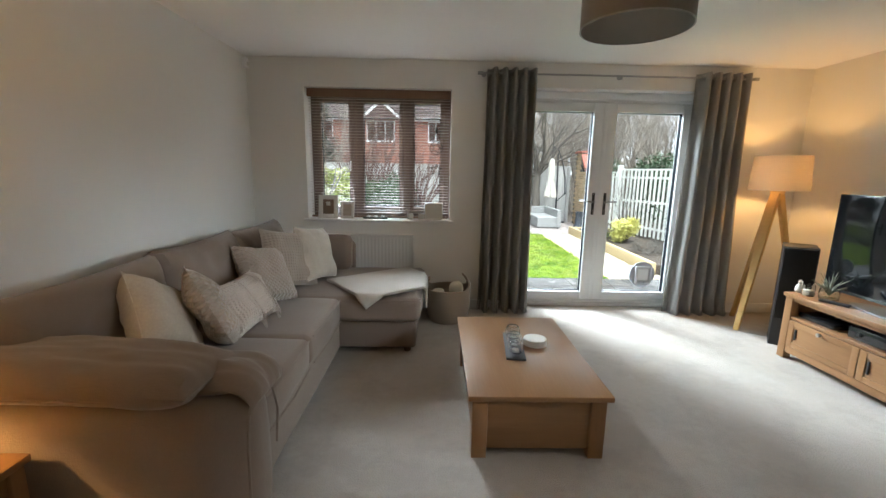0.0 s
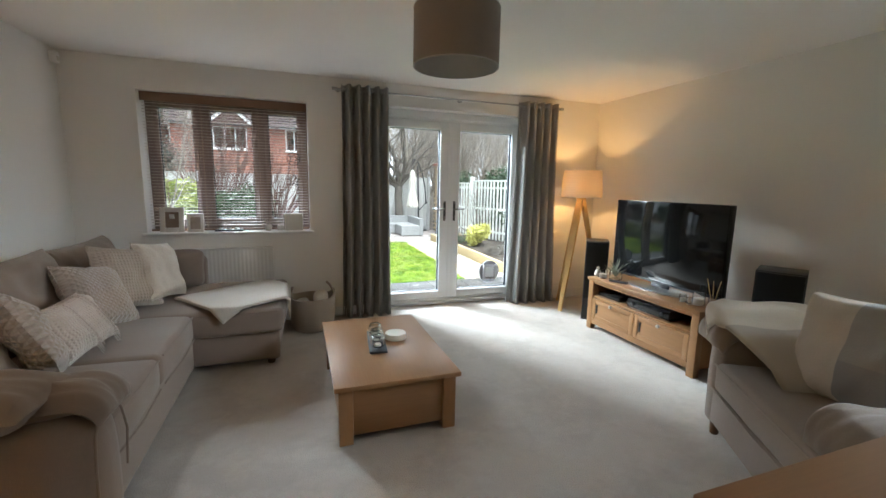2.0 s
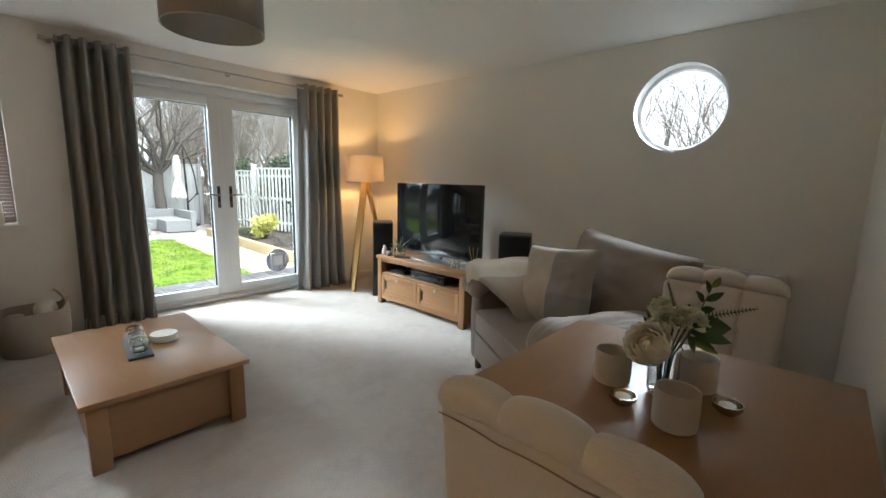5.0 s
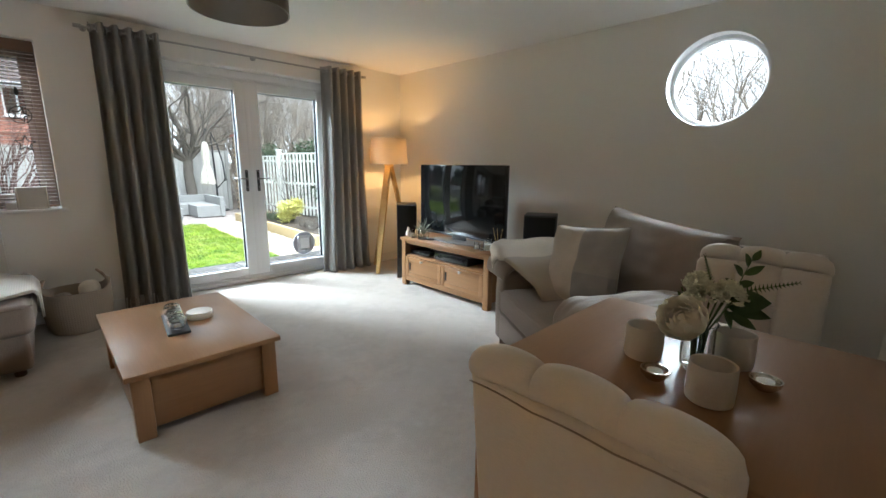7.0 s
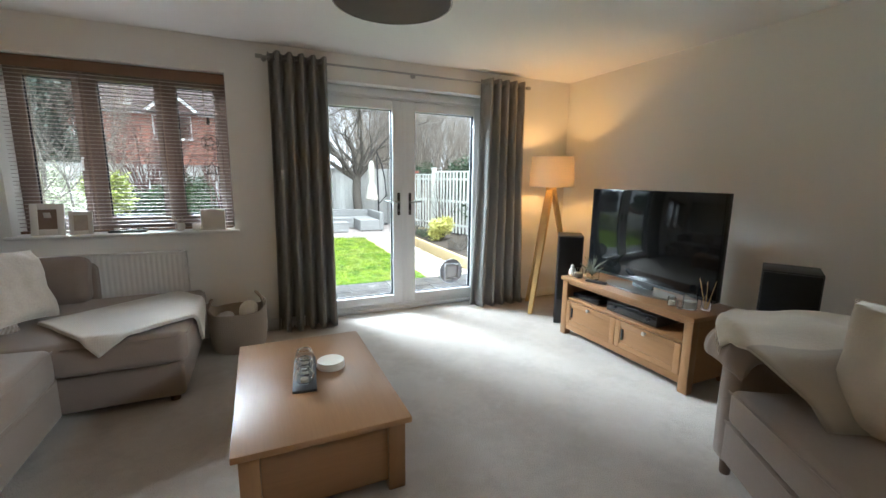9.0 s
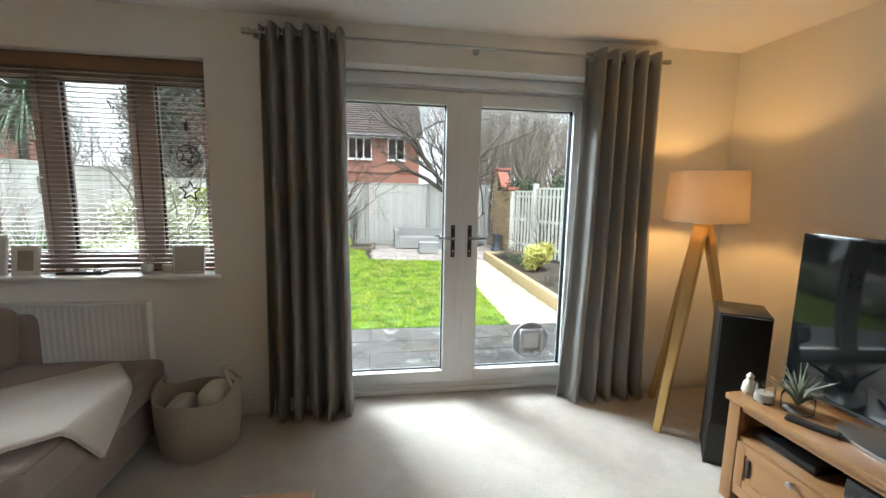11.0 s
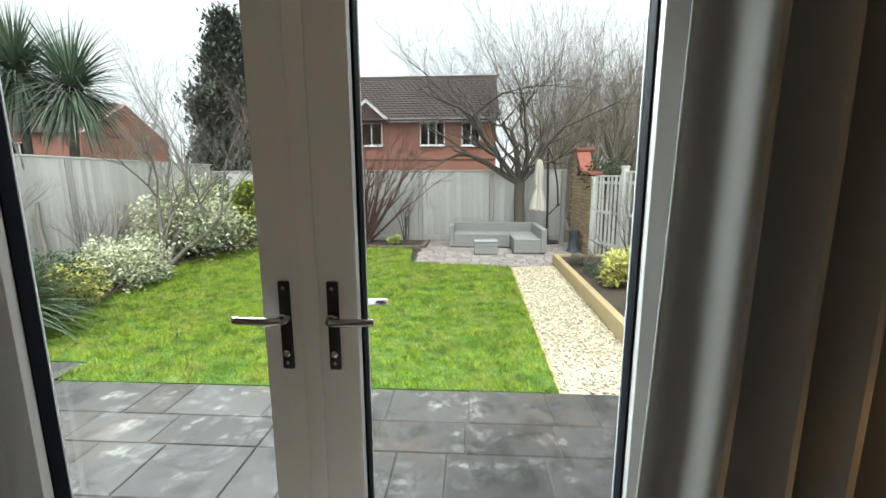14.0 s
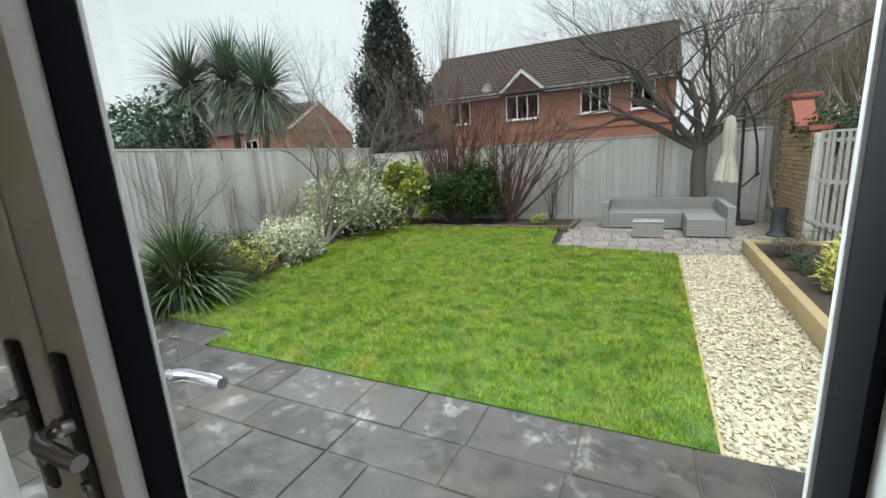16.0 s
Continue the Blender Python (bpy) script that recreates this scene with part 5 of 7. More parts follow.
POSY = Matrix.Translation((0, 0, 0.030)) @ Matrix.Rotation(radians(45), 4, "Z") @ Matrix.Scale(0.776, 4)
vase = thing("flower_vase", "cut-glass vase with a cream rose and green foliage", "vase of flowers", pose(-0.492, -4.345, DT))
bm = bmesh.new()
part("vase", lathe([(0.001, 0), (0.03, 0.0), (0.036, 0.01), (0.038, 0.05), (0.036, 0.115), (0.041, 0.125), (0.038, 0.125), (0.033, 0.112), (0.034, 0.05), (0.031, 0.014), (0.001, 0.010)], 14), CLEAR, vase, "faceted clear glass vase")
STEM = material("green_stem", (0.07, 0.12, 0.035), 0.6, 0.2, (9.0, 60.0), 0.1)
ROSE = material("cream_petal", (0.93, 0.89, 0.74), 0.7, 0.03, (12.0, 90.0), 0.1, second=(0.94, 0.90, 0.78), sheen=0.2)
see_through(ROSE, (0.94, 0.88, 0.72), 0.3)
BUD = material("pale_green_bloom", (0.58, 0.62, 0.40), 0.7, 0.12, (14.0, 90.0), 0.15, second=(0.80, 0.80, 0.64))
LEAFM = material("dark_leaf", (0.03, 0.07, 0.024), 0.55, 0.2, (12.0, 60.0), 0.15, second=(0.07, 0.13, 0.045), spec=0.3)


def petal(bm, m, w, h, cup, n=7):
    g = []
    for i in range(n + 1):
        row = []
        for j in range(n + 1):
            u, v = -1 + 2 * i / n, j / n
            wd = w * math.sin(math.pi * min(0.98, 0.18 + 0.62 * v)) * (1 - 0.12 * v)
            row.append(bm.verts.new(m @ Vector((u * wd, cup * (u * u * 0.6 * w) - 0.25 * h * math.sin(v * 2.2) - 0.12 * h * v ** 4 * -1, v * h * (1 - 0.1 * u * u)))))
        g.append(row)
    for i in range(n):
        for j in range(n):
            bm.faces.new((g[i][j], g[i + 1][j], g[i + 1][j + 1], g[i][j + 1]))


bm = bmesh.new()
rc = Matrix.Translation((-0.108, 0.014, 0.158)) @ Vector((-0.74, 0.12, 0.58)).to_track_quat("Z", "Y").to_matrix().to_4x4()


def cup_petal(bm, m, r, wide, t0, t1, flare, n=8):
    """A petal as a patch of a ball, its rim rolled outwards."""
    g = []
    for i in range(n + 1):
        row = []
        for j in range(n + 1):
            u, v = -1 + 2 * i / n, j / n
            th = t1 + (t0 - t1) * v * (1 - 0.16 * u * u)
            rr = r * (1 + flare * v ** 3 + 0.04 * math.sin(7 * u + 5 * v))
            ph = u * wide * (0.55 + 0.45 * math.sin(math.pi * min(1, 0.25 + 0.7 * v)))
            row.append(bm.verts.new(m @ Vector((rr * math.sin(th) * math.cos(ph), rr * math.sin(th) * math.sin(ph), rr * math.cos(th)))))
        g.append(row)
    for i in range(n):
        for j in range(n):
            bm.faces.new((g[i][j], g[i + 1][j], g[i + 1][j + 1], g[i][j + 1]))


for ringno, (count, r, wide, t0, flare) in enumerate(((3, 0.012, 1.3, 0.1, 0.0), (4, 0.019, 1.1, 0.45, 0.05), (5, 0.027, 0.95, 0.62, 0.10), (6, 0.035, 0.85, 0.78, 0.14), (7, 0.042, 0.78, 0.95, 0.18), (8, 0.047, 0.70, 1.15, 0.2))):
    for k in range(count):
        cup_petal(bm, rc @ Matrix.Rotation(6.28319 * k / count + ringno * 0.8, 4, "Z") @ Matrix.Rotation(random.uniform(-0.06, 0.1), 4, "Y"), r, wide, t0, 2.5, flare)
lathe([(0.001, 0.0), (0.008, 0.002), (0.011, 0.010), (0.008, 0.016), (0.001, 0.018)], 14, bm, rc @ Matrix.Translation((0, 0, -0.004)))
part("rose", bm, ROSE, vase, "large open cream rose")
bm = bmesh.new()
for k in range(210):
    a, q = random.uniform(0, 6.28), random.random() ** 0.5
    mid = ((-0.04, 0.03, 0.215), (-0.03, -0.05, 0.215), (0.04, 0.0, 0.22))[k % 3]
    c = Vector((mid[0] + 0.045 * q * math.cos(a), mid[1] + 0.045 * q * math.sin(a), mid[2] + 0.045 * (1 - q * q) + random.uniform(-0.01, 0.01)))
    for q in range(5):
        m = Matrix.Translation(c) @ Euler((random.uniform(-0.6, 0.6), random.uniform(-0.6, 0.6), 1.2566 * q)).to_matrix().to_4x4() @ Matrix.Rotation(radians(55), 4, "X")
        petal(bm, m, 0.008, 0.017, 0.4, 2)
part("filler_bloom", bm, BUD, vase, "small pale green hydrangea blooms", place=POSY)
bm = bmesh.new()
for k in range(12):
    a = random.uniform(0, 6.28)
    tube([(0.01 * math.cos(a), 0.01 * math.sin(a), 0.012), (0.018 * math.cos(a), 0.018 * math.sin(a), 0.11), (0.06 * math.cos(a), 0.06 * math.sin(a), 0.2)], 0.0022, 6, bm)
tube([(0, 0, 0.02), (-0.03, 0.004, 0.12), (-0.075, 0.01, 0.16)], 0.003, 6, bm)
part("stems", bm, STEM, vase)


def laid_leaf(base, tip, half, facing, sag=0.12, n=8):
    """A broad leaf from base to tip, folded along its midrib, its face turned towards facing."""
    bm = bmesh.new()
    a, b = Vector(base), Vector(tip)
    d = (b - a).normalized()
    side = d.cross(Vector(facing)).normalized()
    up = side.cross(d)
    g = []
    for j in range(n + 1):
        v = j / n
        wd = half * math.sin(math.pi * v ** 0.85) + 0.0006
        c = a.lerp(b, v) - up * sag * (b - a).length * v * v
        g.append([bm.verts.new(c + side * s * wd + up * abs(s) * 0.3 * wd) for s in (-1, -0.5, 0, 0.5, 1)])
    for p, q in zip(g, g[1:]):
        for i in range(4):
            bm.faces.new((p[i], p[i + 1], q[i + 1], q[i]))
    return bm


OUTWARD = (-0.9, -0.15, 0.4)
for base, tip, half in (((-0.01, -0.067, 0.20), (-0.03, -0.200, 0.200), 0.033), ((-0.01, -0.065, 0.18), (-0.03, -0.210, 0.150), 0.022), ((-0.02, -0.06, 0.165), (-0.04, -0.160, 0.115), 0.017), ((-0.03, -0.045, 0.18), (-0.05, -0.07, 0.12), 0.013), ((0.0, 0.06, 0.19), (0.0, 0.135, 0.16), 0.016), ((0.05, -0.03, 0.19), (0.14, -0.08, 0.17), 0.02)):
    part("broad_leaf", laid_leaf(base, tip, half, OUTWARD), LEAFM, vase, "glossy dark green leaf", place=POSY)
sprig = part("leaf_sprig", tube([(0, -0.05, 0.12), (-0.01, -0.085, 0.23), (-0.015, -0.12, 0.335)], [0.002, 0.002, 0.001], 6), STEM, vase, "upright sprig of small oval leaves", place=POSY)
for base, tip in (((-0.01, -0.088, 0.24), (-0.02, -0.045, 0.275)), ((-0.01, -0.09, 0.25), (-0.02, -0.135, 0.262)), ((-0.012, -0.10, 0.28), (-0.02, -0.065, 0.32)), ((-0.012, -0.103, 0.285), (-0.02, -0.16, 0.315)), ((-0.014, -0.113, 0.31), (-0.02, -0.095, 0.355)), ((-0.015, -0.12, 0.33), (-0.02, -0.14, 0.365))):
    part("sprig_leaf", laid_leaf(base, tip, 0.012, OUTWARD, 0.05, 6), LEAFM, sprig)
for start, end in (((-0.01, -0.03, 0.2), (-0.02, 0.03, 0.345)), ((0.0, -0.08, 0.22), (-0.02, -0.27, 0.262))):
    bm = bmesh.new()
    s, e = Vector(start), Vector(end)
    tube([s, e], 0.0015, 5, bm)
    d = (e - s).normalized()
    sd = d.cross(Vector(OUTWARD)).normalized()
    for k in range(18):
        p = s.lerp(e, k / 17)
        for sg in (-1, 1):
            tip = p + sd * sg * 0.020 * (1.1 - k / 22) + d * 0.008
            q = p + d * 0.007
            bm.faces.new([bm.verts.new(v) for v in (p, tip, q + sd * sg * 0.002)])
    part("fern_frond", bm, LEAFM, vase, "feathery dark fern frond", place=POSY)

# ---- basket ----
WEAVE = knit("basket_felt", (0.36, 0.30, 0.24), 70.0, 0.12, "plain")
bk = thing("storage_basket", "soft beige round basket filled with folded blankets", "basket", pose(-1.525, -0.505, 0) @ Matrix.Diagonal((1.04, 1.04, 1.15, 1)))
bm = bmesh.new()
n, prof = 48, [(0.165, 0.0), (0.185, 0.03), (0.20, 0.15), (0.20, 0.27), (0.192, 0.272), (0.19, 0.15), (0.17, 0.03), (0.001, 0.015)]
rings = []
for q, (r, z) in enumerate(prof):
    ringv = []
    for k in range(n):
        a = 6.28319 * k / n
        lift = 0.055 * max(0, math.cos(2 * a)) ** 2 if q in (3, 4) else 0
        rr = r * (1 + 0.02 * math.sin(3 * a + q))
        ringv.append(bm.verts.new((rr * math.cos(a), 0.9 * rr * math.sin(a), z + lift)))
    rings.append(ringv)
for a, b in zip(rings, rings[1:]):
    for k in range(n):
        bm.faces.new((a[k], a[(k + 1) % n], b[(k + 1) % n], b[k]))
bm.faces.new(list(reversed(rings[0])))
part("body", bm, WEAVE, bk)
part("handle", tube([(0.19, -0.05, 0.29), (0.16, -0.05, 0.36), (0.13, -0.01, 0.385), (0.14, 0.04, 0.37), (0.19, 0.06, 0.30)], 0.009, 8), WEAVE, bk)
part("handle", tube([(-0.19, -0.05, 0.29), (-0.17, -0.04, 0.34), (-0.16, 0.0, 0.35), (-0.17, 0.04, 0.34), (-0.19, 0.06, 0.30)], 0.009, 8), WEAVE, bk)
bl = thing("rolled_blanket", "rolled cream fleece blanket inside the basket", "blanket", pose(-1.49, -0.49, 0.05))
part("roll", rbox((-0.02, -0.1, 0), (0.11, 0.1, 0.30), 0.06, lumps=0.02, seed=4.0), CREAMTHROW, bl)
bl2 = thing("folded_blanket", "folded beige blanket inside the round basket", "blanket", pose(-1.60, -0.51, 0.05))
part("fold", rbox((-0.08, -0.11, 0), (0.05, 0.11, 0.235), 0.05, lumps=0.02, seed=8.0), THROW, bl2)

# ---- side table and lamp beside the sofa ----
st = thing("side_table", "small light oak side table beside the sofa", "side table", pose(-3.10, -3.32, 0))
part("top", box((-0.25, -0.235, 0.475), (0.235, 0.235, 0.5), 0.004), OAK, st)
for sx in (-1, 1):
    for sy in (-1, 1):
        part("leg", box((sx * 0.2 - 0.022, sy * 0.2 - 0.022, 0), (sx * 0.2 + 0.022, sy * 0.2 + 0.022, 0.4745), 0.003), OAKZ, st)
    part("apron", box((sx * 0.2 - 0.009, -0.1775, 0.40), (sx * 0.2 + 0.009, 0.1775, 0.4743), 0.002), OAKY, st)
for sy in (-1, 1):
    part("apron", box((-0.1775, sy * 0.2 - 0.009, 0.40), (0.1775, sy * 0.2 + 0.009, 0.4743), 0.002), OAK, st)
tl = thing("table_lamp", "lit table lamp with a cream shade", "table lamp", pose(-3.14, -3.36, 0.5005))
part("base", lathe([(0.07, 0), (0.075, 0.01), (0.03, 0.03), (0.045, 0.1), (0.04, 0.18), (0.012, 0.22), (0.012, 0.26), (0.001, 0.26)], 28), CERAMIC, tl)
part("shade", lathe([(0.13, 0.24), (0.09, 0.42), (0.0885, 0.42), (0.1285, 0.24)], 48, None, None, True), LINEN, tl)

# ---- garden: materials ----
ZG = -0.26
GROUND = material("earth", (0.055, 0.042, 0.03), 0.95, 0.3, (0.8, 14.0), 0.8, distance=0.02)
MORTAR = material("slab_joint", (0.075, 0.074, 0.066), 0.95, 0.2, (3.0, 60.0), 0.4)
SOIL = material("lawn_soil", (0.075, 0.15, 0.02), 0.95, 0.25, (0.9, 30.0), 0.8, distance=0.02)
GRASS = material("grass_blade", (0.22, 0.43, 0.025), 0.7, 0.34, (1.6, 7.0), 0.0, second=(0.37, 0.49, 0.05), island=0.5, spec=0.3, fine=1.4)
SLAB = material("slate_slab", (0.030, 0.030, 0.032), 0.55, 0.3, (3.2, 24.0), 0.7, second=(0.095, 0.09, 0.088), random_tone=0.22, distance=0.008, spec=0.12)
def worn(mat, tone, scale, low, high, strength):
    """Pale scuffs and lichen specks over a stone."""
    n, l = mat.node_tree.nodes, mat.node_tree.links
    geo, tex, ramp, mix = n.new("ShaderNodeNewGeometry"), n.new("ShaderNodeTexNoise"), n.new("ShaderNodeMapRange"), n.new("ShaderNodeMix")
    tex.inputs["Scale"].default_value, tex.inputs["Detail"].default_value, tex.inputs["Roughness"].default_value = scale, 6.0, 0.68
    l.new(geo.outputs["Position"], tex.inputs["Vector"])
    ramp.inputs["From Min"].default_value, ramp.inputs["From Max"].default_value, ramp.inputs["To Max"].default_value = low, high, strength
    l.new(tex.outputs["Fac"], ramp.inputs["Value"])
    mix.data_type = "RGBA"
    slot = n["Principled BSDF"].inputs["Base Color"]
    l.new(slot.links[0].from_socket, mix.inputs["A"])
    mix.inputs["B"].default_value = (*tone, 1)
    l.new(ramp.outputs[0], mix.inputs["Factor"])
    l.new(mix.outputs["Result"], slot)


worn(CARPET, (0.40, 0.365, 0.325), 2.6, 0.46, 0.60, 0.55)
worn(CARPET, (0.57, 0.535, 0.50), 6.5, 0.52, 0.66, 0.5)
worn(SLAB, (0.20, 0.195, 0.19), 6.0, 0.55, 0.66, 0.6)
worn(SLAB, (0.42, 0.41, 0.39), 3.4, 0.57, 0.70, 0.7)
worn(SLAB, (0.36, 0.35, 0.33), 21.0, 0.66, 0.72, 0.7)
worn(SLAB, (0.11, 0.08, 0.055), 1.3, 0.5, 0.68, 0.6)
worn(SLAB, (0.018, 0.019, 0.016), 2.3, 0.5, 0.62, 0.6)
worn(GRASS, (0.46, 0.43, 0.12), 2.3, 0.48, 0.62, 0.55)
worn(GRASS, (0.48, 0.50, 0.18), 5.5, 0.52, 0.62, 0.7)
worn(GRASS, (0.05, 0.16, 0.014), 3.6, 0.50, 0.61, 0.62)
worn(GRASS, (0.04, 0.10, 0.012), 11.0, 0.51, 0.61, 0.65)
PAVER = material("weathered_paver", (0.24, 0.20, 0.185), 0.75, 0.2, (4.0, 40.0), 0.5, second=(0.36, 0.32, 0.30), random_tone=0.2)
GRAVEL = material("cream_gravel", (0.53, 0.475, 0.355), 0.8, 0.12, (20.0, 90.0), 0.3, island=0.28)
GRAVELONE = material("cream_stone", (0.53, 0.475, 0.355), 0.8, 0.12, (20.0, 90.0), 0.3, random_tone=0.28)
FENCE = material("painted_grey_board", (0.50, 0.495, 0.48), 0.88, 0.09, (1.3, 24.0), 0.35, second=(0.60, 0.595, 0.575), stretch=(1, 1, 0.25), random_tone=0.07)
FEATHER = material("painted_feather_board", (0.50, 0.495, 0.48), 0.88, 0.09, (1.3, 24.0), 0.35, second=(0.60, 0.595, 0.575), stretch=(1, 1, 0.25), random_tone=0.16)
CONCRETE = material("concrete_post", (0.40, 0.39, 0.37), 0.9, 0.1, (3.0, 50.0), 0.35)
TIMBER = wood("sleeper_pine", (0.46, 0.36, 0.20), (0.33, 0.24, 0.12), 1, 0.8)
PICKET = material("peeling_white_paint", (0.66, 0.66, 0.62), 0.7, 0.12, (6.0, 40.0), 0.3, random_tone=0.08)
BUFF = material("buff_brick", (0.36, 0.25, 0.14), 0.9, 0.18, (8.0, 60.0), 0.5, second=(0.45, 0.33, 0.20), random_tone=0.2)
REDTILE = material("red_coping", (0.33, 0.115, 0.085), 0.8, 0.15, (6.0, 50.0), 0.3)
RATTAN = material("grey_rattan", (0.27, 0.27, 0.265), 0.7, 0.1, (6.0, 60.0), 0.2)
CANVAS = fabric("umbrella_canvas", (0.60, 0.565, 0.50), 0.1, 300.0)
IRON = material("dark_iron", (0.025, 0.025, 0.028), 0.5, 0.2, (6.0, 60.0), 0.1)
BARK = material("grey_bark", (0.085, 0.072, 0.064), 0.95, 0.25, (5.0, 40.0), 0.6, second=(0.135, 0.118, 0.10))
TWIG = material("purple_twig", (0.13, 0.075, 0.065), 0.9, 0.25, (5.0, 40.0), 0.3)
PALEBARK = material("pale_bark", (0.19, 0.17, 0.15), 0.95, 0.25, (5.0, 40.0), 0.5, second=(0.28, 0.255, 0.225))
FARTWIG = material("far_twig", (0.26, 0.225, 0.185), 0.95, 0.2, (2.0, 20.0), 0.2)


def leafy(name, a, b, k=0.3, rough=0.55):
    return material(name, a, rough, 0.2, (2.0, 20.0), 0.0, second=b, island=k, spec=0.35)


DARKGREEN = leafy("laurel_leaf", (0.028, 0.062, 0.02), (0.055, 0.10, 0.03))
SPOTTED = leafy("spotted_leaf", (0.17, 0.28, 0.04), (0.46, 0.50, 0.12))
VARIEG = leafy("variegated_leaf", (0.22, 0.31, 0.13), (0.72, 0.73, 0.54), 0.32)
GOLD = leafy("golden_leaf", (0.34, 0.38, 0.06), (0.66, 0.62, 0.20))
FLAX = leafy("strap_leaf", (0.03, 0.065, 0.022), (0.075, 0.12, 0.045), 0.35, 0.45)
CONIFER = leafy("conifer_spray", (0.048, 0.066, 0.056), (0.09, 0.112, 0.092))
BLUEGREEN = leafy("blue_green_leaf", (0.055, 0.10, 0.065), (0.11, 0.17, 0.11))
PALMLEAF = leafy("cordyline_leaf", (0.085, 0.125, 0.085), (0.17, 0.225, 0.155), 0.35)
HEATHER = leafy("heather", (0.06, 0.05, 0.045), (0.11, 0.10, 0.08))
IVY = leafy("ivy_leaf", (0.035, 0.065, 0.03), (0.06, 0.10, 0.045))

# ---- garden: ground, patio, lawn, gravel ----
tagged(part("ground", box((-600, -600, ZG - 0.6), (600, 900, ZG - 0.045)), GROUND, smooth=False), "dark bare garden soil reaching far away", "ground", kind="structure")


def inside(poly, x, y):
    hit = np.zeros(len(x), bool)
    for (x0, y0), (x1, y1) in zip(poly, poly[1:] + poly[:1]):
        cross = ((y0 > y) != (y1 > y)) & (x < (x1 - x0) * (y - y0) / (y1 - y0 + 1e-12) + x0)
        hit ^= cross
    return hit


LAWN = [(-3.08, 2.09), (1.10, 2.09), (1.20, 6.77), (-0.77, 7.14), (-0.95, 8.85), (-4.9, 8.72), (-5.30, 7.9), (-5.32, 6.84), (-5.0, 5.4), (-4.62, 4.06), (-4.3, 2.95), (-4.33, 2.47), (-3.12, 2.43)]
bm = bmesh.new()
top = bm.faces.new([bm.verts.new((x, y, ZG + 0.012)) for x, y in LAWN])
ext = bmesh.ops.extrude_face_region(bm, geom=[top])
for v in ext["geom"]:
    if isinstance(v, bmesh.types.BMVert):
        v.co.z = ZG + 0.012
for v in top.verts:
    v.co.z = ZG - 0.05
bmesh.ops.recalc_face_normals(bm, faces=bm.faces)
tagged(part("lawn", bm, SOIL, smooth=False), "mossy green lawn turf with uneven edges", "lawn", kind="structure")
rng = np.random.default_rng(5)


def blades(name, poly, count, hmin, hmax, width, material_, label):
    xs, ys = [p[0] for p in poly], [p[1] for p in poly]
    x = rng.uniform(min(xs), max(xs), count * 2)
    y = rng.uniform(min(ys), max(ys), count * 2)
    near = rng.random(len(x)) < np.clip(3.4 / np.maximum(y, 1.0), 0.3, 1.0)
    k = inside(poly, x, y) & near
    x, y = x[k][:count], y[k][:count]
    n = len(x)
    a, lean_a = rng.uniform(0, 2 * np.pi, n), rng.uniform(0, 2 * np.pi, n)
    patch = 0.85 + 0.45 * np.sin(x * 9.1 + 2.3 * np.sin(y * 7.7)) * np.sin(y * 8.6 + 3 * np.sin(x * 5.3)) + 0.25 * np.sin(23 * x + 4 * np.sin(17 * y)) * np.sin(21 * y)
    h = rng.uniform(hmin, hmax, n) * np.clip(patch, 0.35, 1.6)
    w = width * rng.uniform(0.7, 1.4, n) * (0.75 + 0.12 * y)
    ln = rng.uniform(0.2, 1.1, n) * h
    z = np.full(n, ZG + 0.008)
    p0 = np.stack([x - w * np.cos(a), y - w * np.sin(a), z], 1)
    p1 = np.stack([x + w * np.cos(a), y + w * np.sin(a), z], 1)
    p2 = np.stack([x + ln * np.cos(lean_a), y + ln * np.sin(lean_a), z + h], 1)
    co = np.stack([p0, p1, p2], 1).reshape(-1, 3)
    me = bpy.data.meshes.new(name)
    me.vertices.add(3 * n)
    me.vertices.foreach_set("co", co.ravel().astype(np.float32))
    me.loops.add(3 * n)
    me.loops.foreach_set("vertex_index", np.arange(3 * n, dtype=np.int32))
    me.polygons.add(n)
    me.polygons.foreach_set("loop_start", np.arange(0, 3 * n, 3, dtype=np.int32))
    me.update()
    me.validate()
    me.materials.append(material_)
    return tagged(new(name, me), label, "grass", kind="stuff")


blades("grass", LAWN, 260000, 0.015, 0.062, 0.0030, GRASS, "short green and yellow-green mossy grass")

patio = tagged(part("patio", box((-7.6, 0.121, ZG - 0.044), (3.0, 2.075, ZG + 0.006), 0, box((-6.6, 2.0751, ZG - 0.044), (-3.13, 2.42, ZG + 0.006))), MORTAR, smooth=False), "dark riven slate patio with pale worn marks", "patio", kind="structure")
slab_mesh = {}


def slab_data(w, h):
    key = (w, h)
    if key not in slab_mesh:
        bm = box((-w / 2, -h / 2, -0.012), (w / 2, h / 2, 0.016), 0.006, None, None, 1)
        me = bpy.data.meshes.new("slab")
        bm.to_mesh(me)
        bm.free()
        me.materials.append(SLAB)
        slab_mesh[key] = me
    return slab_mesh[key]


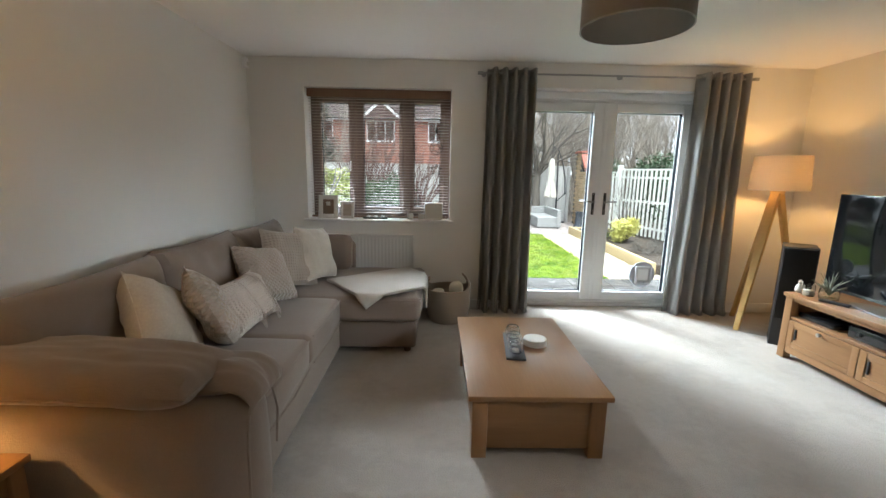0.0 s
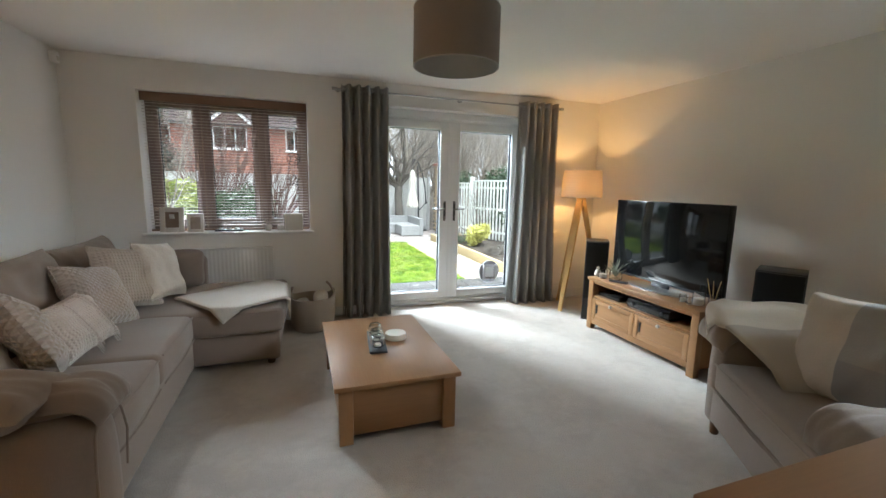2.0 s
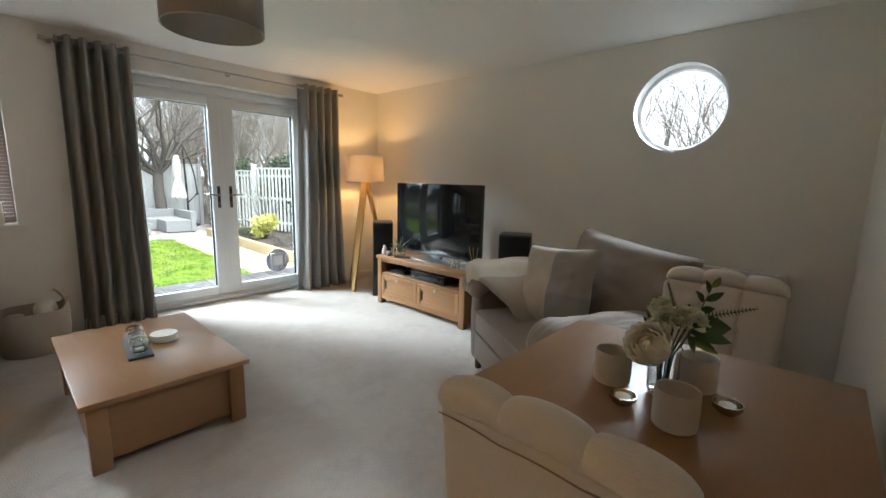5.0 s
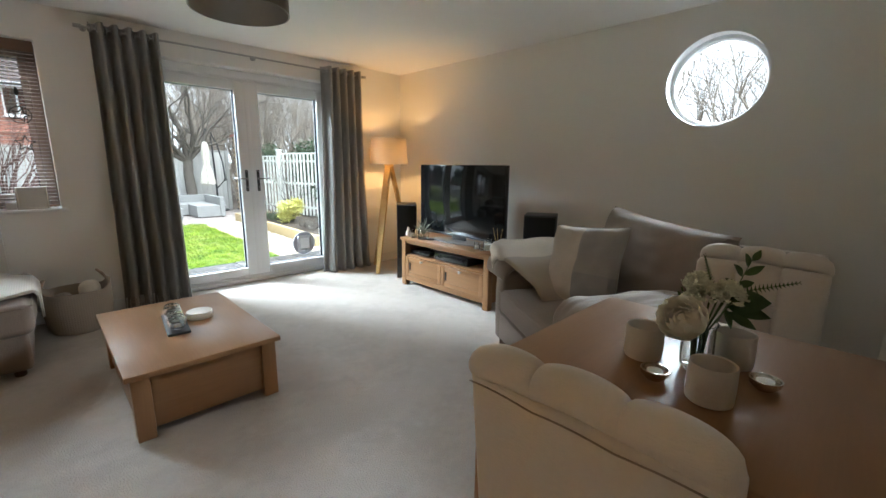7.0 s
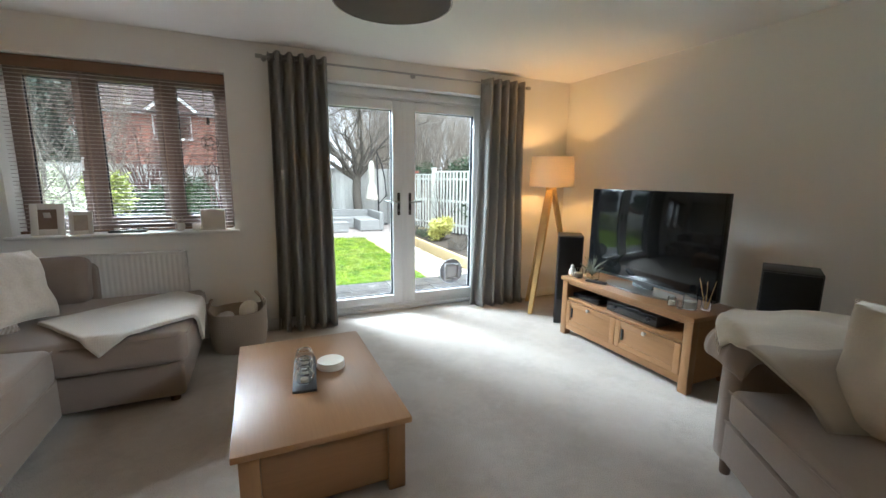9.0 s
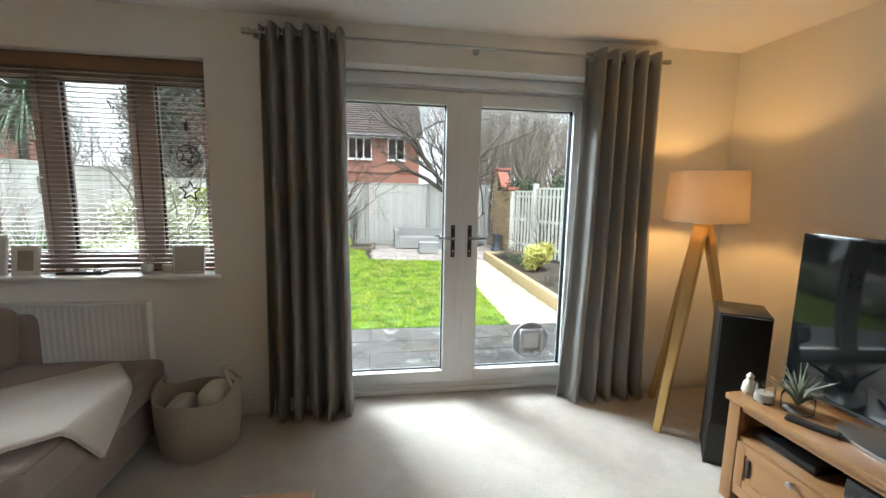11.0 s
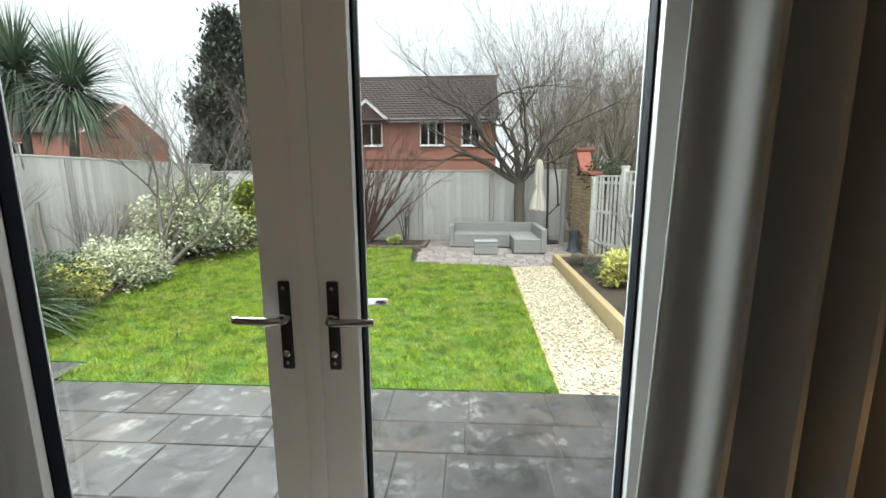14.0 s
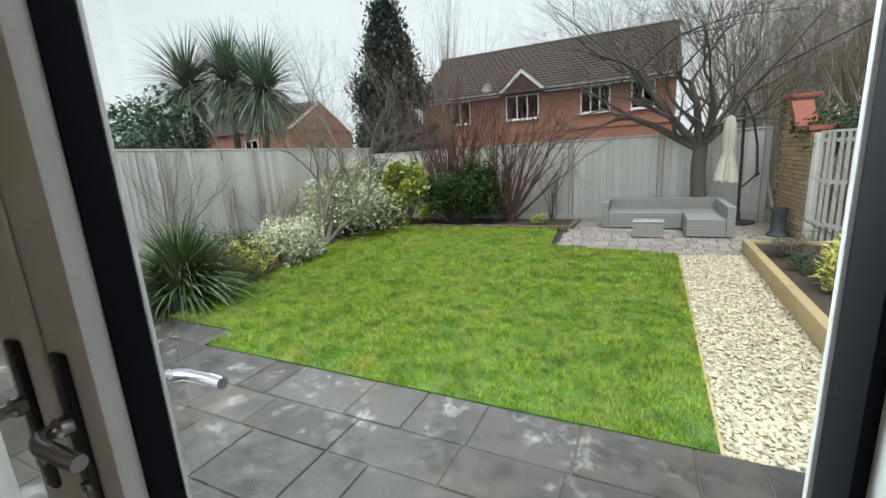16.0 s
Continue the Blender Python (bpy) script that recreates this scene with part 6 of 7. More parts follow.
rnd = random.Random(11)
y = 0.135
for h in (0.42, 0.30, 0.44, 0.32, 0.43):
    x = -5.4 - rnd.uniform(0, 0.4)
    while x < 2.9:
        w = rnd.choice((0.30, 0.44, 0.58, 0.58, 0.72))
        o = new("slab", slab_data(w, h))
        o.parent = patio
        o.matrix_basis = pose(x + w / 2, y + h / 2, ZG - 0.004 + rnd.uniform(-0.003, 0.003), rnd.uniform(-0.3, 0.3), rnd.uniform(-0.3, 0.3))
        x += w + 0.008
    y += h + 0.008
x = -5.5
while x < -3.4:
    o = new("slab", slab_data(0.44, 0.32))
    o.parent = patio
    o.matrix_basis = pose(x + 0.22, 2.24, ZG - 0.004 + rnd.uniform(-0.003, 0.003))
    x += 0.452

GPATH = [(1.13, 2.07), (1.98, 2.07), (2.10, 6.95), (1.23, 6.75)]
path = tagged(part("gravel_path", box((1.1, 2.075, ZG - 0.044), (2.12, 6.95, ZG - 0.012)), GRAVELONE, smooth=False), "garden path of loose cream gravel", "gravel path", kind="structure")
tagged(part("lawn_edging", box((1.105, 2.08, ZG - 0.04), (1.125, 6.78, ZG + 0.012), 0.003, None, Matrix.Translation((1.1, 2.09, 0)) @ Matrix.Rotation(radians(-1.2), 4, "Z") @ Matrix.Translation((-1.1, -2.09, 0))), TIMBER), "thin timber edging strip along the lawn", "edging", kind="structure")
ico = bmesh.new()
bmesh.ops.create_icosphere(ico, subdivisions=1, radius=1.0)
IV = np.array([v.co[:] for v in ico.verts])
IF = np.array([[v.index for v in f.verts] for f in ico.faces])
ico.free()
stone_meshes = []
for k in range(6):
    v = IV * rng.uniform(0.75, 1.25, (len(IV), 1)) * np.array([0.020, 0.014, 0.009])
    me = bpy.data.meshes.new("stone")
    me.from_pydata(v.tolist(), [], IF.tolist())
    me.materials.append(GRAVELONE)
    stone_meshes.append(me)
got = 0
while got < 290:
    x, yy = rnd.uniform(1.15, 2.0), rnd.uniform(2.09, 2.75)
    o = new("stone", stone_meshes[got % 6])
    o.parent = path
    o.matrix_basis = pose(x, yy, ZG - 0.002 + rnd.uniform(-0.006, 0.008), rnd.uniform(-25, 25), rnd.uniform(-25, 25), rnd.uniform(0, 360)) @ Matrix.Diagonal((*[rnd.uniform(0.8, 1.3)] * 3, 1))
    got += 1
n = 7600
x, yy = rng.uniform(1.1, 2.1, n), rng.uniform(2.08, 6.95, n)
k = inside(GPATH, x, yy)
x, yy = x[k], yy[k]
n = len(x)
ang, sc = rng.uniform(0, 6.28, n), rng.uniform(0.7, 1.4, n)
base = IV[None] * rng.uniform(0.75, 1.25, (n, len(IV), 1)) * np.array([0.019, 0.013, 0.009]) * sc[:, None, None]
c, s_ = np.cos(ang)[:, None], np.sin(ang)[:, None]
tip = rng.normal(0, 0.25, (n, 1))
vx = base[..., 0] * c - base[..., 1] * s_ + x[:, None]
vy = base[..., 0] * s_ + base[..., 1] * c + yy[:, None]
vz = base[..., 2] + tip * base[..., 0] + ZG - 0.003 + rng.uniform(-0.006, 0.008, (n, 1))
gv = np.stack([vx, vy, vz], -1).reshape(-1, 3)
gf = (IF[None] + (np.arange(n) * len(IV))[:, None, None]).reshape(-1, 3)
tagged(raw("gravel", gv.tolist(), gf.tolist(), GRAVEL, path), kind="stuff")

terrace = tagged(part("terrace", box((-0.75, 6.98, ZG - 0.044), (3.0, 10.05, ZG - 0.02)), MORTAR, smooth=False), "weathered stone-block seating terrace", "terrace", kind="structure")
pav = {}
row, yy = 0, 6.86
while yy < 9.9:
    h = (0.16, 0.21)[row % 2]
    x = -0.76 + rnd.uniform(0, 0.1)
    while x < 2.9:
        w = rnd.choice((0.16, 0.21, 0.28))
        front = 7.14 - (x + 0.77) * 0.185 if x < 1.2 else 6.80
        if yy > front - 0.03:
            key = (w, h)
            if key not in pav:
                b = box((-w / 2 + 0.005, -h / 2 + 0.005, -0.02), (w / 2 - 0.005, h / 2 - 0.005, 0.02), 0.008, None, None, 1)
                me = bpy.data.meshes.new("paver")
                b.to_mesh(me)
                b.free()
                me.materials.append(PAVER)
                pav[key] = me
            o = new("paver", pav[key])
            o.parent = terrace
            o.matrix_basis = pose(x + w / 2, yy + h / 2, ZG - 0.012 + rnd.uniform(-0.005, 0.004), rnd.uniform(-1, 1), rnd.uniform(-1, 1))
        x += w
    yy += h
    row += 1

# ---- raised bed, flower borders ----
bed = thing("raised_bed", "raised planting bed edged with pale timber sleepers", "raised bed", pose(2.06, 4.8, ZG), kind="structure")
slope = Matrix.Rotation(radians(-1.45), 4, "Z")
for k in range(2):
    part("sleeper", box((-0.05, -2.35 + 2.37 * k, -0.05), (0.05, -2.35 + 2.37 * k + 2.365, 0.20), 0.012, None, slope), TIMBER, bed)
part("sleeper", box((0.06, 2.30, -0.05), (1.0, 2.40, 0.19), 0.012), TIMBER, bed)
part("soil", box((0.05, -2.3, -0.05), (1.22, 2.30, 0.15), 0, None, slope), GROUND, bed)
tagged(part("border_soil", box((-6.55, 8.85, ZG - 0.05), (-0.62, 10.05, ZG + 0.03), 0.02, box((-6.55, 2.5, ZG - 0.05), (-5.4, 8.849, ZG + 0.03), 0.02)), GROUND), "dark planting border with bare soil", "flower border", kind="structure")
STONEEDGE = material("edging_stone", (0.17, 0.13, 0.105), 0.9, 0.2, (6.0, 40.0), 0.5, random_tone=0.2)
kerb = thing("border_edging", "low reddish stone edging along the flower border", "edging", pose(-3, 8.85, ZG), kind="structure")
me = bpy.data.meshes.new("edging_stone")
b = box((-0.1, -0.05, -0.04), (0.1, 0.05, 0.065), 0.015, None, None, 2)
b.to_mesh(me)
b.free()
me.materials.append(STONEEDGE)
line = [(-0.66, 10.0), (-0.72, 8.9), (-4.9, 8.78), (-5.36, 7.9), (-5.38, 6.84), (-5.06, 5.4), (-4.68, 4.06), (-4.37, 2.9)]
for (x0, y0), (x1, y1) in zip(line, line[1:]):
    ln = math.hypot(x1 - x0, y1 - y0)
    for k in range(int(ln / 0.21)):
        f = (k + 0.5) / int(ln / 0.21)
        o = new("edging_stone", me)
        o.parent = kerb
        o.matrix_basis = kerb.matrix_basis.inverted() @ pose(x0 + (x1 - x0) * f, y0 + (y1 - y0) * f, ZG + rnd.uniform(-0.01, 0.01), 0, rnd.uniform(-3, 3), math.degrees(math.atan2(y1 - y0, x1 - x0)) + rnd.uniform(-4, 4))

# ---- fences ----
back = thing("fence_back", "grey painted panel fence with concrete posts", "fence", pose(-2, 10.15, ZG), kind="structure")
posts = [-6.55, -4.66, -2.77, -0.88, 1.02, 2.90]
pm = bpy.data.meshes.new("post")
b = box((-0.05, -0.06, -0.2), (0.05, 0.06, 1.90), 0.01)
b.to_mesh(pm)
b.free()
pm.materials.append(CONCRETE)
for x in posts:
    o = new("post", pm)
    o.parent = back
    o.matrix_basis = pose(x + 2, 0, 0)
for x0, x1 in zip(posts, posts[1:]):
    part("gravel_board", box((x0 + 2.055, -0.025, -0.05), (x1 + 1.945, 0.025, 0.15), 0.004), CONCRETE, back)
    nb = 12
    w = (x1 - x0 - 0.12) / nb
    for k in range(nb):
        a = x0 + 2.06 + w * k
        part("board", box((a + 0.001, -0.018 + 0.004 * (k % 2), 0.152), (a + w - 0.001, 0.004, 1.86), 0.003), FENCE, back)
    part("cap_rail", box((x0 + 2.055, -0.032, 1.862), (x1 + 1.945, 0.02, 1.895), 0.004), FENCE, back)
left = thing("fence_left", "grey painted featheredge board fence with posts", "fence", pose(-6.62, 5, ZG), kind="structure")
for k in range(6):
    o = new("post", pm)
    o.parent = left
    o.matrix_basis = pose(0, -4.6 + 1.86 * k, 0.16)
bmf = bpy.data.meshes.new("board")
b = bmesh.new()
prof = ((0.0, -0.05), (0.003, -0.05), (0.036, 0.052), (0.0, 0.052))
vs = [[b.verts.new((px + 0.012, py, z)) for px, py in prof] for z in (0.16, 2.04)]
for k in range(4):
    b.faces.new((vs[0][k], vs[0][(k + 1) % 4], vs[1][(k + 1) % 4], vs[1][k]))
b.faces.new(list(reversed(vs[0])))
b.faces.new(vs[1])
bmesh.ops.recalc_face_normals(b, faces=b.faces)
b.to_mesh(bmf)
b.free()
bmf.materials.append(FEATHER)
for k in range(98):
    o = new("board", bmf)
    o.parent = left
    o.matrix_basis = pose(rnd.uniform(-0.002, 0.003), -4.75 + 0.1 * k, rnd.uniform(-0.004, 0.004), 0, 0, rnd.uniform(-0.8, 0.8))
part("cap_rail", box((-0.03, -4.8, 2.042), (0.05, 5.1, 2.075), 0.005), FENCE, left)
part("gravel_board", box((-0.02, -4.8, -0.05), (0.03, 5.1, 0.155), 0.005), CONCRETE, left)

gate = thing("picket_fence", "weathered white picket fence and gate with climber", "picket fence", pose(3.88, 5.105, ZG, 0, 0, 15), kind="structure")
pk = bpy.data.meshes.new("picket")
b = box((-0.009, -0.034, 0.05), (0.009, 0.034, 1.70), 0.005)
b.to_mesh(pk)
b.free()
pk.materials.append(PICKET)
for k in range(43):
    yy = -2.86 + 0.14 * k
    o = new("picket", pk)
    o.parent = gate
    o.matrix_basis = pose(rnd.uniform(-0.004, 0.004), yy, rnd.uniform(-0.01, 0.01) + (0.07 if yy < 2.08 else 0), rnd.uniform(-0.8, 0.8))
for z in (0.3, 0.95, 1.55):
    part("rail", box((0.010, -2.95, z), (0.045, 3.05, z + 0.06), 0.004), PICKET, gate)
part("top_rail", box((-0.02, -2.95, 1.76), (0.045, 2.03, 1.80), 0.006), PICKET, gate)
part("top_rail", box((-0.02, 2.13, 1.69), (0.045, 3.03, 1.725), 0.006), PICKET, gate)
for yy in (-2.9, -0.4, 2.08, 3.08):
    post = part("gate_post", box((-0.05, yy - 0.045, -0.1), (0.06, yy + 0.045, 1.70 if yy > 3 else 1.86), 0.008), PICKET, gate)
    if yy < 3:
        part("post_cap", box((-0.062, yy - 0.058, 1.861), (0.072, yy + 0.058, 1.90), 0.014), PICKET, post)
part("latch", tube([(-0.02, 2.3, 1.0), (-0.06, 2.3, 1.0), (-0.065, 2.3, 0.93)], 0.008, 8), IRON, gate)

bwall = thing("brick_wall", "buff brick garden wall with stepped red tile coping", "garden wall", pose(3.0, 8.98, ZG), kind="structure")
core = bmesh.new()
box((0.012, -0.82, -0.1), (0.203, 0.2, 1.74), 0, core)
box((0.012, 0.2001, -0.1), (0.328, 0.80, 2.31), 0, core)
part("mortar_core", core, MORTAR, bwall)
bk_ = bpy.data.meshes.new("brick")
b = box((-0.05, -0.104, -0.0325), (0.05, 0.104, 0.0325), 0.004, None, None, 1)
b.to_mesh(bk_)
b.free()
bk_.materials.append(BUFF)
bend = bpy.data.meshes.new("brick")
b = box((-0.05, -0.050, -0.0325), (0.05, 0.050, 0.0325), 0.004, None, None, 1)
b.to_mesh(bend)
b.free()
bend.materials.append(BUFF)
for r in range(31):
    z = 0.035 + 0.075 * r
    off = 0.11 if r % 2 else 0.0
    yy = -0.73 - off
    while yy < 0.80:
        if -0.73 <= yy <= 0.72 and (z < 1.72 or yy > 0.28):
            o = new("brick", bk_)
            o.parent = bwall
            o.matrix_basis = pose(0.052 + rnd.uniform(-0.002, 0.002), yy, z)
        yy += 0.218
    if z < 1.72:
        for x in (0.052, 0.16):
            o = new("brick", bend)
            o.parent = bwall
            o.matrix_basis = pose(x, -0.79 if r % 2 else -0.775, z)
slopebm = bmesh.new()
prof = [(-0.86, 1.745), (-0.2, 1.745), (0.2, 2.2), (0.2, 2.27), (-0.24, 1.83), (-0.86, 1.815)]
for xx in (-0.04, 0.26):
    slopebm.verts.ensure_lookup_table()
    slopebm.faces.new([slopebm.verts.new((xx, p, q)) for p, q in prof])
fa, fb = list(slopebm.faces)
for k in range(len(prof)):
    j = (k + 1) % len(prof)
    slopebm.faces.new((fa.verts[k], fa.verts[j], fb.verts[j], fb.verts[k]))
bmesh.ops.recalc_face_normals(slopebm, faces=slopebm.faces)
part("coping", slopebm, REDTILE, bwall, "sloping red tile coping")
part("pier_cap", box((-0.04, 0.201, 2.312), (0.38, 0.86, 2.38), 0.012), REDTILE, bwall, "red tile pier cap")

# ---- garden furniture ----
def slatted(lo, hi, n, bm=None):
    bm = bm or bmesh.new()
    box((lo[0] + 0.006, lo[1] + 0.006, lo[2]), (hi[0] - 0.006, hi[1] - 0.006, hi[2] - 0.002), 0.004, bm)
    h = (hi[2] - lo[2]) / n
    for k in range(n):
        box((lo[0], lo[1], lo[2] + h * k + 0.0035), (hi[0], hi[1], lo[2] + h * (k + 1) - 0.0035), 0.005, bm, None, 1)
    return bm


gs = thing("garden_sofa", "grey woven rattan corner garden sofa, without cushions", "garden sofa", pose(1.02, 9.0, ZG + 0.003) @ Matrix.Diagonal((0.93, 1, 1, 1)))
part("long_seat", slatted((-1.03, -0.02, 0.03), (0.42, 0.62, 0.34), 6), RATTAN, gs)
part("short_seat", slatted((0.43, -0.86, 0.03), (1.06, 0.62, 0.34), 6), RATTAN, gs)
part("backrest", slatted((-1.03, 0.625, 0.03), (1.20, 0.74, 0.56), 10), RATTAN, gs)
part("side_backrest", slatted((1.065, -0.86, 0.03), (1.20, 0.62, 0.56), 10), RATTAN, gs)
part("arm", slatted((-1.17, -0.02, 0.03), (-1.035, 0.74, 0.55), 10), RATTAN, gs)
for x, yy in ((-1.1, 0.05), (-1.1, 0.66), (1.13, -0.8), (0.5, -0.8), (1.13, 0.66)):
    part("foot", lathe([(0.02, 0), (0.02, 0.03)], 10, None, pose(x, yy, -0.002)), IRON, gs)
gt = thing("garden_table", "low grey rattan garden table with a glass top", "garden table", pose(0.80, 8.22, ZG + 0.003))
part("body", slatted((-0.25, -0.2, 0.02), (0.25, 0.2, 0.30), 5), RATTAN, gt)
part("glass_top", box((-0.26, -0.21, 0.3005), (0.26, 0.21, 0.308), 0.002), material("pale_glass_top", (0.45, 0.47, 0.48), 0.15, 0.05, (3.0, 30.0), 0.0), gt)
for x, yy in ((-0.2, -0.15), (0.2, -0.15), (0.2, 0.15), (-0.2, 0.15)):
    part("foot", lathe([(0.018, 0), (0.018, 0.022)], 10, None, pose(x, yy, -0.002)), IRON, gt)

um = thing("cantilever_umbrella", "closed cream cantilever parasol on a dark pole", "parasol", pose(2.46, 9.86, ZG))
part("base", lathe([(0.30, 0.0), (0.30, 0.05), (0.05, 0.07), (0.04, 0.25)], 24), IRON, um)
part("pole", tube([(0, 0, 0.05), (-0.02, 0, 1.3), (-0.05, 0, 2.3)], [0.03, 0.028, 0.024], 12), IRON, um)
part("arm", tube([(-0.22, -0.05, 2.52), (-0.05, -0.02, 2.42), (0.10, -0.05, 2.05), (0.19, -0.12, 1.55), (0.22, -0.16, 1.0)], 0.022, 10), IRON, um)
part("brace", tube([(0.22, -0.16, 1.0), (0.0, 0.0, 0.72)], 0.016, 8, tube([(0.19, -0.16, 0.97), (0.25, -0.16, 1.03)], 0.035, 10)), IRON, um)
part("hanger", tube([(-0.22, -0.05, 2.52), (-0.29, -0.2, 2.13)], 0.008, 8), IRON, um)
bm = bmesh.new()
n, prof = 40, [(0.02, 2.14), (0.055, 2.10), (0.085, 1.98), (0.095, 1.75), (0.085, 1.52), (0.075, 1.45), (0.12, 1.25), (0.165, 1.0), (0.175, 0.88), (0.14, 0.87), (0.05, 1.1)]
rings = [[bm.verts.new((-0.29 + r * (1 + 0.22 * math.cos(8 * 6.28319 * k / n + q * 0.15)) * math.cos(6.28319 * k / n), -0.2 + r * (1 + 0.22 * math.cos(8 * 6.28319 * k / n + q * 0.15)) * math.sin(6.28319 * k / n), z + (0.03 * math.cos(8 * 6.28319 * k / n) if q > 7 else 0))) for k in range(n)] for q, (r, z) in enumerate(prof)]
for a, b in zip(rings, rings[1:]):
    for k in range(n):
        bm.faces.new((a[k], a[(k + 1) % n], b[(k + 1) % n], b[k]))
bm.faces.new(rings[0])
canopy = part("canopy", bm, CANVAS, um, "folded cream canvas canopy")
part("tie_strap", lathe([(0.083, 1.46), (0.088, 1.46), (0.088, 1.50), (0.083, 1.50)], 30, None, pose(-0.29, -0.2, 0), True), CANVAS, canopy)
cp = thing("chimney_pot_planter", "dark blue-grey chimney pot planter on the ground", "planter", pose(2.82, 8.55, ZG - 0.01))
part("pot", lathe([(0.15, 0), (0.16, 0.04), (0.12, 0.1), (0.105, 0.4), (0.12, 0.43), (0.125, 0.50), (0.10, 0.5), (0.095, 0.4), (0.001, 0.38)], 28), material("blue_slate_pot", (0.055, 0.065, 0.08), 0.6, 0.2, (6.0, 50.0), 0.3), cp)

# ---- houses ----
HBRICK = material("red_house_brick", (0.30, 0.125, 0.085), 0.9, 0.12, (0.6, 5.0), 0.2)
n, l = HBRICK.node_tree.nodes, HBRICK.node_tree.links
co, mp, bt = n.new("ShaderNodeTexCoord"), n.new("ShaderNodeMapping"), n.new("ShaderNodeTexBrick")
mp.inputs["Rotation"].default_value = (radians(90), 0, 0)
bt.inputs["Scale"].default_value, bt.inputs["Brick Width"].default_value, bt.inputs["Row Height"].default_value, bt.inputs["Mortar Size"].default_value = 1.0, 0.225, 0.075, 0.008
bt.inputs["Color1"].default_value, bt.inputs["Color2"].default_value, bt.inputs["Mortar"].default_value = (0.40, 0.155, 0.105, 1), (0.31, 0.125, 0.09, 1), (0.40, 0.30, 0.25, 1)
l.new(co.outputs["Object"], mp.inputs["Vector"])
l.new(mp.outputs[0], bt.inputs["Vector"])
mixb = n.new("ShaderNodeMix")
mixb.data_type = "RGBA"
mixb.inputs["Factor"].default_value = 0.6
l.new(n["Principled BSDF"].inputs["Base Color"].links[0].from_socket, mixb.inputs["A"])
l.new(bt.outputs["Color"], mixb.inputs["B"])
l.new(mixb.outputs["Result"], n["Principled BSDF"].inputs["Base Color"])
TILE = material("brown_roof_tile", (0.055, 0.040, 0.039), 0.85, 0.22, (0.7, 8.0), 0.3, second=(0.095, 0.072, 0.068), island=0.25)
DARKPANE = material("dark_window_pane", (0.05, 0.06, 0.07), 0.08, 0.3, (1.5, 8.0), 0.0)
NET = material("net_curtain", (0.42, 0.47, 0.52), 0.5, 0.1, (3.0, 30.0), 0.0)


def tiled_roof(x0, x1, y0, z0, y1, z1, step, pitch):
    """Overlapping courses of tiles as stepped strips, each tile an island of its own."""
    verts, faces = [], []
    rows, cols = int(math.hypot(y1 - y0, z1 - z0) / step), int((x1 - x0) / pitch)
    ny, nz = -(z1 - z0), (y1 - y0)
    ln = math.hypot(ny, nz)
    ny, nz = ny / ln, nz / ln
    w = (x1 - x0) / cols
    for r in range(rows):
        a, b = r / rows, min(1.0, (r + 1.12) / rows)
        off = 0.5 * w if r % 2 else 0.0
        for c in range(cols):
            xa = min(x1, x0 + c * w + off)
            xb = min(x1, xa + w * 0.97)
            if xb - xa < 0.02:
                continue
            xm = (xa + xb) / 2
            k = len(verts)
            for f, lift in ((a, 0.05), (b, 0.012)):
                y, z = y0 + (y1 - y0) * f, z0 + (z1 - z0) * f
                for xx, up in ((xa, 0.0), (xm, 0.022), (xb, 0.0)):
                    verts.append((xx, y + ny * (lift + up), z + nz * (lift + up)))
            for xx in (xa, xm, xb):
                verts.append((xx, y0 + (y1 - y0) * a, z0 + (z1 - z0) * a))
            faces += [(k, k + 1, k + 4, k + 3), (k + 1, k + 2, k + 5, k + 4), (k + 6, k + 7, k + 1, k), (k + 7, k + 8, k + 2, k + 1)]
    return verts, faces


def casement(parent, x0, x1, z0, z1, y, lights, name="window"):
    w = part(name, ring((x0, z0), (x1, z1), (x0 + 0.06, z0 + 0.06), (x1 - 0.06, z1 - 0.06), y - 0.03, y + 0.08, 0.01), UPVC, None)
    into(w, parent)
    step = (x1 - x0 - 0.12) / lights
    for k in range(lights):
        a = x0 + 0.06 + step * k
        m = Matrix.Identity(4)
        pn = part("pane", box((a + 0.02, y + 0.03, z0 + 0.061), (a + step - 0.02, y + 0.05, z1 - 0.061)), NET if k % 3 != 1 else DARKPANE, w)
        if k:
            part("glazing_bar", box((a - 0.035, y - 0.02, z0 + 0.06), (a + 0.035, y + 0.06, z1 - 0.06), 0.006), UPVC, w)
    part("sill", box((x0 - 0.05, y - 0.08, z0 - 0.06), (x1 + 0.05, y + 0.02, z0 - 0.001), 0.01), UPVC, w)


house = thing("brick_house", "red brick house with brown tiled roof and small gable", "house", pose(-4.5, 22, ZG))
into(part("wall", box((-11.0, 22.0, ZG - 0.2), (1.9, 30.0, 4.52)), HBRICK), house)
rv, rf = tiled_roof(-11.3, 2.1, 21.65, 4.50, 26.0, 7.55, 0.29, 0.30)
into(raw("roof", rv, rf, TILE, None, "brown pantile roof"), house)
bm = bmesh.new()
bm.faces.new([bm.verts.new(v) for v in ((-11.3, 21.7, 4.5), (2.1, 21.7, 4.5), (2.1, 26.0, 7.5), (-11.3, 26.0, 7.5))])
bm.faces.new([bm.verts.new(v) for v in ((-11.3, 30.3, 4.5), (-11.3, 26.0, 7.5), (2.1, 26.0, 7.5), (2.1, 30.3, 4.5))])
for x in (-11.0, 1.9):
    bm.faces.new([bm.verts.new(v) for v in ((x, 22.0, 4.5), (x, 30.0, 4.5), (x, 26.0, 7.45))])
into(part("roof_deck", bm, TILE, None), house)
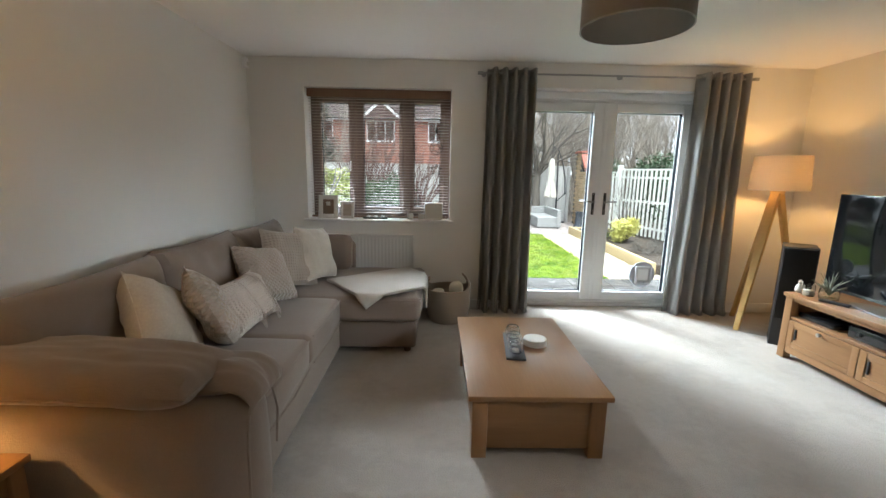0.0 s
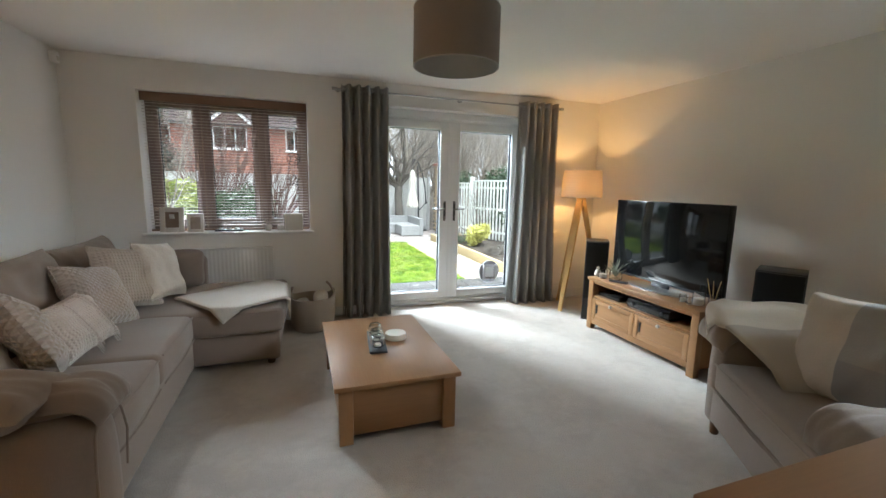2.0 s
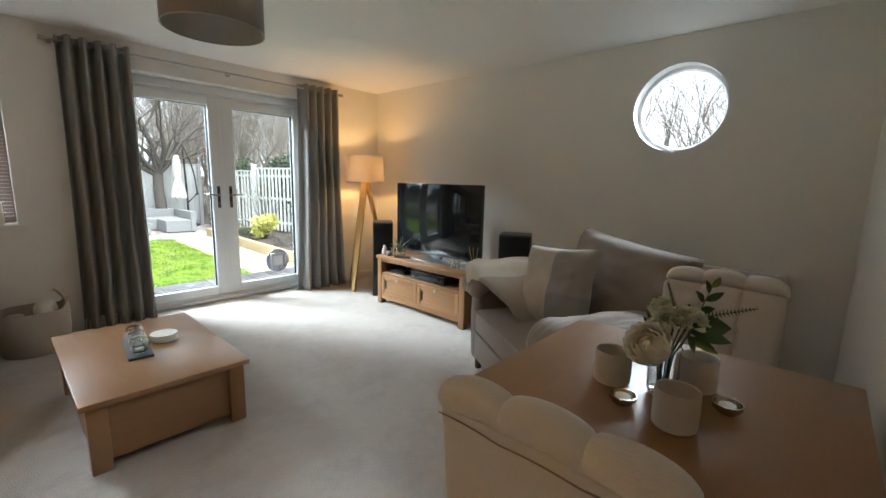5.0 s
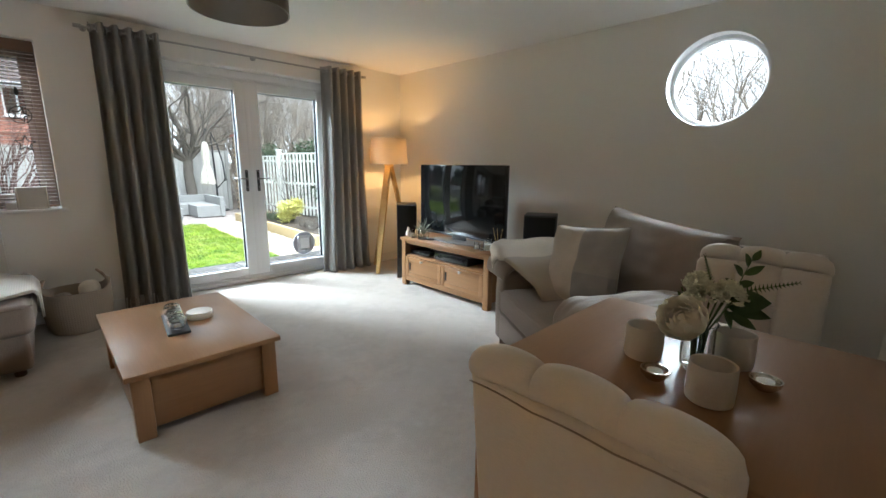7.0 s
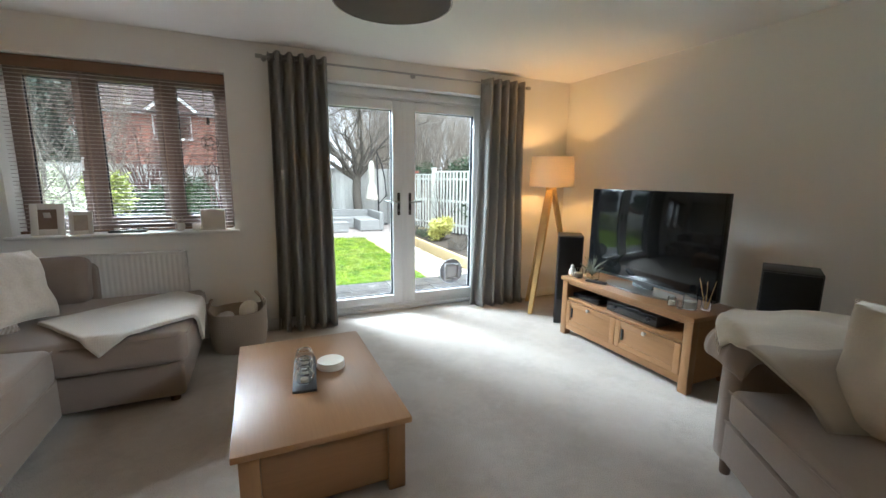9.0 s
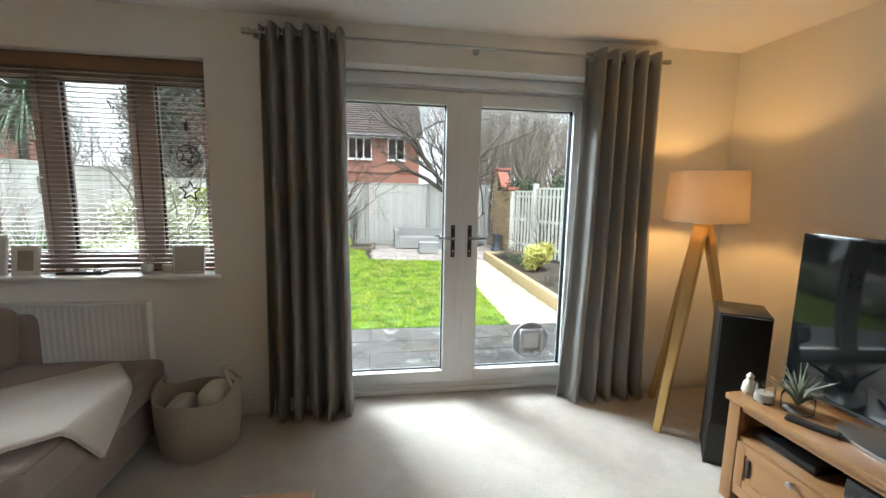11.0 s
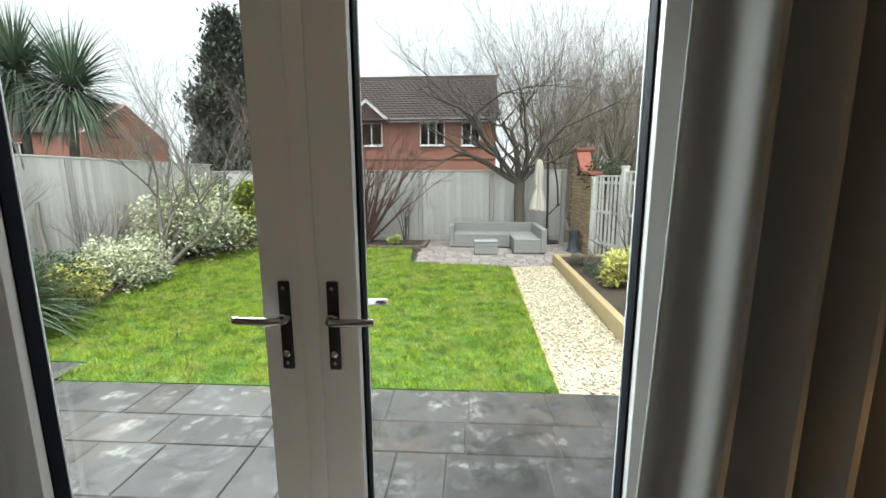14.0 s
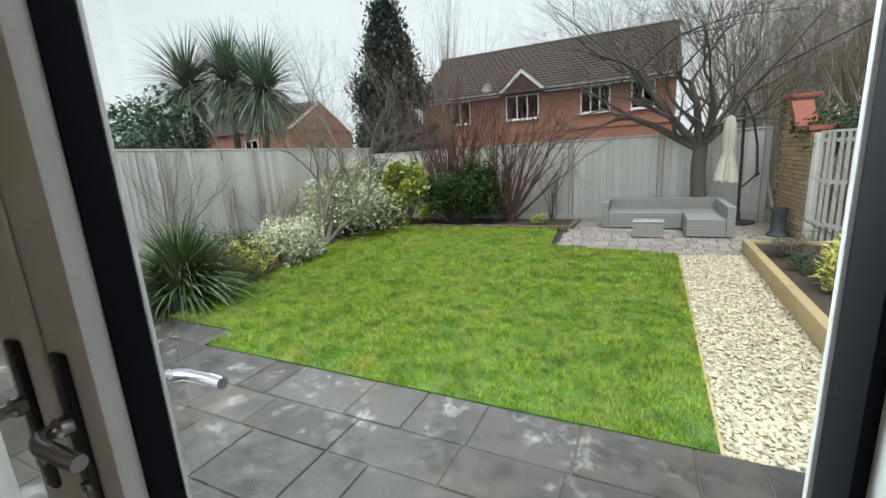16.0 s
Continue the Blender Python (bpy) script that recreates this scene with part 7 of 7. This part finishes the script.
into(part("ridge", tube([(-11.4, 26, 7.56), (2.2, 26, 7.56)], 0.12, 10), TILE), house)
into(part("fascia", box((-11.3, 21.60, 4.36), (-6.32, 21.68, 4.54), 0.01), UPVC), house)
into(part("fascia", box((-3.78, 21.60, 4.36), (2.1, 21.68, 4.54), 0.01), UPVC), house)
into(part("gutter", tube([(-11.3, 21.56, 4.47), (2.1, 21.56, 4.47)], 0.05, 8), IRON), house)
bm = bmesh.new()
gx0, gx1, gap, gy = -6.25, -3.85, 5.62, 21.62
fr = [bm.verts.new(v) for v in ((gx0 + 0.15, gy + 0.05, 4.4), (gx1 - 0.15, gy + 0.05, 4.4), ((gx0 + gx1) / 2, gy + 0.05, gap - 0.12))]
bm.faces.new(fr)
into(part("gable_cladding", bm, material("dark_timber_cladding", (0.06, 0.035, 0.03), 0.8, 0.2, (2.0, 20.0), 0.3, stretch=(1, 1, 6)), None, "dark timber gable cladding"), house)
for sx in (-1, 1):
    mid = (gx0 + gx1) / 2
    a, b = Vector((mid + sx * 1.22, gy, 4.55)), Vector((mid, gy, gap))
    d = (b - a).normalized()
    nrm = Vector((-d.z * 1, 0, d.x)) * (1 if sx < 0 else -1)
    bm = bmesh.new()
    vs = [bm.verts.new(p) for p in (a, b, b - Vector((0, 0, 0.22)), a - Vector((0, 0, 0.22)))]
    vb = [bm.verts.new(v.co + Vector((0, 0.05, 0))) for v in vs]
    bm.faces.new(vs)
    bm.faces.new(list(reversed(vb)))
    for k in range(4):
        bm.faces.new((vs[k], vb[k], vb[(k + 1) % 4], vs[(k + 1) % 4]))
    bmesh.ops.recalc_face_normals(bm, faces=bm.faces)
    into(part("bargeboard", bm, UPVC), house)
    bm = bmesh.new()
    bm.faces.new([bm.verts.new(v) for v in ((a.x, gy - 0.05, a.z + 0.03), (mid, gy - 0.05, gap + 0.04), (mid, 24.0, gap + 0.04), (a.x, 22.4, a.z + 0.03))])
    into(part("gable_roof", bm, TILE), house)
for x0, x1, lights, z0 in ((-9.2, -8.02, 2, 3.2), (-5.98, -4.25, 3, 3.17), (-2.21, -0.85, 3, 3.17), (0.05, 1.06, 2, 3.15)):
    casement(house, x0, x1, z0, 4.38, 21.97, lights)
into(part("string_course", box((-11.0, 21.955, 2.42), (1.9, 21.998, 2.55), 0.01), HBRICK), house)
dish = into(part("satellite_dish", lathe([(0.01, 0), (0.16, 0.03), (0.26, 0.09), (0.25, 0.1), (0.15, 0.045), (0.01, 0.02)], 24, None, Matrix.Translation((-7.0, 22.0, 4.9)) @ Matrix.Rotation(radians(80), 4, "X")), CONCRETE), house)
part("dish_arm", tube([(-7.0, 22.0, 4.9), (-7.0, 22.5, 4.7)], 0.02, 6), IRON, dish).matrix_parent_inverse = dish.matrix_basis.inverted()

h2 = thing("brick_house", "distant red brick house with a brown roof", "house", pose(-28, 27, ZG))
into(part("wall", box((-37, 25, ZG), (-24.5, 33, 4.4)), HBRICK), h2)
rv, rf = tiled_roof(-37.3, -24.9, 24.7, 4.35, 29, 6.9, 0.3, 0.32)
into(raw("roof", rv, rf, TILE, None), h2)
bm = bmesh.new()
bm.faces.new([bm.verts.new(v) for v in ((-24.5, 25.0, 4.3), (-24.5, 33, 4.3), (-24.5, 29, 6.75))])
bm.faces.new([bm.verts.new(v) for v in ((-37.3, 24.8, 4.3), (-24.5, 24.8, 4.3), (-24.5, 29, 6.8), (-37.3, 29, 6.8))])
into(part("gable_wall", bm, HBRICK), h2)
casement(h2, -29.5, -28.0, 2.6, 3.8, 24.97, 2)


# ---- plants ----
def limb(verts, faces, p0, p1, r0, r1, sides):
    d = (p1 - p0).normalized()
    a = d.orthogonal().normalized()
    b = d.cross(a)
    k = len(verts)
    for p, r in ((p0, r0), (p1, r1)):
        for j in range(sides):
            t = 6.28319 * j / sides
            verts.append((p + r * (math.cos(t) * a + math.sin(t) * b))[:])
    for j in range(sides):
        faces.append((k + j, k + (j + 1) % sides, k + sides + (j + 1) % sides, k + sides + j))


def grow(verts, faces, rnd, p, d, length, r, depth, spread=0.55, up=0.12, shrink=0.74, kids=(2, 3), bend=0.18, thin=0.62, tip=None):
    """A limb in bent pieces that forks until depth runs out."""
    pieces = 3 if depth > 2 else 2
    q, rr = p, r
    for k in range(pieces):
        d = (d + Vector((rnd.gauss(0, bend), rnd.gauss(0, bend), rnd.gauss(0, bend) + up))).normalized()
        e = q + d * (length / pieces)
        r2 = rr * (0.86 if k < pieces - 1 else 0.8)
        limb(verts, faces, q, e, rr, r2, 8 if r > 0.05 else 5 if r > 0.012 else 3)
        q, rr = e, r2
        if depth > 0 and k < pieces - 1 and rnd.random() < 0.55:
            side = (d + Vector((rnd.gauss(0, spread), rnd.gauss(0, spread), rnd.gauss(0, spread * 0.6)))).normalized()
            grow(verts, faces, rnd, q, side, length * shrink * 0.85, rr * thin, depth - 1, spread, up, shrink, kids, bend, thin, tip)
    if depth > 0:
        for _ in range(rnd.randint(*kids)):
            side = (d + Vector((rnd.gauss(0, spread), rnd.gauss(0, spread), rnd.gauss(0, spread * 0.6)))).normalized()
            grow(verts, faces, rnd, q, side, length * shrink * rnd.uniform(0.8, 1.15), rr * thin * rnd.uniform(0.85, 1.1), depth - 1, spread, up, shrink, kids, bend, thin, tip)
    elif tip is not None:
        tip.append((q, d))


def bare_tree(label, place, starts, mat, seed, category="tree", name="bare_tree", **kw):
    rnd = random.Random(seed)
    ob = thing(name, label, category, pose(*place))
    trunk, tf, twigs, wf = [], [], [], []
    for d, length, r, depth in starts:
        grow(twigs, wf, rnd, Vector((rnd.uniform(-0.06, 0.06), rnd.uniform(-0.06, 0.06), 0)) if len(starts) > 1 else Vector((0, 0, 0)), Vector(d).normalized(), length, r, depth, **kw)
    raw("branches", twigs, wf, mat, ob, smooth=True)
    return ob


# the leaning fruit tree by the back fence
rnd = random.Random(4)
tree = thing("bare_tree", "large leafless garden tree with spreading twiggy crown", "tree", pose(1.72, 9.82, ZG - 0.05))
tv_, tf_ = [], []
trunk = [Vector((0, 0, 0)), Vector((0.02, 0, 0.6)), Vector((-0.02, 0, 1.2)), Vector((0.0, 0, 1.62))]
for (a, b), (r0, r1) in zip(zip(trunk, trunk[1:]), ((0.17, 0.145), (0.145, 0.135), (0.135, 0.13))):
    limb(tv_, tf_, a, b, r0, r1, 12)
raw("trunk", tv_, tf_, BARK, tree, smooth=True)
cv, cf = [], []
for d, length, r, depth in (((-1.0, -0.3, 0.62), 1.45, 0.085, 6), ((-0.5, 0.0, 1.0), 1.35, 0.085, 6), ((0.2, -0.2, 1.0), 1.3, 0.075, 6), ((0.75, 0.1, 0.75), 1.1, 0.06, 6), ((-0.7, -0.7, 0.8), 1.3, 0.06, 6), ((0.1, -0.7, 0.9), 1.1, 0.05, 6), ((-1.3, -0.5, 0.95), 2.1, 0.075, 6), ((-0.9, 0.1, 1.4), 2.1, 0.075, 6), ((0.9, -0.3, 1.0), 1.7, 0.06, 6)):
    grow(cv, cf, rnd, Vector((0, 0, 1.58)), Vector(d).normalized(), length, r, depth, 0.46, 0.03, 0.78, (2, 3), 0.17, 0.62)
raw("crown", cv, cf, BARK, tree, smooth=True)
bare_tree("multi-stemmed purple-twigged leafless shrub by the fence", (-2.25, 9.55, ZG), [((random.Random(k).uniform(-0.75, 0.75), random.Random(k + 50).uniform(-0.35, 0.2), 1.0), 1.35, 0.036, 4) for k in range(26)], TWIG, 21, "shrub", "bare_shrub", spread=0.26, up=0.04, shrink=0.72, kids=(1, 2), bend=0.10, thin=0.68)
bare_tree("tall purple-twigged leafless shrub behind the laurel", (-3.95, 9.8, ZG), [((random.Random(k + 9).uniform(-0.5, 0.5), random.Random(k + 70).uniform(-0.2, 0.2), 1.0), 1.75, 0.036, 4) for k in range(26)], TWIG, 22, "shrub", "bare_shrub", spread=0.25, up=0.06, shrink=0.75, kids=(1, 2), bend=0.09, thin=0.66)
bare_tree("slim leafless shrub against the back fence", (-1.25, 9.8, ZG), [((random.Random(k + 5).uniform(-0.3, 0.3), 0, 1.0), 0.7, 0.013, 3) for k in range(7)], BARK, 23, "shrub", "bare_shrub", spread=0.22, up=0.08, shrink=0.7, kids=(1, 2), bend=0.08)
bare_tree("small pale leafless tree by the side fence", (-5.35, 6.35, ZG), [((-0.25, 0.1, 1.0), 1.5, 0.06, 5), ((0.1, 0.3, 1.0), 1.35, 0.055, 5), ((0.6, 0.6, 0.9), 1.4, 0.05, 5)], PALEBARK, 24, spread=0.36, up=0.08, shrink=0.74, kids=(2, 3), bend=0.17, thin=0.72)
bare_tree("young leafless sapling trained against the fence", (-6.2, 5.0, ZG), [((0.0, 0.02, 1.0), 1.55, 0.05, 4)], PALEBARK, 25, thin=0.7, spread=0.5, up=0.12, shrink=0.75, kids=(1, 2))
bare_tree("thin leafless shrub by the side fence", (-6.0, 3.7, ZG), [((0.16 * k - 0.3, 0.1, 1.0), 0.9, 0.022, 3) for k in range(4)], PALEBARK, 26, "shrub", "bare_shrub", spread=0.3, up=0.12)
bare_tree("twiggy leafless shrub beside the side fence", (-5.9, 5.6, ZG), [((0.12 * k - 0.3, 0.05 * k - 0.1, 1.0), 0.55, 0.016, 4) for k in range(8)], TWIG, 27, "shrub", "bare_shrub", spread=0.25, up=0.1)
bare_tree("tall slender leafless poplar behind the fence", (-5.6, 13.0, ZG), [((0.03, 0, 1), 2.6, 0.08, 5), ((0.18, 0.05, 1), 2.2, 0.05, 5), ((-0.15, 0.05, 1), 2.2, 0.05, 5)], FARTWIG, 28, spread=0.16, up=0.12, shrink=0.72, kids=(2, 2), bend=0.05)
for k, (x, y, hh) in enumerate(((-9.2, 10.5, 1.5), (-8.0, 11.5, 1.6), (-7.2, 12.0, 1.2))):
    bare_tree("leafless tree behind the side fence", (x, y, ZG), [((0.05, 0, 1), hh, 0.09, 5)], PALEBARK, 30 + k, spread=0.34, up=0.12, shrink=0.78, kids=(2, 3), thin=0.7)


def woods():
    """The leafless wood beyond the garden, too many trees to count."""
    rnd = random.Random(77)
    v, f = [], []
    for k in range(64):
        x, y = rnd.uniform(2.4, 20), rnd.uniform(13.0, 30)
        if x < 4.0 and y > 20:
            x += 3
        hh = rnd.uniform(2.1, 3.0)
        grow(v, f, rnd, Vector((x, y, ZG)), Vector((rnd.gauss(0, 0.06), rnd.gauss(0, 0.06), 1)).normalized(), hh, rnd.uniform(0.05, 0.10), 5, 0.27, 0.12, 0.76, (2, 2), 0.09, 0.6)
    for k in range(80):
        x, y = rnd.uniform(2.6, 10.5), rnd.uniform(11.6, 20)
        grow(v, f, rnd, Vector((x, y, ZG)), Vector((rnd.gauss(0, 0.08), rnd.gauss(0, 0.08), 1)).normalized(), rnd.uniform(1.5, 2.6), rnd.uniform(0.06, 0.10), 5, 0.33, 0.10, 0.76, (2, 3), 0.12, 0.66)
    for k in range(26):
        x, y = rnd.uniform(8.0, 14), rnd.uniform(-9.5, -1.0)
        grow(v, f, rnd, Vector((x, y, ZG)), Vector((rnd.gauss(0, 0.08), rnd.gauss(0, 0.08), 1)).normalized(), rnd.uniform(1.3, 2.2), rnd.uniform(0.05, 0.09), 5, 0.42, 0.06, 0.78, (2, 3), 0.16, 0.7)
    for k in range(26):
        x, y = rnd.uniform(5, 15), rnd.uniform(-9, 8)
        grow(v, f, rnd, Vector((x, y, ZG)), Vector((rnd.gauss(0, 0.06), rnd.gauss(0, 0.06), 1)).normalized(), rnd.uniform(1.8, 2.8), rnd.uniform(0.07, 0.13), 4, 0.24, 0.13, 0.76, (2, 3), 0.08, 0.6)
    for k in range(26):
        x, y = rnd.uniform(-45, -3), rnd.uniform(33, 48)
        grow(v, f, rnd, Vector((x, y, ZG)), Vector((rnd.gauss(0, 0.06), rnd.gauss(0, 0.06), 1)).normalized(), rnd.uniform(2.2, 3.2), rnd.uniform(0.1, 0.16), 3, 0.24, 0.13, 0.76, (2, 3), 0.08, 0.6)
    return v, f


wv, wf = woods()
tagged(raw("woodland", wv, wf, FARTWIG), "leafless winter woodland beyond the garden", "woodland", kind="stuff")


def leaves(centres, size, rnd, aspect=0.5, droop=0.0, count=1):
    """Small folded leaves, two triangles each side of the midrib."""
    v, f = [], []
    for c in centres:
        a, t = rnd.uniform(0, 6.28319), rnd.uniform(-0.5, 1.0)
        d = Vector((math.cos(a) * math.cos(t), math.sin(a) * math.cos(t), math.sin(t) - droop)).normalized()
        s = d.cross(Vector((rnd.gauss(0, 0.4), rnd.gauss(0, 0.4), 1))).normalized()
        up = s.cross(d)
        L = size * rnd.uniform(0.65, 1.3)
        w = L * aspect * 0.5
        k = len(v)
        m = c + d * L * 0.5
        v += [c[:], (m + s * w + up * w * 0.3)[:], (c + d * L)[:], (m - s * w + up * w * 0.3)[:]]
        f += [(k, k + 1, k + 2), (k, k + 2, k + 3)]
    return v, f


def shrub(label, place, rx, ry, h, count, size, mat, seed, aspect=0.5, name="shrub", clumps=16, fill=0.55):
    """A leafy shrub of uneven clumps on stems."""
    rnd = random.Random(seed)
    ob = thing(name, label, "shrub", pose(*place))
    cs, sv, sf = [], [], []
    lobes = []
    for k in range(clumps):
        a, q = rnd.uniform(0, 6.28319), rnd.uniform(0.15, 1.0) ** 0.6
        z = h * rnd.uniform(0.25, 0.85) * (1 - 0.35 * q * q)
        c = Vector((rx * 0.72 * q * math.cos(a), ry * 0.72 * q * math.sin(a), z))
        lobes.append((c, rnd.uniform(0.28, 0.5) * min(rx, ry, h)))
        limb(sv, sf, Vector((0.1 * c.x, 0.1 * c.y, -0.02)), c, 0.012, 0.005, 5)
    for k in range(count):
        c, r = lobes[rnd.randrange(clumps)]
        d = Vector((rnd.gauss(0, 1), rnd.gauss(0, 1), rnd.gauss(0, 1))).normalized()
        p = c + d * r * (rnd.uniform(fill, 1.12))
        if p.z < 0.02:
            p.z = rnd.uniform(0.02, 0.08)
        cs.append(p)
    v, f = leaves(cs, size, rnd, aspect)
    raw("foliage", v, f, mat, ob)
    raw("stems", sv, sf, BARK, ob)
    return ob


shrub("dense dark green laurel bush by the back fence", (-3.45, 9.3, ZG), 1.45, 0.75, 1.75, 11000, 0.10, DARKGREEN, 1, 0.42, clumps=44)
shrub("yellow-spotted laurel with pale green leaves", (-4.85, 9.0, ZG), 0.9, 0.6, 1.95, 5600, 0.13, SPOTTED, 2, 0.45, clumps=24)
shrub("pale variegated shrub beside the side fence", (-5.45, 7.5, ZG), 1.1, 1.1, 1.75, 12000, 0.085, VARIEG, 3, 0.5, clumps=40)
shrub("low mound of silver variegated shrub", (-5.15, 5.15, ZG), 0.8, 0.9, 0.75, 8500, 0.06, VARIEG, 4, 0.5, clumps=20)
shrub("low golden-leaved shrub at the lawn's edge", (-4.78, 3.95, ZG), 0.42, 0.42, 0.62, 2600, 0.05, GOLD, 5, 0.5)
shrub("dark green low shrub behind the golden one", (-5.2, 3.9, ZG), 0.7, 0.8, 0.85, 4200, 0.05, DARKGREEN, 6, 0.45)
shrub("low golden-leaved shrub below the laurel", (-4.95, 8.7, ZG), 0.5, 0.25, 0.42, 1300, 0.05, GOLD, 7, 0.5)
shrub("small green plant in the back border", (-1.45, 9.15, ZG), 0.22, 0.2, 0.34, 420, 0.06, SPOTTED, 8, 0.5, clumps=8)
shrub("golden variegated shrub in the raised bed", (2.62, 4.9, ZG + 0.14), 0.38, 0.46, 0.64, 3000, 0.075, GOLD, 9, 0.34, clumps=18)
shrub("dark heather in the raised bed", (2.45, 6.3, ZG + 0.14), 0.36, 0.6, 0.28, 2400, 0.03, HEATHER, 10, 0.3)
shrub("dark heather in the raised bed", (2.50, 3.6, ZG + 0.14), 0.4, 0.6, 0.26, 2400, 0.03, HEATHER, 11, 0.3)
shrub("low grey-green plant in the raised bed", (2.40, 5.55, ZG + 0.14), 0.24, 0.25, 0.2, 900, 0.03, IVY, 12, 0.5)
shrub("ivy climbing over the brick wall", (3.35, 8.4, ZG + 1.35), 0.5, 0.8, 0.9, 1600, 0.06, IVY, 13, 0.7)
shrub("ivy-clad undergrowth beyond the white fence", (4.5, 6.3, ZG), 0.9, 3.0, 2.6, 7000, 0.09, IVY, 14, 0.7, clumps=30)
shrub("evergreen bush behind the side fence", (-10.7, 6.6, ZG), 2.1, 1.8, 4.0, 16000, 0.16, BLUEGREEN, 15, 0.5, clumps=30)
shrub("dark evergreen at the fence corner", (-6.1, 9.6, ZG), 0.6, 0.5, 2.0, 3600, 0.08, DARKGREEN, 16, 0.5)
bare_tree("leafless climber on the white picket fence", (3.40, 6.5, ZG + 0.12), [((0.03 - 0.05 * k, 0.2 * k - 0.5, 1.0), 0.6, 0.014, 4) for k in range(9)], BARK, 41, "climber", "climber", spread=0.35, up=0.1, shrink=0.78)


def strap_plant(name, label, place, heads, count, length, width, mat, seed, droop, category):
    """Long strap leaves arching out of each head."""
    rnd = random.Random(seed)
    ob = thing(name, label, category, pose(*place))
    for top, low in heads:
        top = Vector(top)
        v, f = [], []
        for k in range(count):
            a, t = rnd.uniform(0, 6.28319), rnd.uniform(low, 1.5)
            d = Vector((math.cos(a) * math.cos(t), math.sin(a) * math.cos(t), math.sin(t)))
            s = Vector((-math.sin(a), math.cos(a), 0))
            L, p, w = length * rnd.uniform(0.7, 1.15), top.copy(), width * rnd.uniform(0.7, 1.2)
            b = len(v)
            n = 5
            for q in range(n + 1):
                ww = w * (0.6 + 0.4 * math.sin(math.pi * min(1, q / n + 0.2))) * (1 - (q / n) ** 3)
                v += [(p - s * ww)[:], (p + s * ww)[:]]
                p = p + d * (L / n)
                d = (d + Vector((0, 0, -droop * rnd.uniform(0.6, 1.3)))).normalized()
            for q in range(n):
                f.append((b + 2 * q, b + 2 * q + 1, b + 2 * q + 3, b + 2 * q + 2))
        raw("leaf_head", v, f, mat, ob)
        if top.z > 0.5:
            sv, sf = [], []
            base = Vector((top.x * 0.75, top.y * 0.75, 0))
            for q in range(5):
                limb(sv, sf, base.lerp(top, q / 5), base.lerp(top, (q + 1) / 5), 0.11 - 0.008 * q, 0.102 - 0.008 * q, 9)
            raw("trunk", sv, sf, BARK, ob, smooth=True)
    return ob


strap_plant("flax_plant", "large green strap-leaved plant at the lawn's corner", (-4.72, 2.95, ZG + 0.02), [((0, 0, 0.02), 0.55), ((-0.2, 0.2, 0.02), 0.5), ((0.15, -0.12, 0.02), 0.5)], 280, 1.15, 0.022, FLAX, 51, 0.34, "strap-leaved plant")
strap_plant("cordyline_tree", "tall cordyline palm with three spiky leaf heads", (-9.75, 7.85, ZG), [((-1.05, -0.1, 3.95), -1.1), ((0.35, 0.1, 3.95), -1.1), ((1.65, 0.0, 3.55), -1.1)], 760, 1.6, 0.019, PALMLEAF, 52, 0.20, "palm tree")


def conifer(label, place, h, r, count, seed):
    rnd = random.Random(seed)
    ob = thing("conifer", label, "conifer", pose(*place))
    tv2, tf2 = [], []
    limb(tv2, tf2, Vector((0, 0, 0)), Vector((0, 0, h)), 0.14, 0.02, 8)
    raw("trunk", tv2, tf2, BARK, ob, smooth=True)
    cs = []
    for k in range(240):
        z = h * (0.06 + 0.94 * rnd.random() ** 0.85)
        rr = r * (1 - (z / h) ** 1.7) ** 0.8 * (0.75 + 0.35 * noise.noise((z * 1.1, seed, 2.0))) * rnd.uniform(0.3, 1.1)
        a = rnd.uniform(0, 6.28319)
        c = Vector((rr * math.cos(a), rr * math.sin(a), z))
        for q in range(count // 240):
            cs.append(c + Vector((rnd.gauss(0, 0.2), rnd.gauss(0, 0.2), rnd.gauss(0, 0.24))))
    v, f = leaves(cs, 0.19, rnd, 0.4, -0.5)
    raw("foliage", v, f, CONIFER, ob)


conifer("tall dark conifer behind the garden fence", (-7.5, 13.0, ZG), 6.6, 2.0, 42000, 61)
